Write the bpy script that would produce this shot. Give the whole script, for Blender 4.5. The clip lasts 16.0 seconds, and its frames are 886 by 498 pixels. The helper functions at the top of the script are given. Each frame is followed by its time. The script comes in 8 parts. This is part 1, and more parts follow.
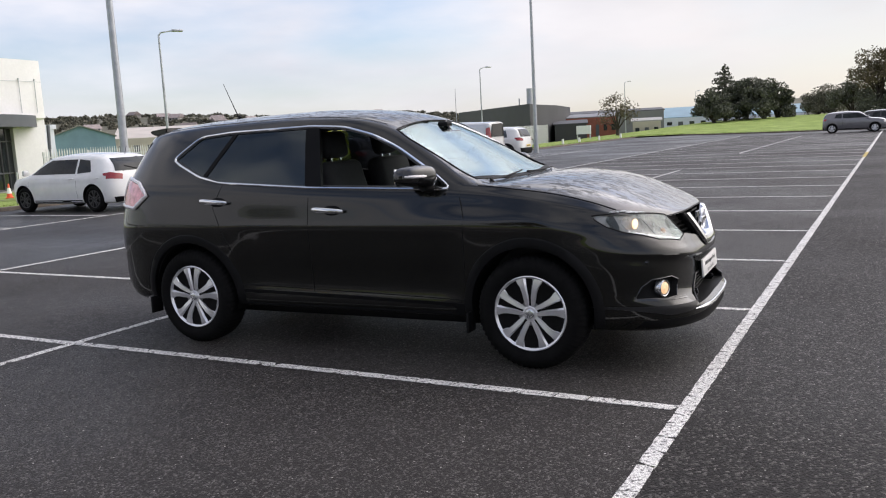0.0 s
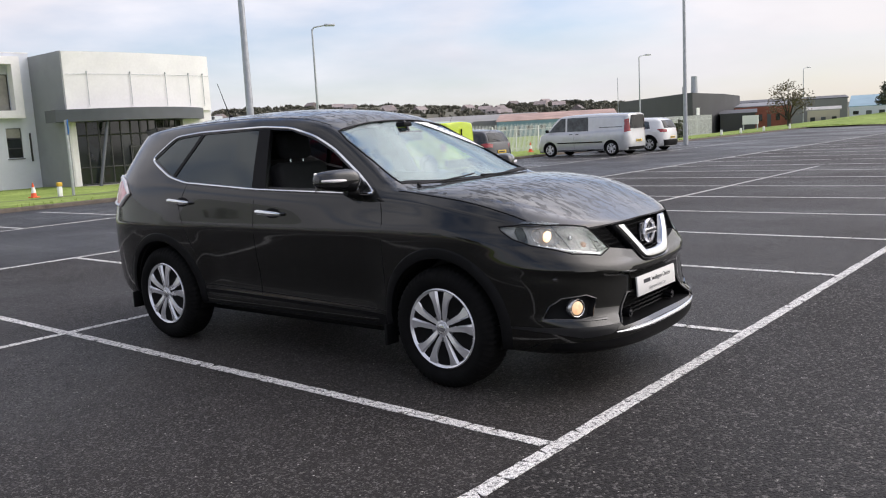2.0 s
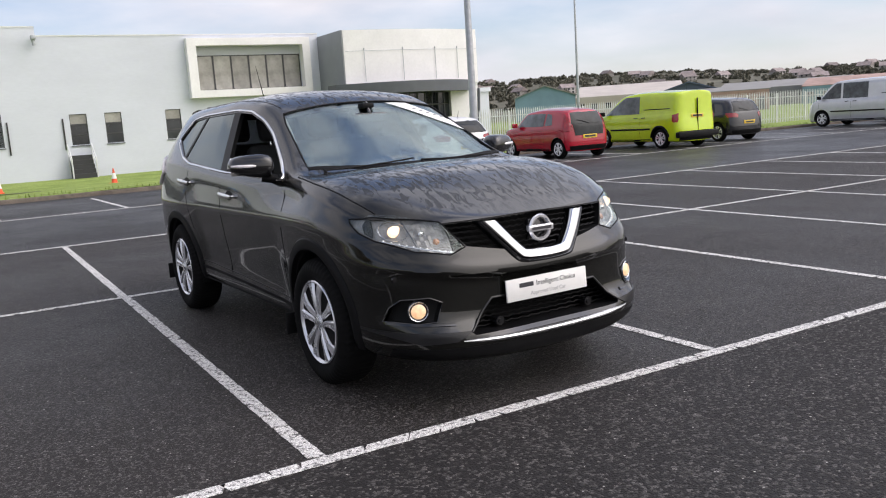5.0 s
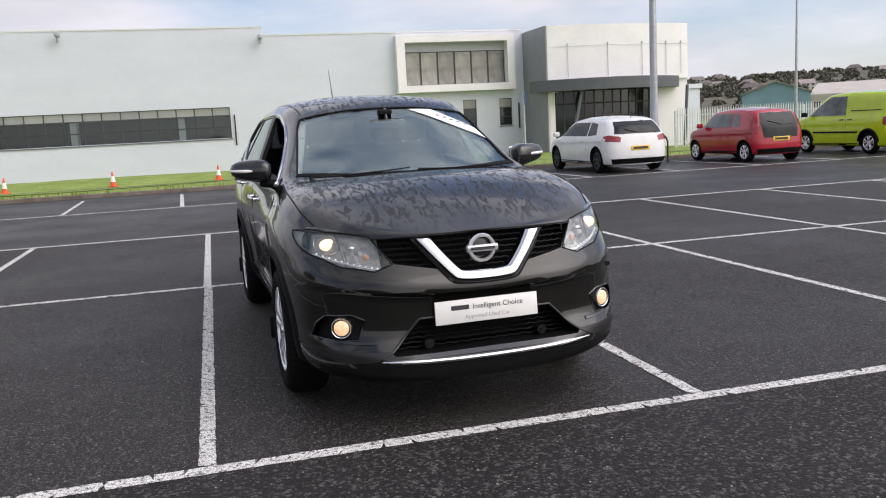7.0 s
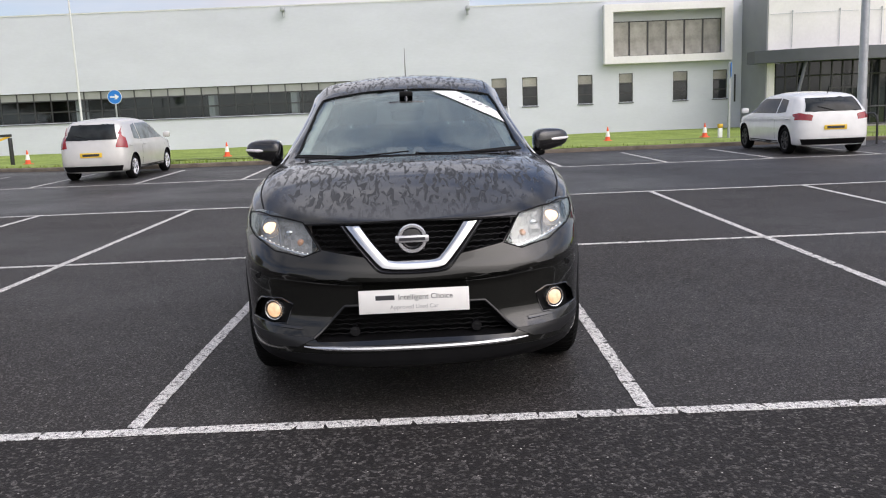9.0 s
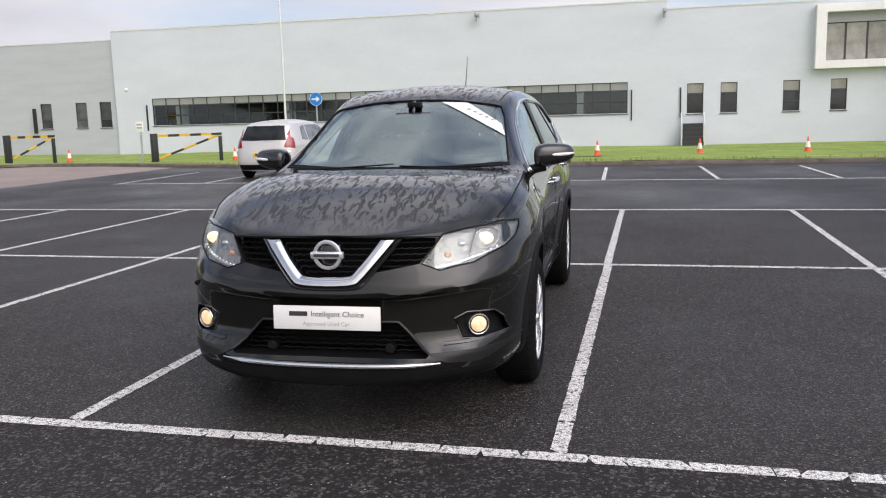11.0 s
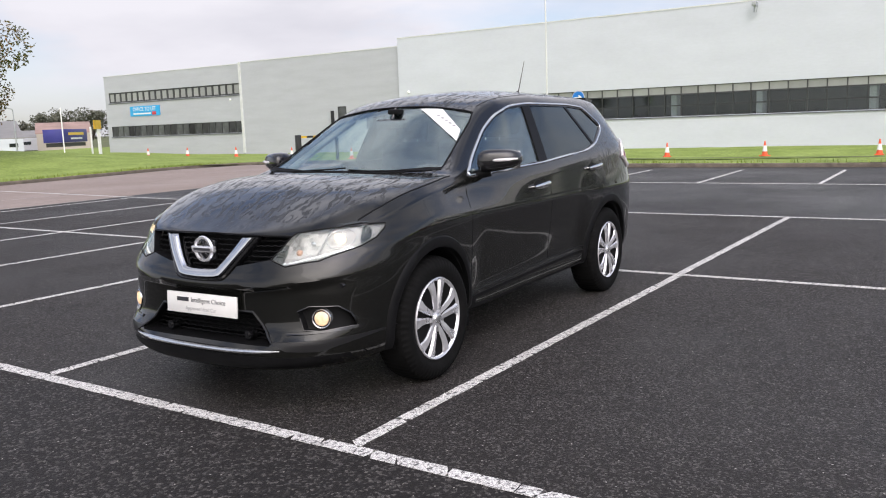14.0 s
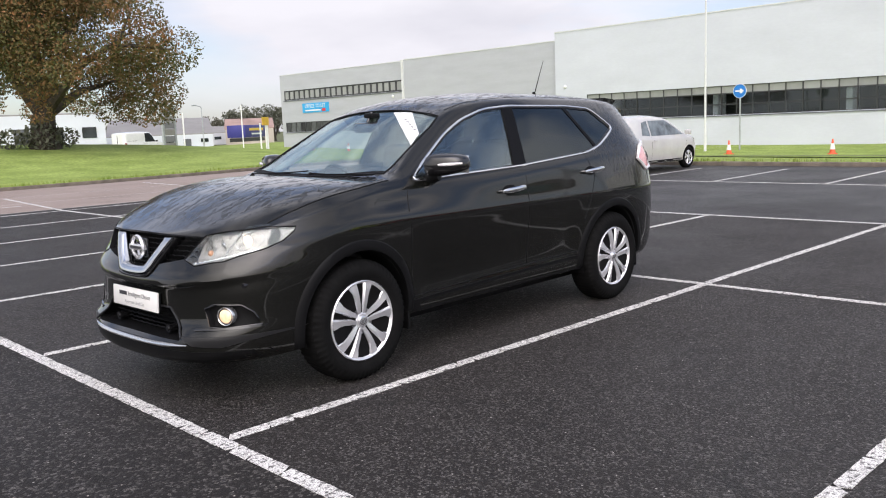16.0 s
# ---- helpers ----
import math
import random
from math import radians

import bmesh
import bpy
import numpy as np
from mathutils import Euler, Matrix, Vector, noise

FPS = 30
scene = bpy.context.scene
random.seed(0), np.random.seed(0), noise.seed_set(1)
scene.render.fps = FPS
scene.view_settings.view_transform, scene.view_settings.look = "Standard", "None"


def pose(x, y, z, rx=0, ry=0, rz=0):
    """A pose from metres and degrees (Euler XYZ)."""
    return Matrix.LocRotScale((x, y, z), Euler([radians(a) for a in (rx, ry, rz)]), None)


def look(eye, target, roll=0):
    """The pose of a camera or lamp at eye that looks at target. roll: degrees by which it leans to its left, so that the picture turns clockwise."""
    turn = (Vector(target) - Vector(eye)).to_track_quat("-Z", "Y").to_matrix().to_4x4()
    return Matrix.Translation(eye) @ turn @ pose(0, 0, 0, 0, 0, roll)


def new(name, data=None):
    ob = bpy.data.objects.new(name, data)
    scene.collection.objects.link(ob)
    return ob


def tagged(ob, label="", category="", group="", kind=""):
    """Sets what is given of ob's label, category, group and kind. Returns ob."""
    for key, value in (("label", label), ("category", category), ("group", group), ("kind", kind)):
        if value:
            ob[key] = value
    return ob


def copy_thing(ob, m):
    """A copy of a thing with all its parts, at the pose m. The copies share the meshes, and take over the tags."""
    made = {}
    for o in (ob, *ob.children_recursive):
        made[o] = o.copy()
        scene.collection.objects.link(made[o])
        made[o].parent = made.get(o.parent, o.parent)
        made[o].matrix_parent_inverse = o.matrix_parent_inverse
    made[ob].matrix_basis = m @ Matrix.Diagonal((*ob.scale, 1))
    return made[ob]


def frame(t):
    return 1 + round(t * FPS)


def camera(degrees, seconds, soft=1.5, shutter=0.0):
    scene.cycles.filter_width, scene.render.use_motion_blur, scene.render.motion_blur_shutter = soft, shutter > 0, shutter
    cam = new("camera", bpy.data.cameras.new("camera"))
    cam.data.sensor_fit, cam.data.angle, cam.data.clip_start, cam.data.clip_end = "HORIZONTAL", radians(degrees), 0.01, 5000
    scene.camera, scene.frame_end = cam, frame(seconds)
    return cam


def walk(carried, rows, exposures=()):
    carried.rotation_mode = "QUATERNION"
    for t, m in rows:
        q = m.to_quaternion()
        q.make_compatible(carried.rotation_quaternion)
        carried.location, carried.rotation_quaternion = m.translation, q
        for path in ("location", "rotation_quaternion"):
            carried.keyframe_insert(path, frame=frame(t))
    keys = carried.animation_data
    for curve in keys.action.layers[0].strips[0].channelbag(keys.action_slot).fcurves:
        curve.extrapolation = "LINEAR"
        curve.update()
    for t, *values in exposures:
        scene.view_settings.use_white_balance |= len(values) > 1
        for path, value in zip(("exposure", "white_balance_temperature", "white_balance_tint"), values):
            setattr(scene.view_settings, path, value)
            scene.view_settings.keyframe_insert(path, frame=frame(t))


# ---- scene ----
cam = camera(55.7, 16.0, 1.1)
PATH = [
    (0, (0.936, -4.213, 1.481), (-0.014, -2.474, 1.206), -3.1),
    (0.5, (1.219, -3.946, 1.503), (0.185, -2.255, 1.234), -3.5),
    (1, (1.535, -3.714, 1.488), (0.416, -2.079, 1.217), -3.7),
    (1.5, (1.788, -3.445, 1.472), (0.591, -1.867, 1.193), -3.4),
    (2, (2.033, -3.143, 1.479), (0.759, -1.626, 1.201), -3.1),
    (2.5, (2.325, -2.861, 1.461), (0.961, -1.426, 1.183), -3.4),
    (3, (2.563, -2.57, 1.454), (1.122, -1.214, 1.162), -3.2),
    (3.5, (2.763, -2.222, 1.454), (1.242, -0.955, 1.163), -3.4),
    (4, (2.974, -1.89, 1.427), (1.378, -0.719, 1.142), -3.9),
    (6.5, (3.528, -0.154, 1.429), (1.666, 0.503, 1.109), -3.0),
    (7, (3.637, 0.148, 1.432), (1.727, 0.665, 1.141), -3.0),
    (7.5, (3.742, 0.481, 1.45), (1.803, 0.87, 1.153), -2.8),
    (8, (3.74, 0.824, 1.428), (1.786, 1.1, 1.106), -2.5),
    (8.5, (3.75, 1.142, 1.441), (1.783, 1.278, 1.107), -2.3),
    (9, (3.744, 1.51, 1.452), (1.772, 1.515, 1.116), -2.3),
    (11.5, (3.382, 3.206, 1.469), (1.503, 2.595, 1.16), -1.7),
    (12, (3.344, 3.621, 1.474), (1.515, 2.872, 1.167), -2.1),
    (12.5, (3.224, 3.927, 1.454), (1.428, 3.102, 1.148), -2.3),
    (13, (3.056, 4.243, 1.463), (1.304, 3.331, 1.151), -2.6),
    (13.5, (2.933, 4.591, 1.456), (1.238, 3.575, 1.153), -2.5),
    (14, (2.775, 4.875, 1.451), (1.131, 3.775, 1.155), -2.1),
    (14.5, (2.526, 5.126, 1.459), (0.937, 3.948, 1.163), -2.1),
    (15, (2.362, 5.439, 1.454), (0.837, 4.178, 1.167), -2.5),
    (15.5, (2.144, 5.713, 1.461), (0.684, 4.377, 1.168), -2.7),
    (16, (1.905, 5.975, 1.459), (0.519, 4.564, 1.166), -2.3),
]
EXPOSURES = [(0, 0.40, 6500, 14), (4, 0.42, 6500, 15), (7, 0.32, 6500, 15), (9, 0.34, 6500, 15), (12.5, 0.40, 6500, 15), (16, 0.56, 6500, 15)]
walk(cam, [(t, look(eye, target, roll)) for t, eye, target, roll in PATH], EXPOSURES)

# ---- world and light ----
from mathutils.bvhtree import BVHTree

SUN_ELEVATION, SUN_AZIMUTH = 48.0, 54.0  # degrees; azimuth from +x towards +y
_sd = Vector((math.cos(radians(SUN_ELEVATION)) * math.cos(radians(SUN_AZIMUTH)), math.cos(radians(SUN_ELEVATION)) * math.sin(radians(SUN_AZIMUTH)), math.sin(radians(SUN_ELEVATION))))
world = bpy.data.worlds.new("sky")
scene.world = world
world.use_nodes = True
wn, wl = world.node_tree.nodes, world.node_tree.links
wn.clear()
w_out = wn.new("ShaderNodeOutputWorld")
w_bg = wn.new("ShaderNodeBackground")
w_sky = wn.new("ShaderNodeTexSky")
w_sky.sky_type, w_sky.sun_disc = "NISHITA", False
w_sky.sun_elevation, w_sky.sun_rotation = radians(SUN_ELEVATION), radians(90 - SUN_AZIMUTH)
w_sky.air_density, w_sky.dust_density, w_sky.ozone_density = 1.0, 1.0, 1.0
w_dim = wn.new("ShaderNodeMix")
w_dim.data_type, w_dim.blend_type = "RGBA", "MULTIPLY"
w_dim.inputs[0].default_value = 1.0
w_dim.inputs[7].default_value = (0.094, 0.097, 0.104, 1)
wl.new(w_sky.outputs[0], w_dim.inputs[6])
w_co = wn.new("ShaderNodeTexCoord")
w_map = wn.new("ShaderNodeMapping")
w_map.inputs["Scale"].default_value = (1.0, 1.0, 3.6)
wl.new(w_co.outputs["Generated"], w_map.inputs[0])
w_noise = wn.new("ShaderNodeTexNoise")
w_noise.inputs["Scale"].default_value, w_noise.inputs["Detail"].default_value = 2.1, 7.0
w_noise.inputs["Roughness"].default_value = 0.52
wl.new(w_map.outputs[0], w_noise.inputs["Vector"])
w_ramp = wn.new("ShaderNodeValToRGB")
w_ramp.color_ramp.elements[0].position, w_ramp.color_ramp.elements[1].position = 0.36, 0.60
w_ramp.color_ramp.elements[0].color = (0.10, 0.10, 0.10, 1)
w_ramp.color_ramp.elements[1].color = (1, 1, 1, 1)
wl.new(w_noise.outputs[0], w_ramp.inputs[0])
w_tone = wn.new("ShaderNodeValToRGB")
w_tone.color_ramp.elements[0].position, w_tone.color_ramp.elements[1].position = 0.40, 0.72
w_tone.color_ramp.elements[0].color = (0.655, 0.662, 0.695, 1)
w_tone.color_ramp.elements[1].color = (0.50, 0.512, 0.555, 1)
w_noise2 = wn.new("ShaderNodeTexNoise")
w_noise2.inputs["Scale"].default_value, w_noise2.inputs["Detail"].default_value = 3.3, 6.0
wl.new(w_map.outputs[0], w_noise2.inputs["Vector"])
wl.new(w_noise2.outputs[0], w_tone.inputs[0])
w_mix = wn.new("ShaderNodeMix")
w_mix.data_type = "RGBA"
wl.new(w_ramp.outputs[0], w_mix.inputs[0])
wl.new(w_dim.outputs[2], w_mix.inputs[6])
wl.new(w_tone.outputs[0], w_mix.inputs[7])
# a warm glow low in the sky on the sun's side
w_dir = wn.new("ShaderNodeVectorMath")
w_dir.operation = "DOT_PRODUCT"
w_dir.inputs[1].default_value = (math.cos(radians(56)), math.sin(radians(56)), -0.9)
wl.new(w_co.outputs["Generated"], w_dir.inputs[0])
w_side = wn.new("ShaderNodeMapRange")
w_side.interpolation_type = "SMOOTHSTEP"
w_side.inputs["From Min"].default_value, w_side.inputs["From Max"].default_value = 0.2, 1.0
w_side.inputs["To Max"].default_value = 0.75
wl.new(w_dir.outputs["Value"], w_side.inputs[0])
w_glow = wn.new("ShaderNodeMix")
w_glow.data_type = "RGBA"
w_glow.inputs[7].default_value = (0.61, 0.575, 0.515, 1)
wl.new(w_side.outputs[0], w_glow.inputs[0])
wl.new(w_mix.outputs[2], w_glow.inputs[6])
# the cloud is thinner towards the sun, heavier away from it
w_away = wn.new("ShaderNodeVectorMath")
w_away.operation = "DOT_PRODUCT"
w_away.inputs[1].default_value = _sd
wl.new(w_co.outputs["Generated"], w_away.inputs[0])
w_thick = wn.new("ShaderNodeMapRange")
w_thick.inputs["From Min"].default_value, w_thick.inputs["From Max"].default_value = -0.85, -0.30
w_thick.inputs["To Min"].default_value, w_thick.inputs["To Max"].default_value = 0.80, 1.10
wl.new(w_away.outputs["Value"], w_thick.inputs[0])
# broad bright cloud round the hidden sun
w_lift = wn.new("ShaderNodeMapRange")
w_lift.inputs["From Min"].default_value, w_lift.inputs["From Max"].default_value = 0.60, 1.0
wl.new(w_away.outputs["Value"], w_lift.inputs[0])
w_lobe = wn.new("ShaderNodeMath")
w_lobe.operation = "POWER"
w_lobe.inputs[1].default_value = 1.3
wl.new(w_lift.outputs[0], w_lobe.inputs[0])
w_bright = wn.new("ShaderNodeMath")
w_bright.operation = "MULTIPLY_ADD"
w_bright.inputs[1].default_value = 2.1
wl.new(w_lobe.outputs[0], w_bright.inputs[0])
wl.new(w_thick.outputs[0], w_bright.inputs[2])
w_warm = wn.new("ShaderNodeMix")
w_warm.data_type, w_warm.blend_type = "RGBA", "MULTIPLY"
w_warm.inputs[7].default_value = (1.03, 1.0, 0.98, 1)
wl.new(w_lift.outputs[0], w_warm.inputs[0])
# a bright break low in the cloud behind the camera's path
w_dir2 = wn.new("ShaderNodeVectorMath")
w_dir2.operation = "DOT_PRODUCT"
w_dir2.inputs[1].default_value = (math.cos(radians(24)) * 0.93, math.sin(radians(24)) * 0.93, 0.36)
wl.new(w_co.outputs["Generated"], w_dir2.inputs[0])
w_near = wn.new("ShaderNodeMapRange")
w_near.interpolation_type = "SMOOTHSTEP"
w_near.inputs["From Min"].default_value, w_near.inputs["From Max"].default_value = 0.62, 1.0
wl.new(w_dir2.outputs["Value"], w_near.inputs[0])
w_break = wn.new("ShaderNodeMix")
w_break.data_type = "RGBA"
w_break.inputs[7].default_value = (1.02, 1.00, 0.96, 1)
wl.new(w_near.outputs[0], w_break.inputs[0])
wl.new(w_glow.outputs[2], w_break.inputs[6])
wl.new(w_break.outputs[2], w_warm.inputs[6])
wl.new(w_warm.outputs[2], w_bg.inputs[0])
wl.new(w_bright.outputs[0], w_bg.inputs[1])
wl.new(w_bg.outputs[0], w_out.inputs[0])

sun = new("sun", bpy.data.lights.new("sun", "SUN"))
sun.data.energy, sun.data.angle, sun.data.color = 0.6, radians(60), (1.0, 0.97, 0.92)
sun.matrix_world = look(_sd * 100, (0, 0, 0))

# ---- materials ----
def mat(name, color, rough=0.6, metal=0.0, var=0.0, scale=8.0, bump=0.0, bump_scale=60.0, coat=0.0, spec=0.5, color2=None, fine=0.0, stretch=None, emit=None, strength=0.0, random_tone=0.0, rough_var=0.0, coat_rough=0.03):
    """A principled surface with colour variation at two scales and a fine relief; textures run in object space, in metres."""
    m = bpy.data.materials.new(name)
    m.use_nodes = True
    n, l = m.node_tree.nodes, m.node_tree.links
    b = n["Principled BSDF"]
    b.inputs["Base Color"].default_value = (*color, 1)
    b.inputs["Roughness"].default_value, b.inputs["Metallic"].default_value = rough, metal
    b.inputs["Specular IOR Level"].default_value = spec
    if coat:
        b.inputs["Coat Weight"].default_value, b.inputs["Coat Roughness"].default_value = coat, coat_rough
    co = n.new("ShaderNodeTexCoord")
    vec = co.outputs["Object"]
    if stretch:
        mp = n.new("ShaderNodeMapping")
        mp.inputs["Scale"].default_value = stretch
        l.new(vec, mp.inputs[0])
        vec = mp.outputs[0]
    if var or color2 or fine or random_tone:
        big = n.new("ShaderNodeTexNoise")
        big.inputs["Scale"].default_value, big.inputs["Detail"].default_value, big.inputs["Roughness"].default_value = scale, 5.0, 0.6
        l.new(vec, big.inputs["Vector"])
        mix = n.new("ShaderNodeMix")
        mix.data_type = "RGBA"
        c2 = color2 or tuple(min(1.0, c * (1 + var)) for c in color)
        c1 = color if color2 else tuple(c * (1 - var) for c in color)
        mix.inputs[6].default_value, mix.inputs[7].default_value = (*c1, 1), (*c2, 1)
        ramp = n.new("ShaderNodeMapRange")
        ramp.inputs["From Min"].default_value, ramp.inputs["From Max"].default_value = 0.32, 0.68
        l.new(big.outputs[0], ramp.inputs[0])
        l.new(ramp.outputs[0], mix.inputs[0])
        out = mix.outputs[2]
        if fine:
            small = n.new("ShaderNodeTexNoise")
            small.inputs["Scale"].default_value, small.inputs["Detail"].default_value = scale * 14, 3.0
            l.new(vec, small.inputs["Vector"])
            hs = n.new("ShaderNodeHueSaturation")
            r2 = n.new("ShaderNodeMapRange")
            r2.inputs["From Min"].default_value, r2.inputs["From Max"].default_value = 0.25, 0.75
            r2.inputs["To Min"].default_value, r2.inputs["To Max"].default_value = 1 - fine, 1 + fine
            l.new(small.outputs[0], r2.inputs[0])
            l.new(r2.outputs[0], hs.inputs["Value"])
            l.new(out, hs.inputs["Color"])
            out = hs.outputs[0]
        if random_tone:
            oi = n.new("ShaderNodeObjectInfo")
            r3 = n.new("ShaderNodeMapRange")
            r3.inputs["To Min"].default_value, r3.inputs["To Max"].default_value = 1 - random_tone, 1 + random_tone
            l.new(oi.outputs["Random"], r3.inputs[0])
            h3 = n.new("ShaderNodeHueSaturation")
            l.new(r3.outputs[0], h3.inputs["Value"])
            l.new(out, h3.inputs["Color"])
            out = h3.outputs[0]
        l.new(out, b.inputs["Base Color"])
        if rough_var:
            r4 = n.new("ShaderNodeMapRange")
            r4.inputs["To Min"].default_value, r4.inputs["To Max"].default_value = rough - rough_var, rough + rough_var
            l.new(big.outputs[0], r4.inputs[0])
            l.new(r4.outputs[0], b.inputs["Roughness"])
    if bump:
        bn = n.new("ShaderNodeTexNoise")
        bn.inputs["Scale"].default_value, bn.inputs["Detail"].default_value = bump_scale, 4.0
        l.new(vec, bn.inputs["Vector"])
        bp = n.new("ShaderNodeBump")
        bp.inputs["Strength"].default_value, bp.inputs["Distance"].default_value = bump, 0.4 / bump_scale
        l.new(bn.outputs[0], bp.inputs["Height"])
        l.new(bp.outputs[0], b.inputs["Normal"])
    if emit:
        b.inputs["Emission Color"].default_value, b.inputs["Emission Strength"].default_value = (*emit, 1), strength
    return m


def glass_mat(name, tint, rough=0.01, base=0.04):
    """A thin pane: what is behind it, tinted, under a mirror-like reflection that grows at grazing angles."""
    m = bpy.data.materials.new(name)
    m.use_nodes = True
    n, l = m.node_tree.nodes, m.node_tree.links
    n.clear()
    out, mix = n.new("ShaderNodeOutputMaterial"), n.new("ShaderNodeMixShader")
    tr, gl, fr = n.new("ShaderNodeBsdfTransparent"), n.new("ShaderNodeBsdfGlossy"), n.new("ShaderNodeLayerWeight")
    fr.inputs["Blend"].default_value = 0.5
    power = n.new("ShaderNodeMath")
    power.operation = "POWER"
    power.inputs[1].default_value = 4.5
    l.new(fr.outputs["Facing"], power.inputs[0])
    grow = n.new("ShaderNodeMapRange")
    grow.inputs["To Min"].default_value, grow.inputs["To Max"].default_value = base, 1.0
    l.new(power.outputs[0], grow.inputs[0])
    tr.inputs[0].default_value = (*tint, 1)
    gl.inputs["Color"].default_value, gl.inputs["Roughness"].default_value = (0.90, 0.99, 0.98, 1), rough
    l.new(grow.outputs[0], mix.inputs[0])
    l.new(tr.outputs[0], mix.inputs[1])
    l.new(gl.outputs[0], mix.inputs[2])
    l.new(mix.outputs[0], out.inputs[0])
    return m


def asphalt_mat(name, dark, light, wet, stone, grain=70.0, crack=1.0, grit_dark=0.8):
    """Bitumen with stones of two sizes, damp sheen in patches, fine cracks and a few pale specks."""
    m = bpy.data.materials.new(name)
    m.use_nodes = True
    n, l = m.node_tree.nodes, m.node_tree.links
    b = n["Principled BSDF"]
    co = n.new("ShaderNodeTexCoord").outputs["Object"]

    def tex(kind, scale, **k):
        t = n.new(kind)
        l.new(co, t.inputs["Vector"])
        t.inputs["Scale"].default_value = scale
        for key, v in k.items():
            t.inputs[key].default_value = v
        return t

    def rng(src, a, z, lo, hi):
        r = n.new("ShaderNodeMapRange")
        r.inputs["From Min"].default_value, r.inputs["From Max"].default_value = a, z
        r.inputs["To Min"].default_value, r.inputs["To Max"].default_value = lo, hi
        l.new(src, r.inputs[0])
        return r.outputs[0]

    def blend(fac, c1, c2, mode="MIX"):
        x = n.new("ShaderNodeMix")
        x.data_type, x.blend_type = "RGBA", mode
        for i, v in ((6, c1), (7, c2)):
            if isinstance(v, tuple):
                x.inputs[i].default_value = (*v, 1)
            else:
                l.new(v, x.inputs[i])
        l.new(fac, x.inputs[0])
        return x.outputs[2]

    patches = tex("ShaderNodeTexNoise", 0.42, Detail=6.0, Roughness=0.62)
    stones = tex("ShaderNodeTexVoronoi", grain)
    grit = tex("ShaderNodeTexNoise", grain * 2.2, Detail=3.0)
    col = blend(rng(patches.outputs[0], 0.35, 0.68, 0, 1), dark, light)
    col = blend(rng(stones.outputs["Color"], 0.60, 0.98, 0.0, 0.8), col, stone)
    col = blend(rng(grit.outputs[0], 0.3, 0.75, 0.8 - grit_dark, 0.8), (0.012, 0.011, 0.011), col)
    specks = tex("ShaderNodeTexVoronoi", 15.0, Randomness=1.0)
    speck_size = rng(specks.outputs["Distance"], 0.045, 0.075, 1.0, 0.0)
    col = blend(speck_size, col, (0.50, 0.47, 0.43))
    cr = tex("ShaderNodeTexVoronoi", 0.33)
    cr.feature = "DISTANCE_TO_EDGE"
    warp = tex("ShaderNodeTexNoise", 2.2, Detail=5.0)
    add = n.new("ShaderNodeVectorMath")
    l.new(co, add.inputs[0])
    l.new(warp.outputs["Color"], add.inputs[1])
    l.new(add.outputs[0], cr.inputs["Vector"])
    crack_mask = rng(cr.outputs["Distance"], 0.0015, 0.005, 0.55 * crack, 0.0)
    col = blend(crack_mask, col, (0.006, 0.006, 0.006))
    l.new(col, b.inputs["Base Color"])
    damp = tex("ShaderNodeTexNoise", 0.23, Detail=5.0, Roughness=0.6)
    l.new(rng(damp.outputs[0], 0.35, 0.66, wet, wet + 0.25), b.inputs["Roughness"])
    hgt = n.new("ShaderNodeMath")
    hgt.operation = "ADD"
    l.new(rng(stones.outputs["Distance"], 0.0, 0.6, 1.0, 0.0), hgt.inputs[0])
    l.new(grit.outputs[0], hgt.inputs[1])
    bp = n.new("ShaderNodeBump")
    bp.inputs["Strength"].default_value, bp.inputs["Distance"].default_value = 0.75, 0.006
    l.new(hgt.outputs[0], bp.inputs["Height"])
    l.new(bp.outputs[0], b.inputs["Normal"])
    b.inputs["Specular IOR Level"].default_value = 0.26 if wet < 0.7 else 0.14
    return m


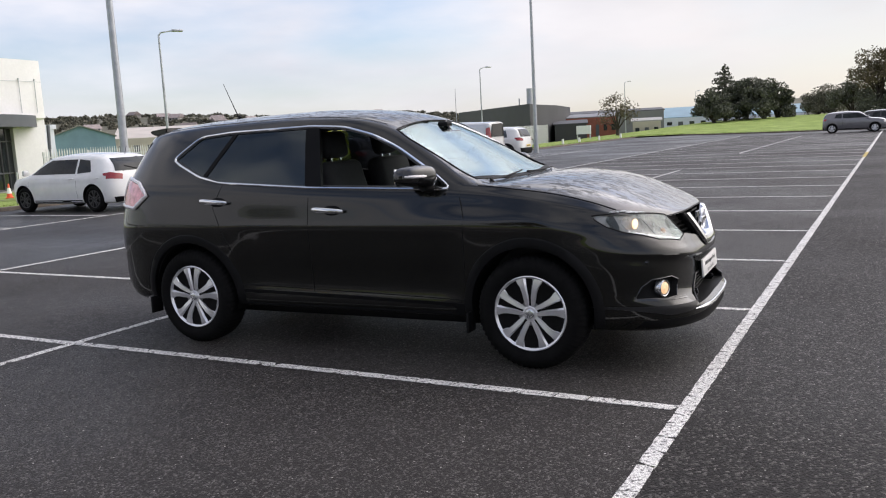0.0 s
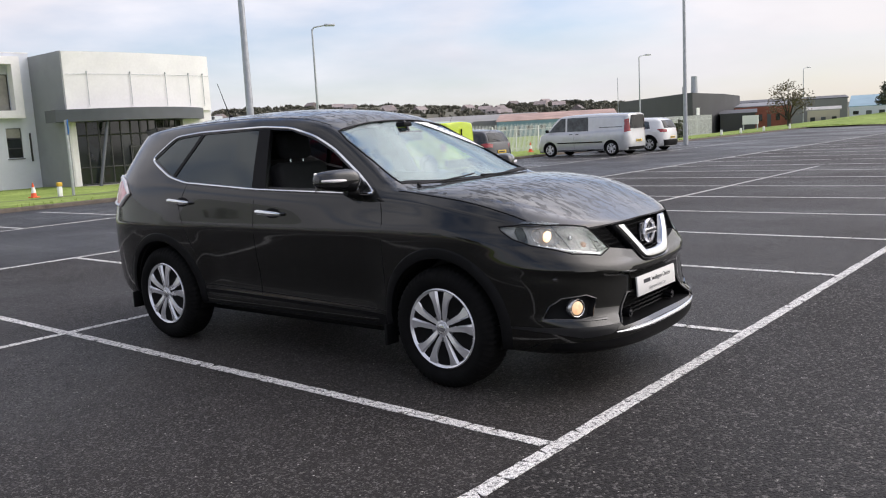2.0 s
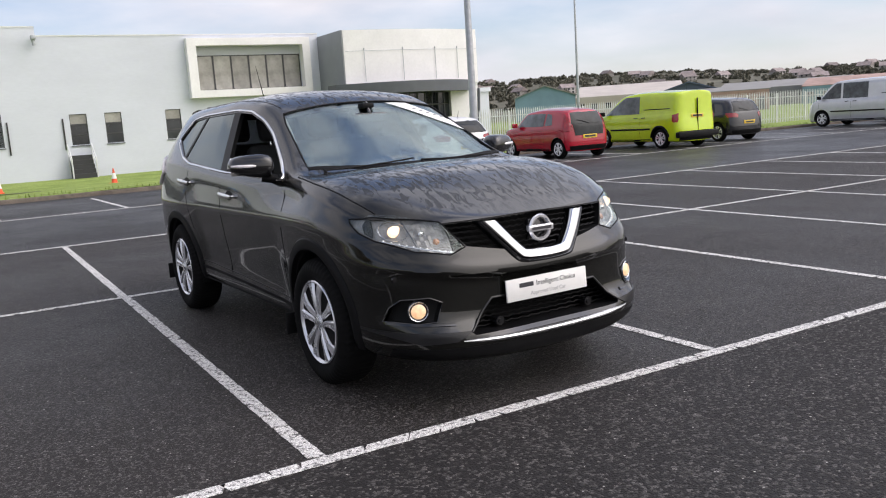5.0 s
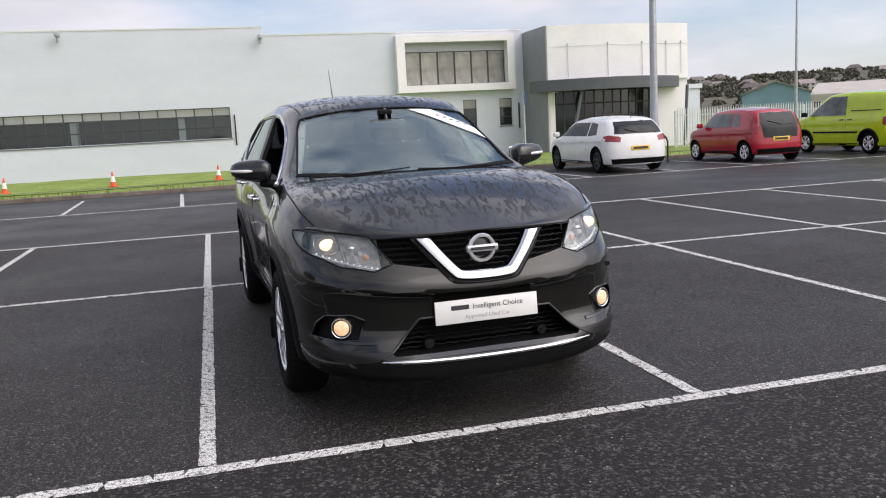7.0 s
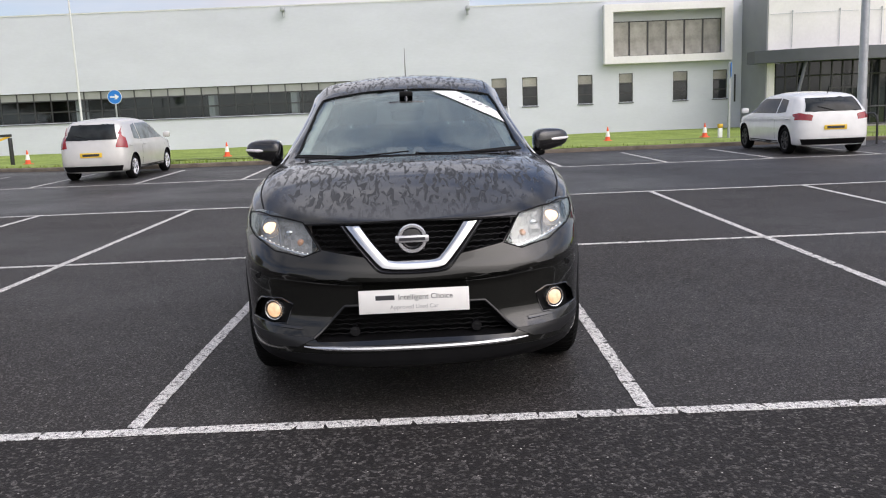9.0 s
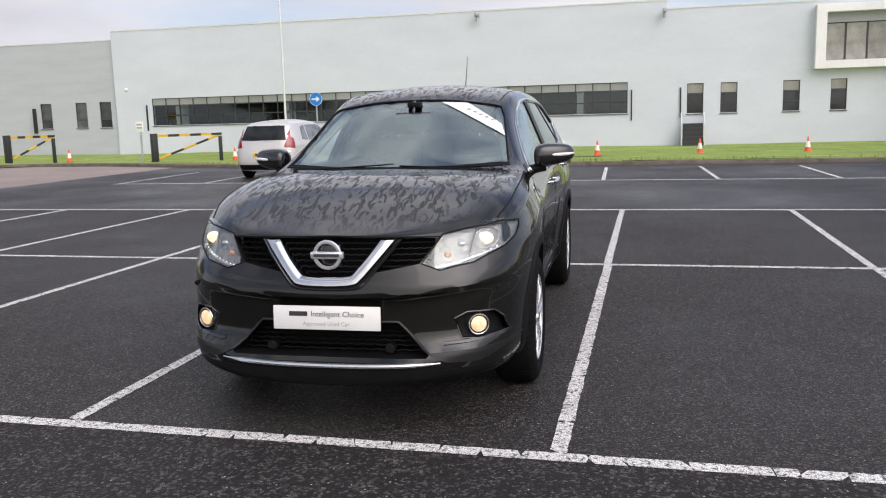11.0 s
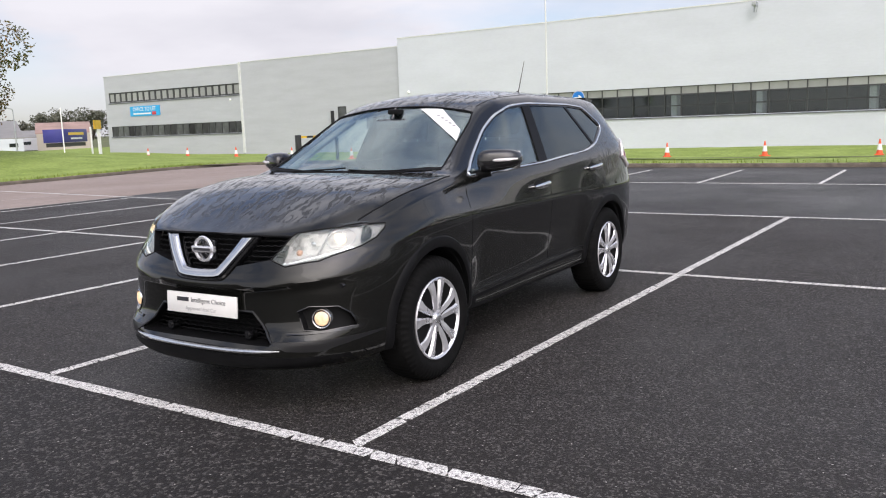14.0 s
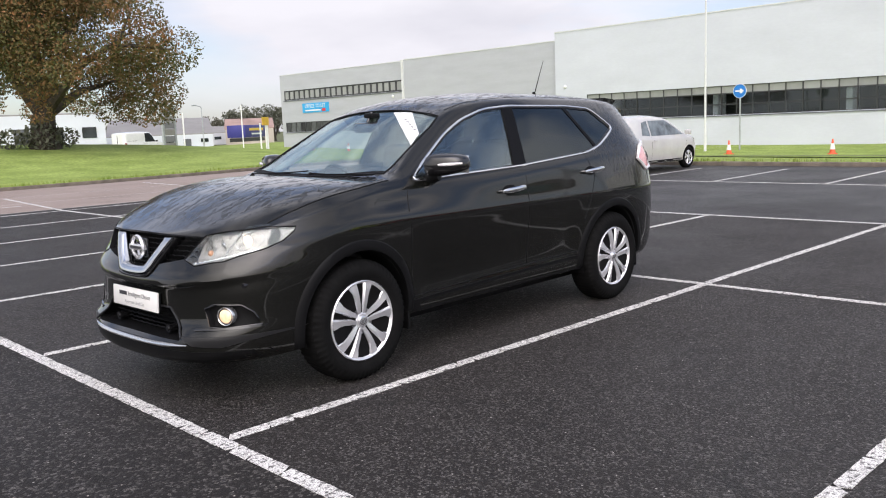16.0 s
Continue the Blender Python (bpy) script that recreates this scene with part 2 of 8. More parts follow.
def paint_mat(name, color, metal=0.0, wetness=0.0):
    """Car lacquer; with wetness, upward faces carry beads and runs of rain that break up the gloss."""
    m = mat(name, color, 0.24, metal, var=0.06, scale=3.0, coat=1.0, spec=0.1 if wetness else 0.25)
    n, l = m.node_tree.nodes, m.node_tree.links
    b = n["Principled BSDF"]
    co = n.new("ShaderNodeTexCoord").outputs["Object"]
    flake = n.new("ShaderNodeTexNoise")
    flake.inputs["Scale"].default_value = 900.0
    l.new(co, flake.inputs["Vector"])
    fb = n.new("ShaderNodeBump")
    fb.inputs["Strength"].default_value, fb.inputs["Distance"].default_value = 0.03, 0.001
    l.new(flake.outputs[0], fb.inputs["Height"])
    l.new(fb.outputs[0], b.inputs["Normal"])
    if wetness:
        mp = n.new("ShaderNodeMapping")
        mp.inputs["Scale"].default_value = (0.30, 1.0, 0.5)
        l.new(co, mp.inputs[0])
        warp = n.new("ShaderNodeTexNoise")
        warp.inputs["Scale"].default_value, warp.inputs["Detail"].default_value = 33.0, 4.0
        warp.inputs["Roughness"].default_value = 0.6
        warp.inputs["Distortion"].default_value = 0.9
        l.new(mp.outputs[0], warp.inputs["Vector"])
        runs = n.new("ShaderNodeMapRange")
        runs.inputs["From Min"].default_value, runs.inputs["From Max"].default_value = 0.50, 0.56
        l.new(warp.outputs[0], runs.inputs[0])
        beads = n.new("ShaderNodeTexVoronoi")
        beads.inputs["Scale"].default_value = 75.0
        l.new(co, beads.inputs["Vector"])
        drop = n.new("ShaderNodeMapRange")
        drop.inputs["From Min"].default_value, drop.inputs["From Max"].default_value = 0.15, 0.42
        drop.inputs["To Min"].default_value, drop.inputs["To Max"].default_value = 1.0, 0.0
        l.new(beads.outputs["Distance"], drop.inputs[0])
        geo = n.new("ShaderNodeNewGeometry")
        sep = n.new("ShaderNodeSeparateXYZ")
        l.new(geo.outputs["Normal"], sep.inputs[0])
        up = n.new("ShaderNodeMapRange")
        up.inputs["From Min"].default_value, up.inputs["From Max"].default_value = 0.80, 0.97
        l.new(sep.outputs["Z"], up.inputs[0])
        mask = n.new("ShaderNodeMath")
        mask.operation = "MULTIPLY"
        # the runs lie in patches, and the front edge of the bonnet has drained clear
        where = n.new("ShaderNodeTexNoise")
        where.inputs["Scale"].default_value, where.inputs["Detail"].default_value = 4.5, 2.0
        l.new(co, where.inputs["Vector"])
        some = n.new("ShaderNodeMapRange")
        some.inputs["From Min"].default_value, some.inputs["From Max"].default_value = 0.22, 0.40
        l.new(where.outputs[0], some.inputs[0])
        along = n.new("ShaderNodeSeparateXYZ")
        l.new(co, along.inputs[0])
        back = n.new("ShaderNodeMapRange")
        back.inputs["From Min"].default_value, back.inputs["From Max"].default_value = 2.20, 2.02
        l.new(along.outputs["X"], back.inputs[0])
        wet = n.new("ShaderNodeMath")
        wet.operation = "MULTIPLY"
        l.new(some.outputs[0], wet.inputs[0])
        l.new(back.outputs[0], wet.inputs[1])
        damp = n.new("ShaderNodeMath")
        damp.operation = "MULTIPLY"
        l.new(up.outputs[0], damp.inputs[0])
        l.new(wet.outputs[0], damp.inputs[1])
        l.new(damp.outputs[0], mask.inputs[0])
        l.new(runs.outputs[0], mask.inputs[1])
        # rain runs down the flanks of the tail
        fall = n.new("ShaderNodeMapping")
        fall.inputs["Scale"].default_value = (1.0, 1.0, 0.10)
        l.new(co, fall.inputs[0])
        streak = n.new("ShaderNodeTexNoise")
        streak.inputs["Scale"].default_value, streak.inputs["Detail"].default_value = 55.0, 3.0
        l.new(fall.outputs[0], streak.inputs["Vector"])
        thin = n.new("ShaderNodeMapRange")
        thin.inputs["From Min"].default_value, thin.inputs["From Max"].default_value = 0.48, 0.60
        l.new(streak.outputs[0], thin.inputs[0])
        tail = n.new("ShaderNodeMapRange")
        tail.inputs["From Min"].default_value, tail.inputs["From Max"].default_value = -0.9, -1.4
        l.new(along.outputs["X"], tail.inputs[0])
        high = n.new("ShaderNodeMapRange")
        high.inputs["From Min"].default_value, high.inputs["From Max"].default_value = 0.90, 1.15
        l.new(along.outputs["Z"], high.inputs[0])
        # on the windward side alone
        lee = n.new("ShaderNodeMapRange")
        lee.inputs["From Min"].default_value, lee.inputs["From Max"].default_value = 0.1, 0.4
        l.new(along.outputs["Y"], lee.inputs[0])
        wind = n.new("ShaderNodeMath")
        wind.operation = "MULTIPLY"
        l.new(tail.outputs[0], wind.inputs[0])
        l.new(lee.outputs[0], wind.inputs[1])
        flank = n.new("ShaderNodeMath")
        flank.operation = "MULTIPLY"
        l.new(wind.outputs[0], flank.inputs[0])
        l.new(high.outputs[0], flank.inputs[1])
        flow = n.new("ShaderNodeMath")
        flow.operation = "MULTIPLY"
        l.new(flank.outputs[0], flow.inputs[0])
        l.new(thin.outputs[0], flow.inputs[1])
        both_wet = n.new("ShaderNodeMath")
        both_wet.operation = "MAXIMUM"
        l.new(mask.outputs[0], both_wet.inputs[0])
        l.new(flow.outputs[0], both_wet.inputs[1])
        rough = n.new("ShaderNodeMapRange")
        rough.inputs["To Min"].default_value, rough.inputs["To Max"].default_value = 0.05, 0.5
        l.new(both_wet.outputs[0], rough.inputs[0])
        l.new(rough.outputs[0], b.inputs["Coat Roughness"])
        film = n.new("ShaderNodeMapRange")
        film.inputs["To Min"].default_value, film.inputs["To Max"].default_value = 1.0, 0.12
        l.new(mask.outputs[0], film.inputs[0])
        l.new(film.outputs[0], b.inputs["Coat Weight"])
        sheen = n.new("ShaderNodeMapRange")
        sheen.inputs["To Min"].default_value, sheen.inputs["To Max"].default_value = 1.5, 2.7
        l.new(up.outputs[0], sheen.inputs[0])
        l.new(sheen.outputs[0], b.inputs["Coat IOR"])
        hgt = n.new("ShaderNodeMath")
        hgt.operation = "MULTIPLY"
        l.new(mask.outputs[0], hgt.inputs[0])
        l.new(drop.outputs[0], hgt.inputs[1])
        cb = n.new("ShaderNodeBump")
        cb.inputs["Strength"].default_value, cb.inputs["Distance"].default_value = wetness, 0.004
        l.new(hgt.outputs[0], cb.inputs["Height"])
        l.new(cb.outputs[0], b.inputs["Coat Normal"])
    return m


def line_paint_mat(name, color):
    """Road paint, worn through to the stones in specks and cracks."""
    m = mat(name, color, 0.75, var=0.08, scale=2.5, fine=0.10, bump=0.6, bump_scale=110.0)
    n, l = m.node_tree.nodes, m.node_tree.links
    b = n["Principled BSDF"]
    src = b.inputs["Base Color"].links[0].from_socket
    co = n.new("ShaderNodeTexCoord").outputs["Object"]
    wear = n.new("ShaderNodeTexNoise")
    wear.inputs["Scale"].default_value, wear.inputs["Detail"].default_value, wear.inputs["Roughness"].default_value = 42.0, 8.0, 0.72
    l.new(co, wear.inputs["Vector"])
    r = n.new("ShaderNodeMapRange")
    r.inputs["From Min"].default_value, r.inputs["From Max"].default_value = 0.51, 0.60
    l.new(wear.outputs[0], r.inputs[0])
    x = n.new("ShaderNodeMix")
    x.data_type = "RGBA"
    x.inputs[7].default_value = (0.06, 0.057, 0.055, 1)
    l.new(r.outputs[0], x.inputs[0])
    l.new(src, x.inputs[6])
    # stipple: the chippings show between the dabs of paint
    chip = n.new("ShaderNodeTexVoronoi")
    chip.inputs["Scale"].default_value = 150.0
    l.new(co, chip.inputs["Vector"])
    gap = n.new("ShaderNodeMapRange")
    gap.inputs["From Min"].default_value, gap.inputs["From Max"].default_value = 0.42, 0.70
    gap.inputs["To Max"].default_value = 0.62
    l.new(chip.outputs["Distance"], gap.inputs[0])
    y = n.new("ShaderNodeMix")
    y.data_type = "RGBA"
    y.inputs[7].default_value = (0.10, 0.093, 0.088, 1)
    l.new(gap.outputs[0], y.inputs[0])
    l.new(x.outputs[2], y.inputs[6])
    l.new(y.outputs[2], b.inputs["Base Color"])
    return m


M = {}
M["asphalt_bay"] = asphalt_mat("asphalt_bay", (0.0268, 0.0215, 0.0184), (0.0400, 0.0328, 0.0284), 0.48, (0.50, 0.47, 0.44), 105.0)
M["asphalt_aisle"] = asphalt_mat("asphalt_aisle", (0.0170, 0.0140, 0.0122), (0.0265, 0.0222, 0.0196), 0.62, (0.42, 0.39, 0.365), 72.0, 0.5)
M["asphalt_far"] = asphalt_mat("asphalt_far", (0.040, 0.038, 0.0375), (0.064, 0.060, 0.058), 0.32, (0.09, 0.085, 0.08), 70.0, 0.6)
M["asphalt_brown"] = asphalt_mat("asphalt_brown", (0.43, 0.345, 0.305), (0.52, 0.43, 0.385), 0.75, (0.55, 0.47, 0.43), 90.0, 0.5, 0.30)
M["line"] = line_paint_mat("line", (0.80, 0.78, 0.745))
M["line_faded"] = line_paint_mat("line_faded", (0.52, 0.46, 0.42))
M["line_yellow"] = line_paint_mat("line_yellow", (0.62, 0.46, 0.08))
M["kerb"] = mat("kerb", (0.145, 0.12, 0.095), 0.9, var=0.35, scale=3.0, fine=0.25, bump=0.5, bump_scale=40.0)
M["grass"] = mat("grass", (0.175, 0.24, 0.050), 0.95, color2=(0.28, 0.355, 0.095), scale=0.55, fine=0.35, bump=0.8, bump_scale=30.0, spec=0.2)
M["grass_rough"] = mat("grass_rough", (0.10, 0.13, 0.022), 0.95, color2=(0.19, 0.20, 0.055), scale=1.2, fine=0.4, bump=0.8, bump_scale=25.0, spec=0.2)
M["blades"] = mat("blades", (0.11, 0.19, 0.02), 0.9, color2=(0.27, 0.31, 0.08), scale=2.0, fine=0.3, spec=0.2)
M["earth"] = mat("earth", (0.07, 0.085, 0.03), 0.95, color2=(0.12, 0.13, 0.05), scale=0.02, fine=0.3)
M["hill"] = mat("hill", (0.085, 0.085, 0.058), 0.95, color2=(0.13, 0.12, 0.085), scale=0.012, fine=0.4)
M["litter"] = mat("litter", (0.10, 0.055, 0.028), 0.9, color2=(0.17, 0.10, 0.04), scale=30.0)
M["cladding"] = mat("cladding", (0.606, 0.632, 0.692), 0.6, spec=0.2, var=0.045, scale=0.22, fine=0.02, bump=0.04, bump_scale=3.0, stretch=(1, 1, 3))
M["cladding_grey"] = mat("cladding_grey", (0.465, 0.478, 0.515), 0.6, spec=0.2, var=0.05, scale=0.3, fine=0.03, stretch=(1, 1, 6))
M["render_white"] = mat("render_white", (0.80, 0.785, 0.785), 0.7, var=0.05, scale=0.5, fine=0.03, bump=0.2, bump_scale=20.0)
M["flank_grey"] = mat("flank_grey", (0.25, 0.26, 0.275), 0.5, var=0.06, scale=1.0)
M["flash_grey"] = mat("flash_grey", (0.085, 0.092, 0.105), 0.45, var=0.1, scale=1.0)
M["frame_dark"] = mat("frame_dark", (0.035, 0.036, 0.038), 0.4, var=0.1, scale=4.0)
M["pane_dark"] = mat("pane_dark", (0.018, 0.022, 0.024), 0.06, var=0.5, scale=0.6, spec=0.6, random_tone=0.5)
M["pane_lower"] = mat("pane_lower", (0.07, 0.075, 0.075), 0.08, var=0.6, scale=0.6, random_tone=0.8)
M["pane_blind"] = mat("pane_blind", (0.33, 0.34, 0.33), 0.25, var=0.12, scale=0.8, random_tone=0.12)
M["pane_curtain"] = mat("pane_curtain", (0.30, 0.29, 0.26), 0.12, var=0.25, scale=1.4, random_tone=0.2)
M["concrete"] = mat("concrete", (0.36, 0.35, 0.33), 0.85, var=0.15, scale=1.5, fine=0.1, bump=0.3, bump_scale=30.0)
M["roof_sheet"] = mat("roof_sheet", (0.24, 0.23, 0.215), 0.6, var=0.12, scale=0.3, fine=0.05)
M["fence_grey"] = mat("fence_grey", (0.60, 0.61, 0.61), 0.55, 0.1, var=0.10, scale=6.0, fine=0.08)
M["galvanised"] = mat("galvanised", (0.42, 0.44, 0.46), 0.45, 0.6, var=0.12, scale=6.0, fine=0.08)
M["white_metal"] = mat("white_metal", (0.66, 0.67, 0.67), 0.45, var=0.06, scale=3.0)
M["black_metal"] = mat("black_metal", (0.02, 0.02, 0.021), 0.45, var=0.2, scale=6.0)
M["yellow_paint"] = mat("yellow_paint", (0.62, 0.38, 0.03), 0.5, var=0.12, scale=5.0)
M["cone_red"] = mat("cone_red", (0.75, 0.10, 0.03), 0.5, var=0.12, scale=8.0)
M["cone_white"] = mat("cone_white", (0.78, 0.78, 0.76), 0.4, var=0.06, scale=8.0)
M["rubber"] = mat("rubber", (0.006, 0.006, 0.006), 0.8, spec=0.10, var=0.25, scale=12.0, bump=0.3, bump_scale=90.0, fine=0.15)
M["plastic_black"] = mat("plastic_black", (0.0065, 0.0065, 0.007), 0.5, spec=0.12, var=0.15, scale=10.0, bump=0.15, bump_scale=300.0)
M["gloss_black"] = mat("gloss_black", (0.008, 0.008, 0.009), 0.12, var=0.2, scale=5.0, coat=0.6)
M["alloy"] = mat("alloy", (0.80, 0.80, 0.82), 0.24, 0.72, var=0.06, scale=20.0)
M["alloy_dark"] = mat("alloy_dark", (0.16, 0.16, 0.165), 0.40, 0.7, var=0.2, scale=20.0)
M["alloy_mid"] = mat("alloy_mid", (0.58, 0.58, 0.59), 0.38, 0.6, var=0.2, scale=20.0)
M["lamp_facet"] = mat("lamp_facet", (0.31, 0.295, 0.28), 0.40, 0.6, var=0.25, scale=30.0, bump=0.3, bump_scale=60.0)
M["vee_chrome"] = mat("vee_chrome", (0.60, 0.61, 0.62), 0.12, 1.0, var=0.05, scale=20.0)
M["chrome"] = mat("chrome", (0.78, 0.79, 0.80), 0.07, 1.0, var=0.03, scale=20.0)
M["satin"] = mat("satin", (0.66, 0.67, 0.68), 0.22, 0.9, var=0.03, scale=20.0)
M["blue_sign"] = mat("blue_sign", (0.015, 0.19, 0.62), 0.4, var=0.05, scale=5.0)
M["sky_sign"] = mat("sky_sign", (0.02, 0.38, 0.75), 0.4, var=0.05, scale=5.0)
M["white_sign"] = mat("white_sign", (0.80, 0.80, 0.79), 0.45, var=0.03, scale=5.0)
M["red_sign"] = mat("red_sign", (0.65, 0.05, 0.05), 0.45, var=0.05, scale=5.0)
M["print_dark"] = mat("print_dark", (0.03, 0.03, 0.035), 0.6, var=0.1, scale=50.0)
M["print_grey"] = mat("print_grey", (0.38, 0.38, 0.38), 0.6, var=0.05, scale=50.0)
M["plate_white"] = mat("plate_white", (0.80, 0.79, 0.76), 0.35, var=0.03, scale=10.0)
M["plate_yellow"] = mat("plate_yellow", (0.78, 0.52, 0.04), 0.35, var=0.04, scale=10.0)
M["lamp_red"] = mat("lamp_red", (0.26, 0.006, 0.010), 0.12, var=0.25, scale=30.0, coat=1.0)
M["lamp_pink"] = mat("lamp_pink", (0.86, 0.36, 0.38), 0.12, var=0.25, scale=25.0, coat=1.0)
M["lamp_clear"] = mat("lamp_clear", (0.76, 0.72, 0.72), 0.15, var=0.15, scale=30.0, coat=1.0)
M["seat"] = mat("seat", (0.011, 0.011, 0.012), 0.9, var=0.2, scale=20.0, bump=0.4, bump_scale=400.0)
M["trim_light"] = mat("trim_light", (0.42, 0.40, 0.36), 0.8, var=0.06, scale=6.0)
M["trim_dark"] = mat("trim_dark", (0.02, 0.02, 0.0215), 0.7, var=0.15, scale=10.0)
M["bulb_warm"] = mat("bulb_warm", (0.55, 0.48, 0.38), 0.2, emit=(1.0, 0.55, 0.22), strength=0.55, var=0.35, scale=45.0)
M["bulb_dip"] = mat("bulb_dip", (0.8, 0.62, 0.42), 0.3, emit=(1.0, 0.66, 0.38), strength=1.4, var=0.4, scale=60.0)
M["bulb_led"] = mat("bulb_led", (0.9, 0.9, 0.9), 0.3, emit=(1.0, 0.97, 0.92), strength=0.45)
M["amber"] = mat("amber", (0.55, 0.27, 0.14), 0.2, var=0.2, scale=60.0, coat=1.0)
M["glass_clear"] = glass_mat("glass_clear", (0.90, 0.94, 0.93), 0.01, 0.13)
M["glass_screen"] = glass_mat("glass_screen", (0.84, 0.92, 0.91), 0.03, 0.21)
M["dash_grey"] = mat("dash_grey", (0.060, 0.061, 0.062), 0.6, var=0.15, scale=12.0, bump=0.1, bump_scale=300.0)
M["glass_dark"] = glass_mat("glass_dark", (0.17, 0.18, 0.20), 0.02, 0.075)
M["glass_lamp"] = glass_mat("glass_lamp", (0.96, 0.97, 0.97), 0.03, 0.035)
M["bark"] = mat("bark", (0.06, 0.048, 0.038), 0.95, var=0.35, scale=6.0, fine=0.2, bump=0.9, bump_scale=25.0)
M["corner_grey"] = mat("corner_grey", (0.011, 0.011, 0.012), 0.36, var=0.12, scale=10.0)
M["pillar_black"] = mat("pillar_black", (0.004, 0.004, 0.0045), 0.35, var=0.2, scale=5.0, spec=0.10)
M["pane_glass"] = glass_mat("pane_glass", (0.66, 0.69, 0.70), 0.02, 0.05)
M["paint_olive"] = paint_mat("paint_olive", (0.0074, 0.0076, 0.0064), 0.30, 0.9)
M["lamp_bowl"] = mat("lamp_bowl", (0.40, 0.39, 0.38), 0.20, 0.85, var=0.2, scale=40.0, bump=1.0, bump_scale=38.0)


# ---- building tools ----
def finish(bm, name, material, angle=38.0):
    bmesh.ops.recalc_face_normals(bm, faces=bm.faces)
    me = bpy.data.meshes.new(name)
    bm.to_mesh(me)
    bm.free()
    for m in material if isinstance(material, (list, tuple)) else (material,):
        me.materials.append(M[m])
    me.shade_smooth()
    me.set_sharp_from_angle(angle=radians(angle))
    if angle < 5:
        me.shade_flat()
    return me


def part(name, bm, material, parent=None, label="", angle=38.0, at=None):
    """One bmesh as one mesh object under a thing or a part."""
    ob = new(name, finish(bm, name, material, angle))
    if parent is not None:
        ob.parent = parent
    if at is not None:
        ob.matrix_basis = at
    if label:
        tagged(ob, label=label)
    return ob


def share(name, me, parent, at):
    ob = new(name, me)
    ob.parent = parent
    ob.matrix_basis = at
    return ob


def thing(name, label, category, at=None, group="", kind=""):
    ob = new(name)
    ob.empty_display_size = 0.2
    if at is not None:
        ob.matrix_basis = at
    return tagged(ob, label, category, group, kind)


def box(bm, lo, hi, bevel=0.0, seg=2, index=0):
    size = [b - a for a, b in zip(lo, hi)]
    mid = [(a + b) / 2 for a, b in zip(lo, hi)]
    r = bmesh.ops.create_cube(bm, size=1.0, matrix=Matrix.Translation(mid) @ Matrix.Diagonal((*size, 1)))
    faces = {f for v in r["verts"] for f in v.link_faces}
    if bevel:
        edges = list({e for v in r["verts"] for e in v.link_edges})
        made = bmesh.ops.bevel(bm, geom=edges, offset=bevel, segments=seg, profile=0.5, affect="EDGES")
        faces |= set(made["faces"])
    for f in faces:
        if f.is_valid:
            f.material_index = index
    return bm


def boxes(*items, bevel=0.0):
    bm = bmesh.new()
    for lo, hi in items:
        box(bm, lo, hi, bevel)
    return bm


def rod(bm, a, b, r0, r1=None, seg=12, caps=True):
    """A round bar from a to b."""
    a, b = Vector(a), Vector(b)
    d = b - a
    m = Matrix.Translation((a + b) / 2) @ d.to_track_quat("Z", "Y").to_matrix().to_4x4()
    bmesh.ops.create_cone(bm, cap_ends=caps, segments=seg, radius1=r0, radius2=r0 if r1 is None else r1, depth=d.length, matrix=m)
    return bm


def sweep(bm, pts, r, seg=8, flat=1.0, up=Vector((0, 0, 1)), closed=False):
    """A bar of elliptic section along a line; flat squeezes it across 'up'."""
    pts = [Vector(p) for p in pts]
    rings, n = [], len(pts)
    for i, p in enumerate(pts):
        a = pts[(i - 1) % n] if closed or i else p
        b = pts[(i + 1) % n] if closed or i < n - 1 else p
        d = (b - a).normalized()
        side = d.cross(up)
        side = side.normalized() if side.length > 1e-4 else d.cross(Vector((1, 0, 0))).normalized()
        top = side.cross(d).normalized()
        rr = r[i] if isinstance(r, (list, tuple)) else r
        rings.append([bm.verts.new(p + side * rr * flat * math.cos(2 * math.pi * k / seg) + top * rr * math.sin(2 * math.pi * k / seg)) for k in range(seg)])
    for i in range(n if closed else n - 1):
        p, q = rings[i], rings[(i + 1) % n]
        for k in range(seg):
            bm.faces.new((p[k], p[(k + 1) % seg], q[(k + 1) % seg], q[k]))
    if not closed:
        bm.faces.new(rings[0])
        bm.faces.new(rings[-1][::-1])
    return bm


def prism(bm, poly, axis, a, b, index=0):
    """A polygon pushed along an axis from a to b. poly gives the other two coordinates, in order."""
    def put(p, v):
        c = list(p)
        c.insert("xyz".index(axis), v)
        return bm.verts.new(c)
    lo, hi = [put(p, a) for p in poly], [put(p, b) for p in poly]
    fs = [bm.faces.new(lo), bm.faces.new(hi[::-1])]
    for i in range(len(poly)):
        j = (i + 1) % len(poly)
        fs.append(bm.faces.new((lo[i], lo[j], hi[j], hi[i])))
    for f in fs:
        f.material_index = index
    return bm


def lathe(bm, profile, seg=40, axis="y", index=0):
    """A profile of (radius, along) turned round an axis."""
    rings = []
    for r, a in profile:
        ring = []
        for k in range(seg):
            t = 2 * math.pi * k / seg
            c = (r * math.cos(t), a, r * math.sin(t)) if axis == "y" else (r * math.cos(t), r * math.sin(t), a)
            ring.append(bm.verts.new(c))
        rings.append(ring)
    for p, q in zip(rings, rings[1:]):
        for k in range(seg):
            bm.faces.new((p[k], p[(k + 1) % seg], q[(k + 1) % seg], q[k])).material_index = index
    for ring in (rings[0], rings[-1]):
        bm.faces.new(ring).material_index = index
    return bm


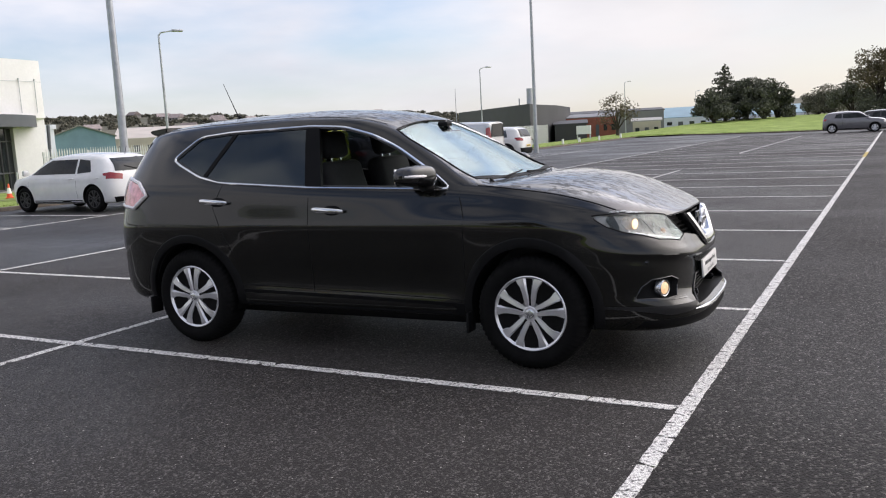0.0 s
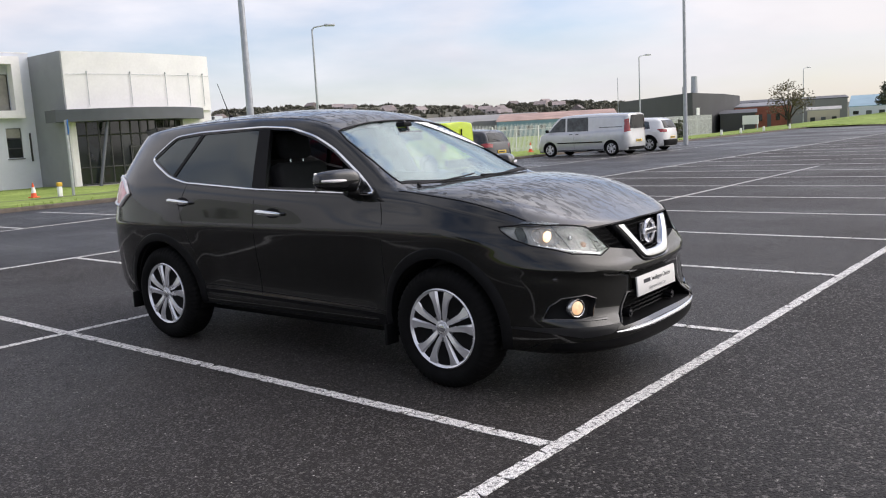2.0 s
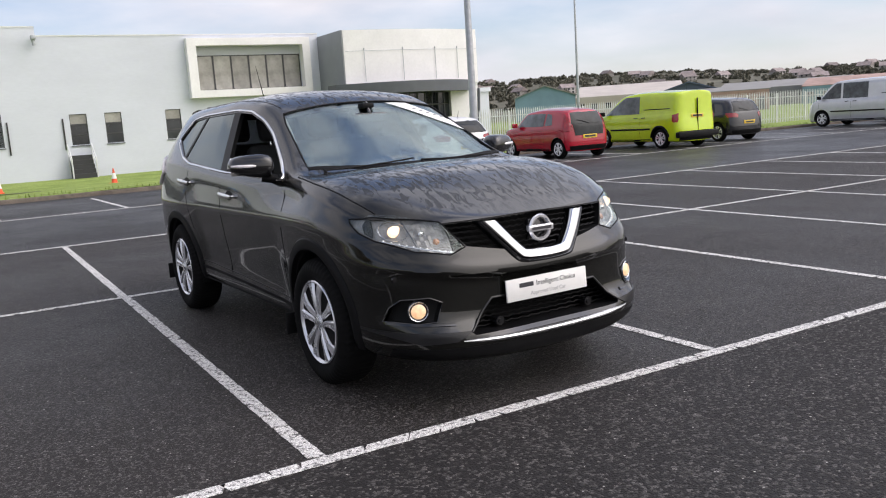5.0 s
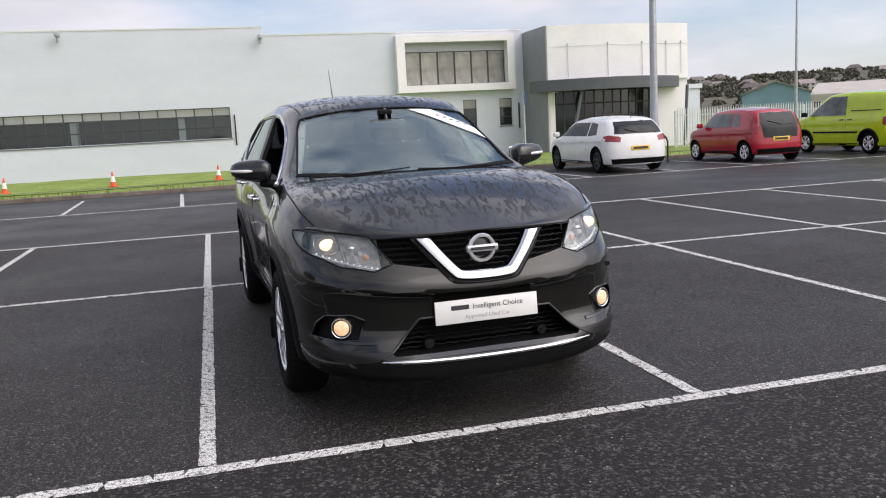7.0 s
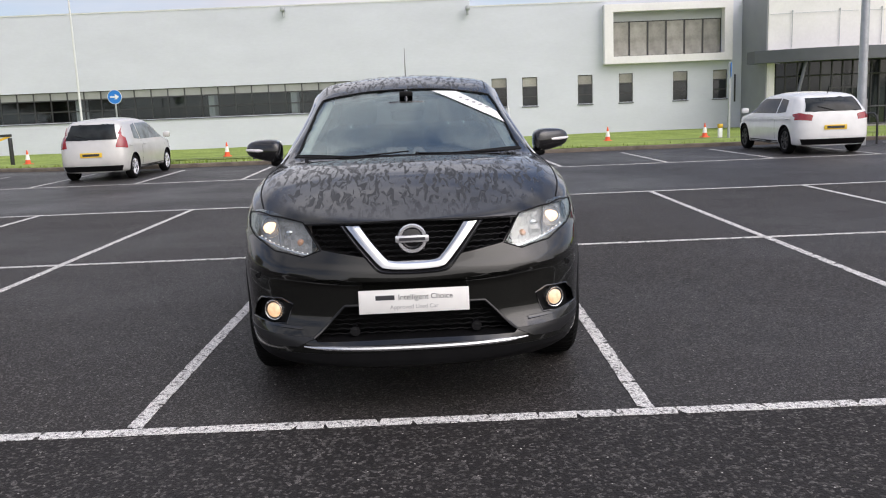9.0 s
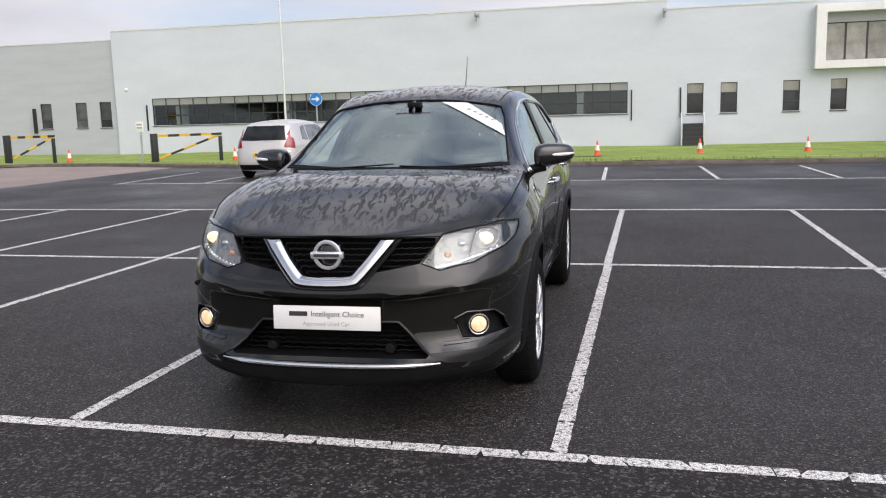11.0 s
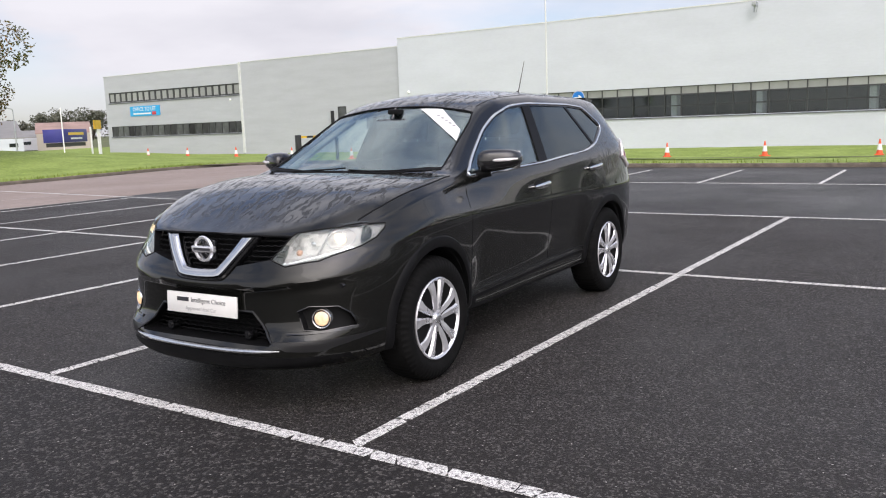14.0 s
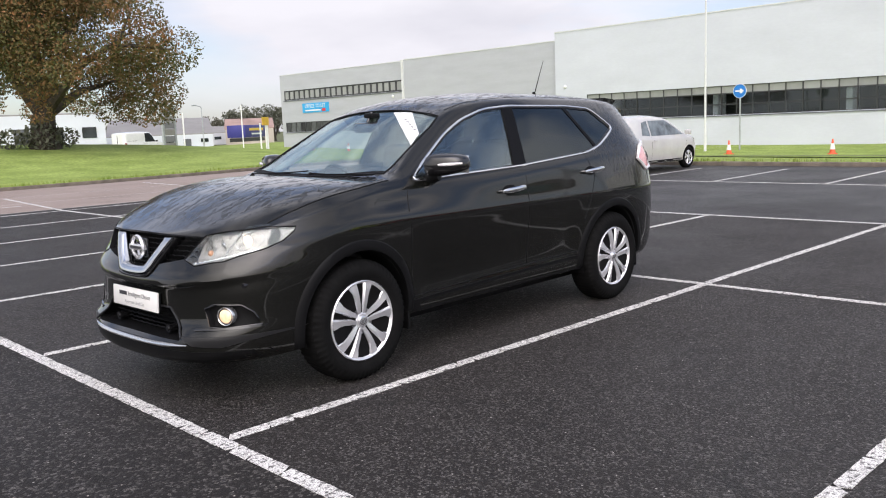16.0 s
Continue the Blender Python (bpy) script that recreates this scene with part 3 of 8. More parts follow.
def pch(keys):
    """A smooth curve through (x, y) keys that does not overshoot."""
    x, y = (np.array(c, float) for c in zip(*keys))
    h, d = np.diff(x), np.diff(y) / np.diff(x)
    m = np.zeros(len(x))
    for i in range(1, len(x) - 1):
        if d[i - 1] * d[i] > 0:
            w1, w2 = 2 * h[i] + h[i - 1], h[i] + 2 * h[i - 1]
            m[i] = (w1 + w2) / (w1 / d[i - 1] + w2 / d[i])
    m[0], m[-1] = d[0], d[-1]

    def f(v):
        v = min(max(v, x[0]), x[-1])
        i = min(max(int(np.searchsorted(x, v)) - 1, 0), len(h) - 1)
        t = (v - x[i]) / h[i]
        return float((1 + 2 * t) * (1 - t) ** 2 * y[i] + t * (1 - t) ** 2 * h[i] * m[i] + t * t * (3 - 2 * t) * y[i + 1] + t * t * (t - 1) * h[i] * m[i + 1])
    return f


def smooth(a, b, v):
    t = min(max((v - a) / (b - a), 0.0), 1.0)
    return t * t * (3 - 2 * t)


def lettering(name, text, size, material, parent, at, align="CENTER"):
    """Words in the built-in font, as a mesh."""
    cu = bpy.data.curves.new(name, "FONT")
    cu.body, cu.size, cu.align_x, cu.align_y, cu.extrude = text, size, align, "CENTER", size * 0.01
    tmp = bpy.data.objects.new(name, cu)
    scene.collection.objects.link(tmp)
    me = bpy.data.meshes.new_from_object(tmp.evaluated_get(bpy.context.evaluated_depsgraph_get()))
    bpy.data.objects.remove(tmp)
    me.materials.clear()
    me.materials.append(M[material])
    ob = new(name, me)
    ob.parent = parent
    ob.matrix_basis = at
    return ob


# ---- ground ----
KERB_X = -20.5
def west_height(x, y):
    """Height of the lawns: a fall towards the works wall, a mound to the south, a bank to the north."""
    h = 0.10 - 0.72 * min(max((-21.0 - x) / 18.0, 0.0), 1.0)
    mound = smooth(-23.0, -44.0, y) * math.exp(-(((x + 8) / 21.5) ** 2)) * (1 - 0.8 * smooth(-55, -90, y))
    h += (1.35 - min(h, 0.1)) * mound
    h += 0.45 * smooth(-55, -72, y) * smooth(-70, -40, x)
    h += 1.0 * smooth(72, 112, y) * smooth(-45, -15, x)
    return h


def sheet(name, x0, x1, y0, y1, nx, ny, height, material, label, category="ground", inside=None):
    xs, ys = np.linspace(x0, x1, nx + 1), np.linspace(y0, y1, ny + 1)
    bm = bmesh.new()
    grid = [[bm.verts.new((x, y, height(x, y))) for y in ys] for x in xs]
    for i in range(nx):
        for j in range(ny):
            if inside is None or inside((xs[i] + xs[i + 1]) / 2, (ys[j] + ys[j + 1]) / 2):
                bm.faces.new((grid[i][j], grid[i + 1][j], grid[i + 1][j + 1], grid[i][j + 1]))
    for v in [v for v in bm.verts if not v.link_faces]:
        bm.verts.remove(v)
    ob = part(name, bm, material)
    return tagged(ob, label, category, kind="structure")


def far_height(x, y):
    return -0.9 if x < KERB_X or y < -20 or y > 60 else -0.30


def spread(n, reach):
    t = np.linspace(-1, 1, n)
    return np.sign(t) * (np.abs(t) ** 3) * reach


bm = bmesh.new()
gx, gy = spread(61, 3800.0), spread(61, 3800.0)
gg = [[bm.verts.new((x, y, -0.9 - 0.2 * smooth(60, 300, math.hypot(x, y)))) for y in gy] for x in gx]
for i in range(60):
    for j in range(60):
        bm.faces.new((gg[i][j], gg[i + 1][j], gg[i + 1][j + 1], gg[i][j + 1]))
tagged(part("ground", bm, "earth"), "dull green fields that run out to the horizon", "ground", kind="structure")

# kerb line round the car park, from the south-east to the north-east
KERB = [(60, -22.5), (30, -22.0), (8, -21.6), (-2, -21.4), (-9, -21.5), (-15, -22.2), (-19.5, -23.0), (-22.5, -22.0), (-23.6, -19.5), (-23.4, -16.0), (-22.0, -12.0), (-20.9, -8.0), (KERB_X, -3.0), (KERB_X, 20.0), (KERB_X, 44.0), (-20.8, 62.0), (-20.4, 77.0), (-12.0, 72.0), (-3.0, 67.5), (12.0, 65.0), (60.0, 64.0)]


def curve_pts(keys, n=8):
    out = []
    for i in range(len(keys) - 1):
        p0, p1, p2, p3 = (Vector(keys[min(max(k, 0), len(keys) - 1)]) for k in (i - 1, i, i + 1, i + 2))
        for s in range(n):
            t = s / n
            out.append(0.5 * ((2 * p1) + (p2 - p0) * t + (2 * p0 - 5 * p1 + 4 * p2 - p3) * t * t + (3 * p1 - p0 - 3 * p2 + p3) * t ** 3))
    out.append(Vector(keys[-1]))
    return out


kerb_line = curve_pts(KERB)
# car park surfaces: strips of differing age, butted edge to edge
def slab(name, poly, material, label, z=0.0):
    bm = bmesh.new()
    prism(bm, poly, "z", z - 0.25, z)
    bmesh.ops.triangulate(bm, faces=bm.faces)
    return tagged(part(name, bm, material), label, "asphalt", kind="structure")


slab("pavement_bays", [(-9.41, -12.65), (0.0, -12.65), (0.0, 63.0), (-9.41, 63.0)], "asphalt_bay", "dark damp asphalt of the parking bays, finely cracked")
slab("pavement_aisle", [(0.0, -21.0), (60.0, -21.0), (60.0, 63.0), (0.0, 63.0)], "asphalt_aisle", "coarse grey asphalt of the drive beside the bays")
slab("pavement_back", [(-19.6, -12.65), (-9.41, -12.65), (-9.41, 63.0), (-19.6, 63.0)], "asphalt_far", "smooth wet asphalt of the drive before the kerbside bays")
slab("pavement_brown", [(0.0, -12.65), (-19.6, -12.65), (-21.9, -12.65), (-23.2, -16.2), (-23.4, -19.4), (-22.3, -21.8), (-19.5, -22.8), (-15.0, -22.0), (-9.0, -21.3), (0.0, -21.3)], "asphalt_brown", "worn reddish-brown asphalt before the lawn")
bm = bmesh.new()
prism(bm, [(p.x, p.y) for p in kerb_line], "z", -0.30, -0.006)
bmesh.ops.triangulate(bm, faces=bm.faces)
tagged(part("pavement_edge", bm, "asphalt_far"), "old asphalt along the foot of the kerb", "asphalt", kind="structure")

# kerb stones
bm = bmesh.new()
prev = None
for i, p in enumerate(kerb_line):
    a, b = kerb_line[max(i - 1, 0)], kerb_line[min(i + 1, len(kerb_line) - 1)]
    n = Vector((-(b - a).y, (b - a).x)).normalized()
    n = -n if n.dot(Vector((-8, 20)) - p) > 0 else n
    if p.y > -20.0 and p.y < 60 and n.x > 0:
        n = -n
    ring = []
    for off, z in ((0, -0.05), (0.01, 0.085), (0.03, 0.10), (0.14, 0.105), (0.15, -0.3)):
        q = p + n * off
        ring.append(bm.verts.new((q.x, q.y, z + 0.006 * noise.noise((q.x * 2, q.y * 2, 0)))))
    if prev:
        for k in range(4):
            bm.faces.new((prev[k], prev[k + 1], ring[k + 1], ring[k]))
    prev = ring
tagged(part("kerb", bm, "kerb"), "low weathered concrete kerb round the car park", "kerb", kind="structure")

kerb_xy = np.array([(p.x, p.y) for p in kerb_line])
def in_park(x, y, grow=0.0):
    """Whether a place lies on the car park side of the kerb."""
    inside, n = False, len(kerb_xy)
    for i in range(n):
        (x1, y1), (x2, y2) = kerb_xy[i], kerb_xy[(i + 1) % n]
        if (y1 > y) != (y2 > y) and x < (x2 - x1) * (y - y1) / (y2 - y1) + x1:
            inside = not inside
    return inside


def kerb_gap(x, y):
    return float(np.min(np.hypot(kerb_xy[:, 0] - x, kerb_xy[:, 1] - y)))


def lawn(name, x0, x1, y0, y1, step, material, label):
    """A lawn whose inner rim is drawn in to the kerb."""
    nx, ny = int((x1 - x0) / step), int((y1 - y0) / step)
    xs, ys = np.linspace(x0, x1, nx + 1), np.linspace(y0, y1, ny + 1)
    bm = bmesh.new()
    grid = {}
    seg_a, seg_b = kerb_xy[:-1], kerb_xy[1:]
    for i, x in enumerate(xs):
        for j, y in enumerate(ys):
            px, py, keep = x, y, True
            if in_park(x, y):
                ab = seg_b - seg_a
                t = np.clip(((np.array((x, y)) - seg_a) * ab).sum(1) / (ab ** 2).sum(1), 0, 1)
                q = seg_a + ab * t[:, None]
                dist = np.hypot(q[:, 0] - x, q[:, 1] - y)
                k = int(dist.argmin())
                keep = dist[k] < step * 1.5
                away = q[k] - np.array((x, y))
                away = away / max(np.linalg.norm(away), 1e-6)
                px, py = q[k] + away * 0.10
            if keep:
                wave = 0.02 * noise.noise((px * 0.9, py * 0.9, 3.0)) + 0.10 * noise.noise((px * 0.09, py * 0.09, 1.0))
                grid[i, j] = (bm.verts.new((px, py, west_height(px, py) + wave * min(kerb_gap(px, py) / 3, 1) + 0.004)), in_park(x, y))
    for i in range(nx):
        for j in range(ny):
            c = [grid.get(k) for k in ((i, j), (i + 1, j), (i + 1, j + 1), (i, j + 1))]
            if all(c) and not all(v[1] for v in c):
                bm.faces.new([v[0] for v in c])
    for v in [v for v in bm.verts if not v.link_faces]:
        bm.verts.remove(v)
    return tagged(part(name, bm, material, angle=80), label, "grass", kind="structure")


lawn("lawn_west", -50.0, -19.0, -19.5, 80.0, 1.0, "grass", "mown green lawn strip before the white works wall")
lawn("lawn_south", -150.0, 60.0, -130.0, -19.5, 1.6, "grass", "mown green lawn that rises to a mound with a tree")
lawn("lawn_north", -160.0, 160.0, 60.0, 180.0, 2.5, "grass", "bright mown grass bank past the end of the car park")
lawn("lawn_behind", -170.0, -50.0, -19.5, 60.0, 3.0, "grass_rough", "rough grass and yard behind the works")

# a bare, darker track worn through the strip of lawn
bm = bmesh.new()
for y0 in np.arange(-19, 40, 1.0):
    a = [(-30.5 + 0.5 * noise.noise((0, y0 * 0.2, 0)), y0), (-28.6 + 0.4 * noise.noise((3, y0 * 0.2, 0)), y0), (-28.6 + 0.4 * noise.noise((3, (y0 + 1) * 0.2, 0)), y0 + 1), (-30.5 + 0.5 * noise.noise((0, (y0 + 1) * 0.2, 0)), y0 + 1)]
    bm.faces.new([bm.verts.new((x, y, west_height(x, y) + 0.035)) for x, y in a])
bmesh.ops.remove_doubles(bm, verts=bm.verts, dist=0.001)
tagged(part("track", bm, "earth"), "worn dark track across the lawn strip", "track", kind="structure")

# ragged grass and fallen leaves along the kerb
def tufts(name, count, pick, tall, material, label, category, seed):
    rnd = random.Random(seed)
    bm = bmesh.new()
    for _ in range(count):
        x, y, z = pick(rnd)
        h, a = tall * rnd.uniform(0.5, 1.2), rnd.uniform(0, 6.28)
        w, lean = h * rnd.uniform(0.10, 0.2), rnd.uniform(-0.5, 0.5) * h
        dx, dy = math.cos(a) * w, math.sin(a) * w
        bm.faces.new((bm.verts.new((x - dx, y - dy, z - 0.02)), bm.verts.new((x + dx, y + dy, z - 0.02)), bm.verts.new((x + lean * dy / w, y - lean * dx / w, z + h))))
    return tagged(part(name, bm, material, angle=180), label, category, kind="stuff")


def on_kerb(rnd):
    i = rnd.randrange(8, len(kerb_line) - 8)
    p, q = kerb_line[i], kerb_line[i + 1]
    v = p.lerp(q, rnd.random())
    n = Vector((-(q - p).y, (q - p).x)).normalized()
    n = -n if not in_park((v - n).x, (v - n).y) else n
    n = -n if in_park((v + n).x, (v + n).y) else n
    v = v + n * rnd.uniform(0.10, 0.6) ** 1.3
    return v.x, v.y, west_height(v.x, v.y)


tufts("grass_tufts", 9000, on_kerb, 0.11, "blades", "uneven grass tufts along the kerb", "grass", 4)
tufts("fallen_leaves", 4200, lambda r: (lambda p: (p[0], p[1], p[2] - 0.02))(on_kerb(r)), 0.06, "litter", "brown leaves lying along the kerb", "leaves", 5)

# ---- road markings ----
def marking(name, a, b, width, seed, gaps, label, material="line"):
    """A painted line from a to b. gaps: the paint is cracked across into short uneven dabs."""
    rnd = random.Random(seed)
    a, b = Vector(a), Vector(b)
    d = (b - a).normalized()
    n = Vector((-d.y, d.x))
    total, at, bm = (b - a).length, 0.0, bmesh.new()
    while at < total:
        step = min(rnd.uniform(0.09, 0.34) if gaps else 1.5, total - at)
        crack = rnd.uniform(0.002, 0.012) if gaps else 0.0
        if step > 0.02:
            cuts = max(1, int(step / 0.05)) if gaps else 1
            rows = []
            skew = rnd.uniform(-0.03, 0.03) if gaps else 0.0
            for c in range(cuts + 1):
                s = at + crack / 2 + (step - crack) * c / cuts
                rows.append([bm.verts.new((*(a + d * (s + skew * k) + n * (k * width / 2 * rnd.uniform(0.90, 1.06) if gaps else k * width / 2)), 0.004)) for k in (-1, 1)])
            for p, q in zip(rows, rows[1:]):
                bm.faces.new((p[0], p[1], q[1], q[0]))
        at += step
    r = bmesh.ops.extrude_face_region(bm, geom=bm.faces[:])
    for v in (v for v in r["geom"] if isinstance(v, bmesh.types.BMVert)):
        v.co.z = 0.0015
    return tagged(part(name, bm, material), label, "road marking", kind="structure")


BAY = 2.405
marking("line_front", (0, -20.5), (0, 25.5), 0.083, 1, True, "worn white line along the fronts of the bays")
marking("line_front", (0, 25.5), (0, 29.0), 0.105, 2, False, "short yellow length of the bay line", "line_yellow")
marking("line_front", (0, 29.0), (0, 62.0), 0.105, 3, False, "white line along the fronts of the far bays")
marking("line_middle", (-4.715, -12.0), (-4.715, 20.9), 0.078, 4, True, "white line between the two rows of bays")
marking("line_middle", (-4.715, 31.6), (-4.60, 56.0), 0.085, 7, False, "white line between the far rows of bays")
marking("line_middle", (-4.715, -12.0), (-5.30, -17.6), 0.085, 8, False, "faded end of the line between the rows")
marking("line_back", (-9.41, -10.0), (-9.41, 62.0), 0.085, 5, False, "white line along the backs of the bays")
marking("line_kerbside", (-15.09, -10.2), (-15.09, 46.0), 0.085, 6, False, "white line along the mouths of the kerbside bays")
for k in range(-6, 25):
    y = 0.02 + k * BAY + (0.03 if k == 1 else 0.0)
    for x0, x1 in ((-0.05, -4.67), (-4.76, -9.37)):
        if k < -5 and x1 < -5:
            continue
        marking("bay_line", (x0, y), (x1, y + 0.01), 0.077 if x1 > -5 else 0.076, 100 + k, -3 < k < 5, "white line between two parking bays")
for k in range(-4, 19):
    y = -0.5 + k * 2.4
    marking("bay_line", (-15.05, y), (-19.35, y - 0.13), 0.085, 200 + k, False, "white line between two kerbside bays")
for k in range(3):
    marking("bay_line", (-1.0, -12.62 - 2.55 * k), (-9.9, -12.55 - 2.50 * k), 0.075, 300 + k, False, "faded white line on the brown asphalt", "line_faded")
marking("line_back", (-9.41, -10.0), (-10.25, -20.0), 0.085, 9, False, "faded end of the line along the backs")


# ---- the works ----
WALL = -50.0
works = thing("works_building", "long pale works with strip windows and a grey entrance", "building", pose(WALL, 0, -0.9))


def wz(z):
    return z + 0.9


def wall_run(name, y0, y1, z1, holes, material, label="", x=0.0, thick=0.35):
    """A wall facing +x with rectangular openings (y0, y1, z0, z1) right through it."""
    bm = bmesh.new()
    ys = sorted({y0, y1, *(v for h in holes for v in h[:2])})
    zs = sorted({0.0, wz(z1), *(wz(v) for h in holes for v in h[2:])})
    for a, b in zip(ys, ys[1:]):
        run = None
        for c, d in zip(zs, zs[1:]):
            solid = not any(h[0] <= (a + b) / 2 <= h[1] and wz(h[2]) <= (c + d) / 2 <= wz(h[3]) for h in holes)
            if solid:
                box(bm, (x - thick, a, c), (x, b, d))
    bmesh.ops.remove_doubles(bm, verts=bm.verts, dist=0.0005)
    seen = {}
    for f in bm.faces:
        seen.setdefault(tuple(round(v, 3) for v in f.calc_center_median()), []).append(f)
    bmesh.ops.delete(bm, geom=[f for fs in seen.values() if len(fs) > 1 for f in fs], context="FACES")
    return part(name, bm, material, works, label, angle=2)


def window(y0, y1, z0, z1, cols, rows, panes, x=-0.12, bar=0.06, sill=True, name="window", frame_mat="frame_dark"):
    """A framed window in the wall: one frame and a pane to each light. rows: heights from the bottom; panes: the material of each row."""
    w = new(name)
    w.parent = works
    w.location = (x, (y0 + y1) / 2, wz(z0))
    hw, h = (y1 - y0) / 2, z1 - z0
    bm = bmesh.new()
    zs = [0.0]
    for r in rows:
        zs.append(zs[-1] + r * h)
    for k in range(cols + 1):
        y = -hw + 2 * hw * k / cols
        box(bm, (-0.05, y - bar / 2, 0), (0.05, y + bar / 2, h))
    for z in zs:
        box(bm, (-0.04, -hw, z - bar / 2), (0.04, hw, z + bar / 2))
    part("window_frame", bm, frame_mat, w)
    if sill:
        part("window_sill", boxes(((-0.05, -hw - 0.05, -0.09), (0.18, hw + 0.05, -0.03))), "flash_grey", w)
    for r in range(len(rows)):
        bm = boxes(((-0.012, -hw / cols + bar / 2, zs[r] + bar / 2), (0.012, hw / cols - bar / 2, zs[r + 1] - bar / 2)))
        me = finish(bm, "pane", panes[r])
        for k in range(cols):
            share("pane", me, w, pose(0, -hw + 2 * hw * (k + 0.5) / cols, 0))
    return w


strip = (-31.1, 1.62, 1.36, 3.23)
small = [(5.12, 6.07), (7.05, 8.0), (10.55, 11.48), (13.15, 14.02), (16.56, 17.48), (19.08, 19.97)]
left_small = [(-40.45, -39.5), (-37.5, -36.55), (-35.5, -34.55)]
feature = (12.7, 19.6, 4.05, 6.75)
wall_run("wall_right", 3.9, 20.9, 7.42, [(a, b, 1.25, 3.02) for a, b in small] + [feature], "cladding")
wall_run("wall_middle", -33.95, 3.9, 7.92, [strip], "cladding")
wall_run("wall_left", -51.4, -33.95, 7.36, [(a, b, 1.33, 3.12) for a, b in left_small], "cladding_grey", x=-0.25)
wall_run("wall_office", -71.2, -51.4, 7.28, [(-70.6, -51.75, 4.66, 5.66), (-70.6, -51.75, 1.31, 2.33)], "cladding_grey", x=-0.4)
for (a, b) in small:
    window(a, b, 1.25, 3.02, 1, (0.32, 0.34, 0.34), ("pane_dark", "pane_dark", "pane_curtain"), bar=0.07)
for (a, b) in left_small:
    window(a, b, 1.33, 3.12, 1, (0.32, 0.68), ("pane_lower", "pane_lower"), x=-0.37, bar=0.07)
window(*strip, 31, (0.36, 0.37, 0.27), ("pane_glass", "pane_glass", "pane_blind"), bar=0.07)
for y in (-29.2, -21.0, -12.6, -7.4, -1.3):
    part("pillar", boxes(((-1.3, y - 0.18, wz(1.3)), (-0.2, y + 0.18, wz(3.3)))), "white_sign", works)
window(feature[0], feature[1], 4.05, 6.2, 6, (1.0,), ("pane_curtain",), x=-0.22, bar=0.10)
part("blind_box", boxes(((-0.30, 12.7, wz(6.2)), (-0.12, 19.6, wz(6.75)))), "cladding_grey", works, "pale grey panel over the big window")
bm = bmesh.new()
for lo, hi in (((0, 12.15, wz(3.60)), (0.55, 12.7, wz(7.2))), ((0, 19.6, wz(3.60)), (0.55, 20.1, wz(7.2))), ((0, 12.7, wz(3.60)), (0.55, 19.6, wz(4.05))), ((0, 12.7, wz(6.75)), (0.55, 19.6, wz(7.2)))):
    box(bm, lo, hi)
part("window_surround", bm, "render_white", works, "deep white surround of the big window")
window(-70.6, -51.75, 4.66, 5.66, 21, (1.0,), ("pane_blind",), x=-0.5, bar=0.24)
window(-70.6, -51.75, 1.31, 2.33, 21, (1.0,), ("pane_lower",), x=-0.5, bar=0.10)
bm = boxes(((-38, -71.2, 0.0), (-0.75, -51.4, wz(7.1))), ((-38, -51.4, 0), (-0.6, -33.95, wz(7.2))), ((-38, -33.95, 0), (-1.4, 20.9, wz(7.2))))
part("hall", bm, "cladding_grey", works)
# a flat dark sheet whose colour stands in for the shade of unlit rooms
part("backing", boxes(((-1.39, -33.5, wz(1.0)), (-1.35, 20.5, wz(7.0)))), "trim_dark", works, "dark sheet for the shade of rooms behind the strip windows")
part("roof_edge", boxes(((-0.36, 3.9, wz(7.42)), (0.03, 20.9, wz(7.50))), ((-0.36, -33.95, wz(7.92)), (0.03, 3.9, wz(8.0))), ((-0.6, -51.4, wz(7.36)), (-0.22, -33.95, wz(7.43))), ((-0.75, -71.2, wz(7.28)), (-0.37, -51.4, wz(7.34)))), "white_metal", works)
part("downpipe", boxes(((-0.4, -51.55, 0.4), (-0.15, -51.30, wz(7.4)))), "white_metal", works)
for y, z0, z1 in ((1.86, 0.9, 2.75), (-31.5, 1.0, 2.8), (-40.85, 1.0, 2.8), (4.75, 1.0, 2.8), (20.45, 1.0, 2.7)):
    part("guard_bar", boxes(((-0.26, y - 0.04, wz(z0)), (0.10, y + 0.04, wz(z1))), bevel=0.015), "black_metal", works, "narrow black guard beside a window")
# steps up to a side door
bm = bmesh.new()
for k in range(5):
    box(bm, (0.15 + 0.26 * k, 4.85, 0.25 + 0.0), (0.41 + 0.26 * k, 6.05, 1.55 - 0.26 * k))
part("steps", bm, "frame_dark", works, "dark grating steps to a side door")
bm = bmesh.new()
for y in (4.8, 6.1):
    rod(bm, (0.2, y, 0.3), (0.2, y, 2.2), 0.04)
    rod(bm, (1.4, y, 0.1), (1.4, y, 1.4), 0.04)
    rod(bm, (0.2, y, 2.2), (1.4, y, 1.4), 0.04)
    rod(bm, (0.2, y, 1.75), (1.4, y, 0.95), 0.03)
part("handrail", bm, "white_metal", works)
# wall cameras and small dome lights
for y, z in ((3.75, 7.25), (-7.6, 7.6)):
    bm = bmesh.new()
    rod(bm, (0, y, wz(z)), (0.35, y, wz(z)), 0.05)
    box(bm, (0.25, y - 0.13, wz(z) - 0.05), (0.75, y + 0.13, wz(z) + 0.2), 0.03)
    rod(bm, (0.4, y, wz(z) - 0.35), (0.4, y, wz(z)), 0.09)
    part("wall_camera", bm, "galvanised", works)
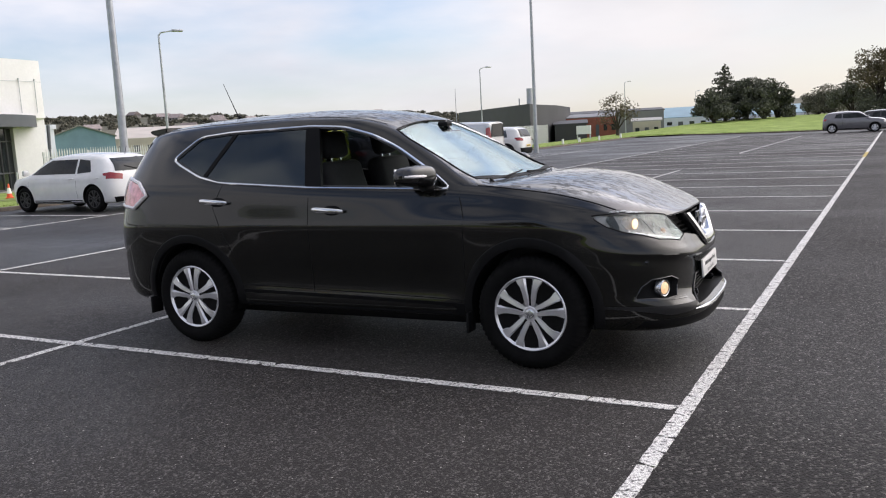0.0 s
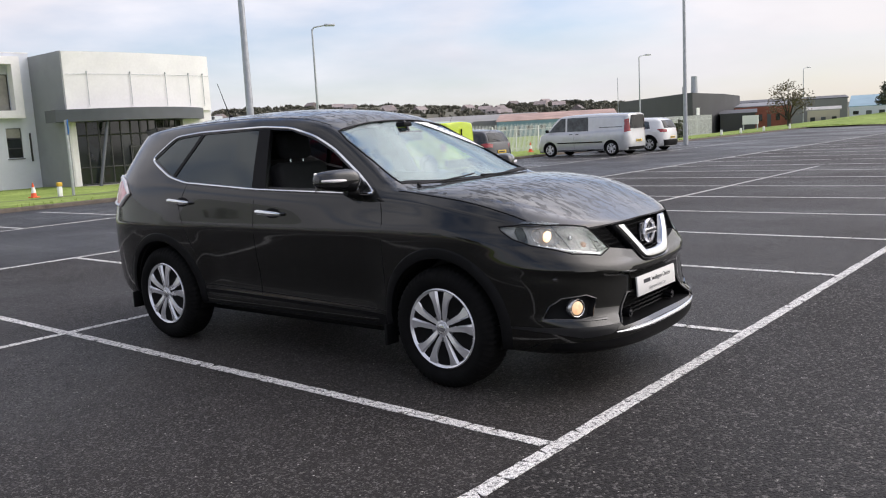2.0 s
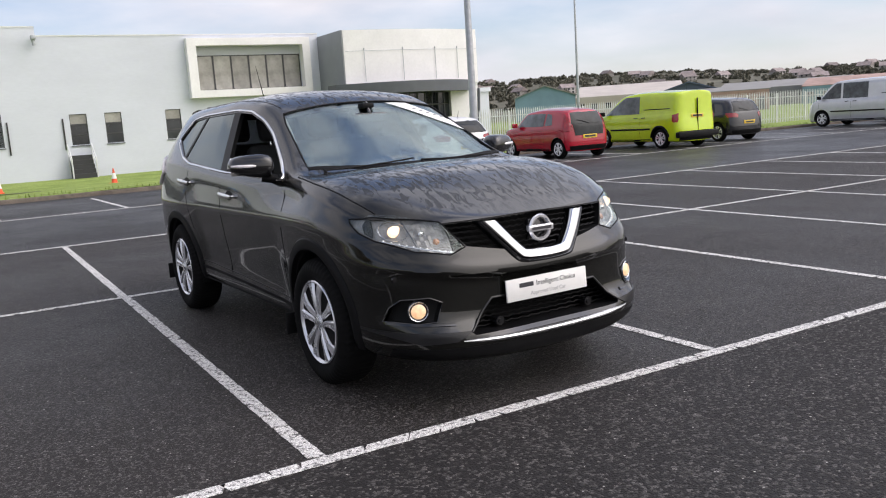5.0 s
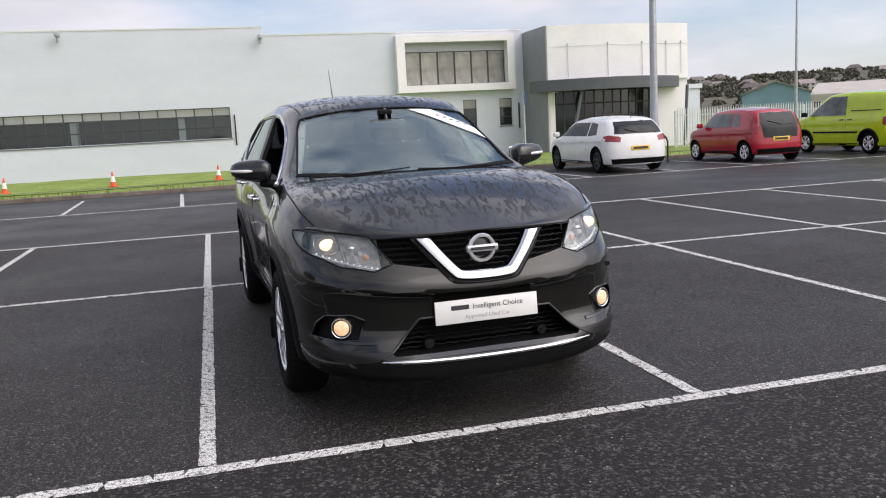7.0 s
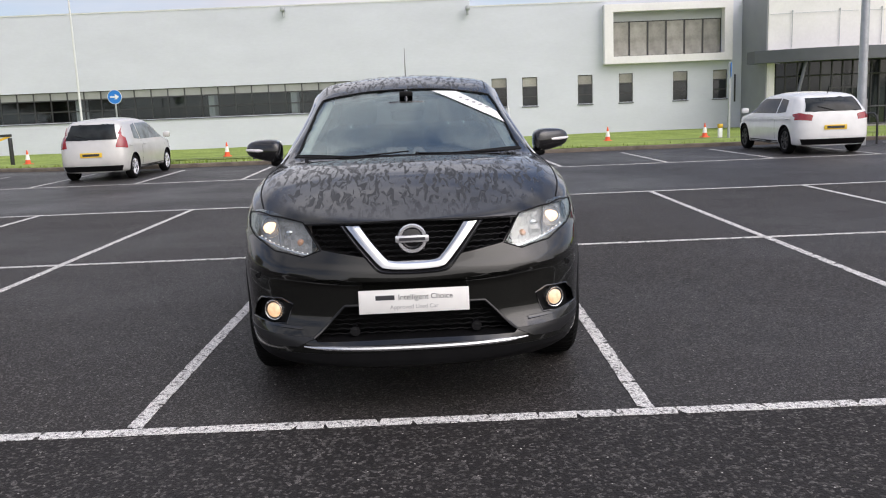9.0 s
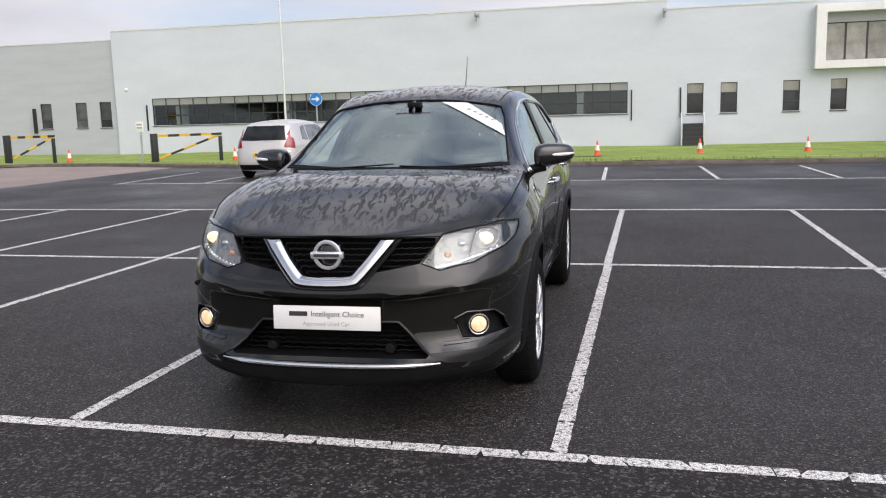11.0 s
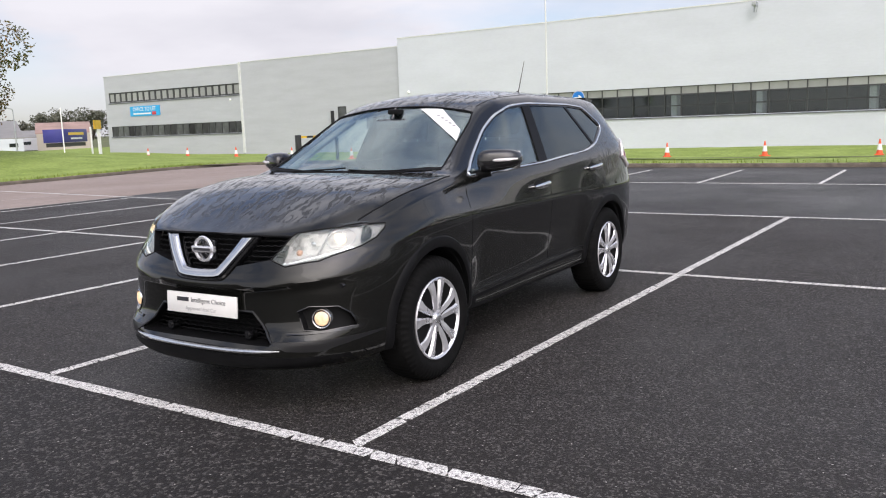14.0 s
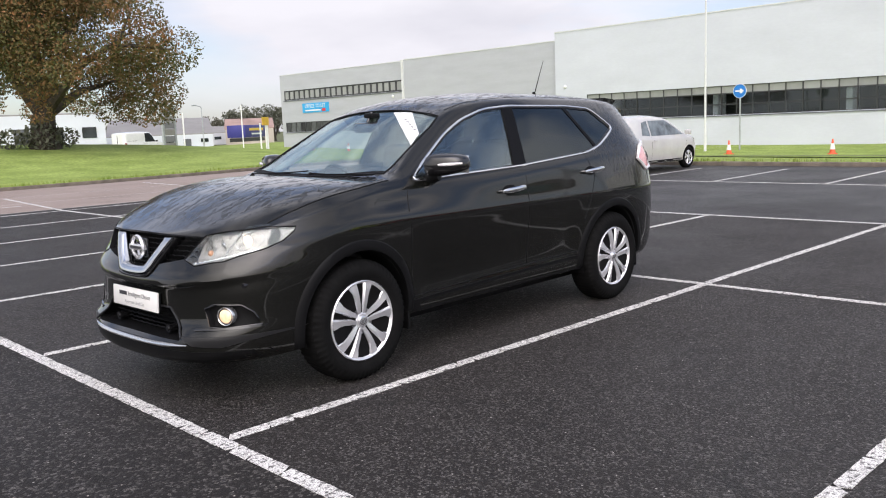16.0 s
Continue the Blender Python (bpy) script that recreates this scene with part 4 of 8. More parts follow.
for y, z in ((-33.0, 3.9), (-52.5, 4.2)):
    bm = bmesh.new()
    bmesh.ops.create_uvsphere(bm, u_segments=14, v_segments=8, radius=0.12, matrix=Matrix.Translation((0.1, y, wz(z))))
    part("dome_light", bm, "white_sign", works)
# sign on the office front
sgn = new("notice_board")
sgn.parent = works
sgn.location = (-0.36, -65.05, wz(3.72))
part("board", boxes(((-0.03, -2.25, -0.48), (0.03, 2.25, 0.48))), "sky_sign", sgn, "bright blue letting board")
TO_X = Matrix(((0, 0, 1, 0), (1, 0, 0, 0), (0, 1, 0, 0), (0, 0, 0, 1)))
lettering("letters", "OFFICE TO LET", 0.52, "white_sign", sgn, Matrix.Translation((0.036, -0.05, 0.17)) @ TO_X)
part("small_print", boxes(((0.03, -1.75, -0.32), (0.04, 0.9, -0.18))), "white_sign", sgn)
part("mark", boxes(((0.03, 1.1, -0.40), (0.04, 1.7, -0.10)), bevel=0.01), "red_sign", sgn)

# entrance block: a white box with a grey flank, a curved canopy and a glazed lobby
def arc(y0, y1, base, bulge, n=14):
    return [(base + bulge * (1 - (2 * k / n - 1) ** 2), y0 + (y1 - y0) * k / n) for k in range(n + 1)]


front = arc(20.95, 30.8, 4.0, 0.55)
bm = bmesh.new()
prism(bm, [(-9.0, 20.95)] + front + [(-9.0, 30.8)], "z", wz(3.7), wz(7.2))
part("entrance_box", bm, "render_white", works, "white rendered upper storey over the entrance")
bm = bmesh.new()
prism(bm, [(-9.0, 21.1), (-9.0, 21.4), (3.95, 21.4), (4.0, 21.05), (3.9, 20.9), (0.0, 20.9), (0.0, 21.1)], "z", 0.0, wz(3.7))
part("flank_wall", bm, "render_white", works)
part("flank_panel", boxes(((0.02, 20.86, 0.0), (3.98, 20.93, wz(7.22)))), "flank_grey", works, "mid grey flank of the entrance block")
part("end_wall", boxes(((-9.0, 28.6, 0.0), (3.9, 30.8, wz(3.7)))), "render_white", works)
bm = bmesh.new()
can = arc(20.1, 30.0, 4.25, 2.1)
prism(bm, [(3.0, 20.1)] + can + [(3.0, 30.0)], "z", wz(3.15), wz(3.85))
part("canopy", bm, "flash_grey", works, "curved dark grey canopy over the entrance")
glz = new("lobby_glazing")
glz.parent = works
gl_pts = arc(21.4, 28.6, 3.6, 1.1, 12)
for k, (p, q) in enumerate(zip(gl_pts, gl_pts[1:])):
    bm = bmesh.new()
    prism(bm, [p, q, (q[0] - 0.03, q[1]), (p[0] - 0.03, p[1])], "z", 0.32, wz(3.12))
    part("pane", bm, "pane_dark", glz)
    bm = bmesh.new()
    rod(bm, (p[0] + 0.02, p[1], 0.25), (p[0] + 0.02, p[1], wz(3.14)), 0.055, seg=6)
    part("mullion", bm, "frame_dark", glz)
bm = bmesh.new()
for z in (0.36, 1.35, wz(2.35)):
    sweep(bm, [(p[0] + 0.02, p[1], z) for p in gl_pts], 0.05, 6)
part("transom", bm, "frame_dark", glz)
part("plinth", boxes(((0.0, 21.4, 0.0), (4.6, 28.6, 0.31))), "concrete", works)
# the entrance doors, with a steel push bar on each leaf, and the rail posts before them
for ya, yb in ((24.25, 25.12), (25.16, 26.03)):
    leaf = part("entrance_door", boxes(((4.72, ya, 0.33), (4.78, ya + 0.07, 2.55)), ((4.72, yb - 0.07, 0.33), (4.78, yb, 2.55)), ((4.72, ya + 0.07, 2.45), (4.78, yb - 0.07, 2.55)), ((4.72, ya + 0.07, 0.33), (4.78, yb - 0.07, 0.55))), "frame_dark", works)
    part("door_handle", rod(bmesh.new(), (4.83, yb - 0.12, 1.1), (4.83, yb - 0.12, 1.9), 0.022, seg=8), "satin", leaf)
for x, y in ((6.4, 24.3), (6.2, 26.9)):
    part("rail_post", rod(bmesh.new(), (x, y, 0.2), (x, y, 1.45), 0.04, seg=10), "white_metal", works)
for ya, yb in ((21.6, 22.6), (29.5, 29.9)):
    bm = bmesh.new()
    rod(bm, (5.7, ya, 0.3), (5.4, yb, wz(3.2)), 0.10)
    part("raking_column", bm, "flash_grey", works)
for y in (22.2, 24.8, 27.2, 29.0, 30.2):
    bm = bmesh.new()
    x = 4.0 + 0.55 * (1 - (2 * (y - 20.95) / 9.85 - 1) ** 2) + 0.06
    rod(bm, (x, y, wz(4.0)), (x, y, wz(5.95)), 0.018, seg=6)
    rod(bm, (x, y, wz(5.95)), (x, y, wz(6.07)), 0.045, seg=6)
    part("banner_pole", bm, "galvanised", works)
pts = [(4.08 + 0.55 * (1 - (2 * (y - 20.95) / 9.85 - 1) ** 2), y, wz(5.9)) for y in np.linspace(21.0, 30.7, 15)]
part("cable", sweep(bmesh.new(), pts, 0.012, 5), "galvanised", works)
part("annexe", boxes(((-9.0, 30.8, 0.0), (1.0, 33.6, wz(3.1))), ((-9.1, 30.8, wz(3.1)), (1.15, 33.7, wz(3.4)))), "cladding", works, "low white annexe beyond the entrance")


# ---- vehicles ----
def loft_body(S, rows=4, stations=(26, 44, 30)):
    """A closed car body: rings of one pattern along the car, drawn in at nose and tail to their plan curves."""
    def ends(u):
        return 1 - (1 - u) ** 2.2
    xs = [S["xsR"] + (S["XR"] - S["xsR"]) * ends(u) for u in np.linspace(1, 0, stations[0])]
    xs += list(np.linspace(S["xsR"], S["xsF"], stations[1])[1:-1])
    xs += [S["xsF"] + (S["XF"] - S["xsF"]) * ends(u) for u in np.linspace(0, 1, stations[2])]
    bm, rings = bmesh.new(), []
    for x0 in xs:
        key = [Vector((0, *p)) for p in S["ring"](x0)]
        pts = []
        for i in range(len(key) - 1):
            p0, p1, p2, p3 = (key[min(max(k, 0), len(key) - 1)] for k in (i - 1, i, i + 1, i + 2))
            if i == 0:
                p0 = Vector((0, -p2.y, p2.z))
            if i == len(key) - 2:
                p3 = Vector((0, -p1.y, p1.z))
            l1, l2, l3 = max((p1 - p0).length, 1e-4) ** 0.5, max((p2 - p1).length, 1e-4) ** 0.5, max((p3 - p2).length, 1e-4) ** 0.5
            m1 = (p2 - p1) + l2 * ((p1 - p0) / l1 - (p2 - p0) / (l1 + l2))
            m2 = (p2 - p1) + l2 * ((p3 - p2) / l3 - (p3 - p1) / (l2 + l3))
            for s in range(rows):
                t = s / rows
                pts.append((2 * t ** 3 - 3 * t ** 2 + 1) * p1 + (t ** 3 - 2 * t ** 2 + t) * m1 + (3 * t ** 2 - 2 * t ** 3) * p2 + (t ** 3 - t ** 2) * m2)
        pts.append(key[-1])
        ring = []
        for p in pts:
            z, x, f = p.z, x0, 1.0
            if x0 > S["xsF"]:
                s = (x0 - S["xsF"]) / (S["XF"] - S["xsF"])
                n = S["nF"](z)
                f = max(0.0, 1 - s ** n) ** (1 / n)
                x = x0 + (S["xf"](z - S.get("lift", 0.0) * (p.y * f) ** 2) - S["XF"]) * s * s
            elif x0 < S["xsR"]:
                s = (x0 - S["xsR"]) / (S["XR"] - S["xsR"])
                n = S["nR"](z)
                f = max(0.0, 1 - s ** n) ** (1 / n)
                x = x0 + (S["xr"](z) - S["XR"]) * s * s
            ring.append((x, max(p.y, 0.0) * f, z))
        rings.append(ring)
    loops = []
    for ring in rings:
        left = [bm.verts.new(p) for p in ring]
        right = [bm.verts.new((x, -y, z)) for x, y, z in ring[1:-1]]
        loops.append(left + right[::-1])
    n = len(loops[0])
    for p, q in zip(loops, loops[1:]):
        for k in range(n):
            bm.faces.new((p[k], p[(k + 1) % n], q[(k + 1) % n], q[k]))
    bmesh.ops.remove_doubles(bm, verts=bm.verts, dist=0.0006)
    bmesh.ops.dissolve_degenerate(bm, edges=bm.edges, dist=0.0002)
    bmesh.ops.recalc_face_normals(bm, faces=bm.faces)
    return bm


def cut(bm, cutters, material, cut_material, special=()):
    """bm with the cutters taken out of it; the cut faces carry cut_material."""
    me = bpy.data.meshes.new("cut")
    bm.to_mesh(me)
    bm.free()
    me.materials.append(M[material])
    me.materials.append(M[cut_material])
    for m in dict(special).values():
        me.materials.append(M[m])
    ob = new("cut", me)
    for number, c in enumerate(cutters):
        bmesh.ops.recalc_face_normals(c, faces=c.faces)
        cm = bpy.data.meshes.new("cutter")
        for f in c.faces:
            f.material_index = 0
        c.to_mesh(cm)
        c.free()
        cm.materials.append(M[dict(special).get(number, cut_material)])
        co = new("cutter", cm)
        mod = ob.modifiers.new("cut", "BOOLEAN")
        mod.operation, mod.solver, mod.object, mod.material_mode = "DIFFERENCE", "EXACT", co, "TRANSFER"
        out = bpy.data.meshes.new_from_object(ob.evaluated_get(bpy.context.evaluated_depsgraph_get()))
        ob.modifiers.clear()
        ob.data = out
        bpy.data.objects.remove(co)
    me = ob.data
    bpy.data.objects.remove(ob)
    return me


def tree_of(bm):
    return BVHTree.FromBMesh(bm)


def drop(bvh, p, way=None, off=0.0):
    """The place on the body nearest to p, or along a way through p, lifted by off."""
    p = Vector(p)
    if way is not None:
        w = Vector(way).normalized()
        q, n, _, _ = bvh.ray_cast(p - w * 2.0, w)
        if q is not None:
            return q + (n if n.dot(w) < 0 else -n) * off
    q, n, _, _ = bvh.find_nearest(p)
    return q + n * off


def patch(bvh, pts, off=0.003, thick=0.004, way=None, fine=0.05, straight=False):
    """A thin plate of the given outline, laid on the body."""
    bm = bmesh.new()
    out = []
    for a, b in zip(pts, pts[1:] + pts[:1]):
        a, b = Vector(a), Vector(b)
        n = max(1, int((b - a).length / fine))
        out += [a.lerp(b, k / n) for k in range(n)]
    f = bm.faces.new([bm.verts.new(p) for p in out])
    bmesh.ops.triangulate(bm, faces=[f], ngon_method="EAR_CLIP")
    for _ in range(3):
        long = [e for e in bm.edges if e.calc_length() > fine * 1.5 and not e.is_boundary]
        if not long:
            break
        bmesh.ops.subdivide_edges(bm, edges=long, cuts=1)
        bmesh.ops.triangulate(bm, faces=bm.faces)
        bmesh.ops.beautify_fill(bm, faces=bm.faces, edges=[e for e in bm.edges if not e.is_boundary])
    for v in bm.verts:
        v.co = drop(bvh, v.co, way, 0.0) - Vector(way) * off if straight else drop(bvh, v.co, way, off)
    bmesh.ops.recalc_face_normals(bm, faces=bm.faces)
    c = sum((f.calc_center_median() for f in bm.faces), Vector()) / len(bm.faces)
    q, n, _, _ = bvh.find_nearest(c)
    top = bm.faces[:]
    if sum(f.normal.dot(n) for f in top) < 0:
        bmesh.ops.reverse_faces(bm, faces=top)
    bm.normal_update()
    back = {v: v.co - v.normal * thick for v in bm.verts}
    r = bmesh.ops.extrude_face_region(bm, geom=top)
    verts = [g for g in r["geom"] if isinstance(g, bmesh.types.BMVert)]
    old = [v for v in bm.verts if v not in set(verts)]
    for v in old:
        v.co = back.get(v, v.co)
    return bm


def ribbon(bvh, pts, r, off=0.0, way=None, flat=1.0, step=0.04, seg=6, closed=False):
    """A bar that runs along the body through pts."""
    run = []
    pairs = list(zip(pts, pts[1:] + pts[:1])) if closed else list(zip(pts, pts[1:]))
    for a, b in pairs:
        a, b = Vector(a), Vector(b)
        n = max(1, int((b - a).length / step))
        run += [a.lerp(b, k / n) for k in range(n)]
    if not closed:
        run.append(Vector(pts[-1]))
    line = [drop(bvh, p, way, off) for p in run]
    bm = bmesh.new()
    return sweep(bm, line, r, seg, flat, closed=closed)


def strip(bvh, low, high, off, thick, way, n=14):
    """A narrow panel on the body between two upright edges; low and high: its two corners at the foot and at the head."""
    w = Vector(way)
    bm, rows = bmesh.new(), []
    for k in range(n + 1):
        t = k / n
        row = []
        for i in range(5):
            a = Vector(low[0]).lerp(Vector(low[1]), i / 4)
            b = Vector(high[0]).lerp(Vector(high[1]), i / 4)
            row.append(drop(bvh, a.lerp(b, t), way, 0.0) - w * off)
        rows.append([bm.verts.new(p) for p in row] + [bm.verts.new(p + w * thick) for p in row[::-1]])
    for p, q in zip(rows, rows[1:]):
        for k in range(10):
            bm.faces.new((p[k], p[(k + 1) % 10], q[(k + 1) % 10], q[k]))
    bm.faces.new(rows[0])
    bm.faces.new(rows[-1][::-1])
    return bm


def mirror(pts):
    return [(p[0], -p[1], p[2]) for p in pts][::-1]


def wheel(parent, x, y, side, radius, width, rim, style="twin", steer=0.0):
    """A road wheel: tyre with shoulder blocks, rim with spokes, hub, brake disc. side: +1 left, -1 right."""
    w = new("wheel")
    w.parent = parent
    w.matrix_basis = pose(x, y, radius - 0.006, 0, 0, steer + (0 if side > 0 else 180))
    bm = bmesh.new()
    h = width / 2
    prof = [(rim + 0.005, -h + 0.02), (rim + 0.03, -h + 0.004), ((rim + radius) / 2, -h - 0.006), (radius - 0.03, -h + 0.006), (radius - 0.006, -h + 0.03), (radius, -h * 0.5), (radius, h * 0.5), (radius - 0.006, h - 0.03), (radius - 0.03, h - 0.006), ((rim + radius) / 2, h + 0.006), (rim + 0.03, h - 0.004), (rim + 0.005, h - 0.02)]
    lathe(bm, prof, 240 if style == "twin" else 48)
    if style == "twin":
        for i, v in enumerate(bm.verts):
            row, k = i // 240, i % 240
            cutting = (row in (4, 7) and k % 4 < 2) or (row in (5, 6) and (k + (row == 6)) % 4 == 0)
            if cutting or (row in (3, 8) and k % 4 < 2):
                s = (v.co.x ** 2 + v.co.z ** 2) ** 0.5
                f = (s - (0.007 if cutting else 0.004)) / s
                v.co.x, v.co.z = v.co.x * f, v.co.z * f
    part("tyre", bm, "rubber", w)
    bm = bmesh.new()
    lathe(bm, [(rim - 0.02, -h + 0.03), (rim + 0.006, -h + 0.012), (rim - 0.012, -h + 0.05), (rim - 0.03, -h * 0.3), (rim - 0.03, h * 0.4), (rim - 0.016, h - 0.040), (rim - 0.024, h - 0.05), (rim - 0.04, h * 0.3), (rim - 0.04, -h * 0.2), (0.02, -h * 0.2)], 48)
    part("barrel", bm, "alloy_mid" if style == "twin" else "alloy_dark", w)
    bm = bmesh.new()
    lathe(bm, [(rim - 0.018, h - 0.050), (rim - 0.004, h - 0.040), (rim + 0.010, h - 0.020), (rim + 0.010, h - 0.010), (rim + 0.004, h - 0.005), (rim - 0.005, h - 0.010), (rim - 0.014, h - 0.030), (rim - 0.018, h - 0.050)], 56)
    bmesh.ops.delete(bm, geom=[f for f in bm.faces if len(f.verts) > 4], context="FACES_ONLY")
    part("rim", bm, "alloy" if style == "twin" else style, w)
    bm = bmesh.new()
    lathe(bm, [(0.02, -0.004), (rim - 0.075, -0.004), (rim - 0.075, 0.010), (0.02, 0.010)], 36)
    lathe(bm, [(0.02, 0.010), (0.075, 0.010), (0.072, 0.045), (0.02, 0.045)], 24)
    part("brake_disc", bm, "alloy_dark", w)
    face = h - 0.006
    bm = bmesh.new()
    for k in range(1):
        a0 = math.pi / 2
        for e in (-1, 1):
            pts = []
            for r, spread_a, wd, dep in ((0.040, 0.46, 0.0180, -0.010), (0.072, 0.278, 0.0178, -0.006), (rim * 0.44, 0.245, 0.0190, -0.001), (rim * 0.62, 0.222, 0.0198, 0.002), (rim * 0.77, 0.230, 0.0236, 0.002), (rim * 0.87, 0.252, 0.0310, 0.000), (rim + 0.002, 0.264, 0.0375, -0.004)):
                a = a0 + e * spread_a
                pts.append((Vector((r * math.cos(a), face + dep - 0.008, r * math.sin(a))), wd, Vector((-math.sin(a), 0, math.cos(a)))))
            prev = None
            for p, wd, t in pts:
                q = [bm.verts.new(p + t * wd + Vector((0, -0.030, 0))), bm.verts.new(p + t * wd * 0.98 + Vector((0, -0.004, 0))), bm.verts.new(p + t * wd * (0.72 + 0.10 * e) + Vector((0, 0.006 - 0.002 * e, 0))), bm.verts.new(p - t * wd * (0.72 - 0.10 * e) + Vector((0, 0.006 + 0.002 * e, 0))), bm.verts.new(p - t * wd * 0.98 + Vector((0, -0.004, 0))), bm.verts.new(p - t * wd + Vector((0, -0.030, 0)))]
                if prev:
                    for j in range(6):
                        bm.faces.new((prev[j], prev[(j + 1) % 6], q[(j + 1) % 6], q[j]))
                else:
                    bm.faces.new(q)
                prev = q
            bm.faces.new(prev[::-1])
    spoke_me = finish(bm, "spoke", "alloy" if style == "twin" else style, 14)
    for k in range(5):
        share("spoke", spoke_me, w, Matrix.Rotation(2 * math.pi * k / 5, 4, "Y"))
    bm = bmesh.new()
    lathe(bm, [(0.012, face - 0.05), (0.056, face - 0.05), (0.052, face - 0.016), (0.040, face - 0.009), (0.012, face - 0.009)], 30)
    part("hub", bm, "alloy" if style == "twin" else style, w, angle=30)
    bm = bmesh.new()
    lathe(bm, [(0.004, face - 0.010), (0.030, face - 0.010), (0.029, face), (0.022, face + 0.003), (0.004, face + 0.003)], 24)
    part("centre_cap", bm, "satin" if style == "twin" else style, w)
    seat_me = finish(rod(bmesh.new(), (0, face - 0.05, 0.062), (0, face - 0.014, 0.062), 0.017, seg=14), "nut_seat", "alloy" if style == "twin" else style)
    nut_me = finish(rod(bmesh.new(), (0, face - 0.03, 0.062), (0, face - 0.011, 0.062), 0.0105, seg=6), "wheel_nut", "alloy_dark")
    for k in range(5):
        turn = Matrix.Rotation(2 * math.pi * (k + 0.5) / 5, 4, "Y")
        share("nut_seat", seat_me, w, turn)
        share("wheel_nut", nut_me, w, turn)
    return w


# ---- the parked four-by-four ----
CAR = pose(-2.412, 1.3035, 0.0, 0, 0, 1.85)
suv = thing("suv", "dark olive-green five-door suv, rain-wet, headlamps lit, one window down", "car", CAR)

X = dict(XF=2.335, XR=-2.36, xsF=1.36, xsR=-1.45, lift=0.10)
X["nF"] = pch([(0.2, 3.6), (0.62, 3.4), (0.74, 3.0), (0.86, 2.6), (0.95, 2.6), (1.2, 2.7)])
X["nR"] = pch([(0.2, 3.6), (0.9, 3.4), (1.7, 3.0)])
X["xf"] = pch([(0.18, 2.20), (0.26, 2.325), (0.35, 2.332), (0.40, 2.275), (0.46, 2.255), (0.60, 2.250), (0.625, 2.258), (0.65, 2.286), (0.68, 2.282), (0.72, 2.262), (0.83, 2.222), (0.92, 2.185), (1.0, 2.16), (1.2, 2.15)])
X["xr"] = pch([(0.25, -2.26), (0.45, -2.355), (0.75, -2.36), (0.98, -2.32), (1.2, -2.27), (1.45, -2.17), (1.6, -2.10), (1.7, -2.04)])
s_bot = pch([(-2.36, 0.34), (-1.9, 0.29), (-1.0, 0.285), (1.0, 0.285), (1.8, 0.25), (2.335, 0.23)])
s_wide = pch([(-2.36, 0.905), (-1.35, 0.912), (-0.75, 0.886), (0.0, 0.880), (0.7, 0.886), (1.35, 0.912), (2.0, 0.908), (2.335, 0.90)])
s_belt_z = pch([(-2.36, 1.20), (-1.3, 1.215), (-1.0, 1.198), (-0.2, 1.150), (0.83, 1.105), (1.1, 1.085), (1.3, 1.062), (1.5, 1.028), (1.75, 0.982), (1.95, 0.945), (2.335, 0.895)])
s_belt_y = pch([(-2.36, 0.845), (-1.2, 0.838), (0.0, 0.832), (0.83, 0.815), (1.05, 0.826), (1.3, 0.850), (1.5, 0.858), (1.95, 0.860), (2.335, 0.85)])
s_rail_z = pch([(-2.36, 1.48), (-1.9, 1.53), (-1.2, 1.575), (-0.25, 1.592), (0.0, 1.578), (0.19, 1.530), (0.44, 1.402), (0.67, 1.272), (0.90, 1.145), (1.1, 1.132), (1.3, 1.112), (1.5, 1.080), (1.75, 1.028), (1.95, 0.975), (2.335, 0.912)])
s_rail_y = pch([(-2.36, 0.62), (-1.5, 0.645), (-0.6, 0.645), (-0.2, 0.622), (0.19, 0.608), (0.44, 0.650), (0.67, 0.708), (0.90, 0.782), (1.1, 0.788), (1.3, 0.792), (1.5, 0.800), (1.95, 0.812), (2.335, 0.80)])
s_top = pch([(-2.36, 1.62), (-1.9, 1.655), (-1.2, 1.688), (-0.6, 1.698), (-0.1, 1.672), (0.18, 1.625), (0.30, 1.583), (0.62, 1.405), (0.95, 1.208), (1.04, 1.154), (1.12, 1.152), (1.20, 1.169), (1.3, 1.176), (1.55, 1.158), (1.75, 1.122), (1.95, 1.064), (2.2, 0.975), (2.335, 0.922)])


def suv_ring(x):
    zb, w, bz, by, rz, ry, tz = s_bot(x), s_wide(x), s_belt_z(x), s_belt_y(x), s_rail_z(x), s_rail_y(x), s_top(x)
    hood = smooth(0.95, 1.25, x)
    crown = tz - rz
    door = smooth(-1.0, -0.75, x) * (1 - smooth(0.75, 1.0, x))
    low = [(0, zb), (0.72 * w, zb), (0.915 * w, zb + 0.012), (0.948 * w, zb + 0.06), (w - 0.028 - 0.026 * door, 0.465), (w - 0.020 - 0.026 * door, min(0.56, bz - 0.33))]
    side = [(w - 0.010 - 0.015 * door, min(0.68, bz - 0.26)), (w - 0.002 - 0.006 * door, min(0.81, bz - 0.19)), (w, min(0.885, bz - 0.14)), (w - 0.006, min(0.93, bz - 0.115)), (by + 0.026 + 0.006 * hood, bz - 0.074), (by + 0.010, bz - 0.022), (by, bz)]
    roof = [(by + (ry - by) * 0.46, bz + (rz - bz) * 0.5), (ry, rz), (ry - 0.055 - 0.03 * hood, rz + crown * 0.42), (0.66 * ry, rz + crown * (0.72 + 0.03 * hood)), (0.36 * ry, rz + crown * 0.93), (0, tz)]
    return low + side + roof


X["ring"] = suv_ring
body_bm = loft_body(X, 5, (30, 56, 40))
skin = tree_of(body_bm)

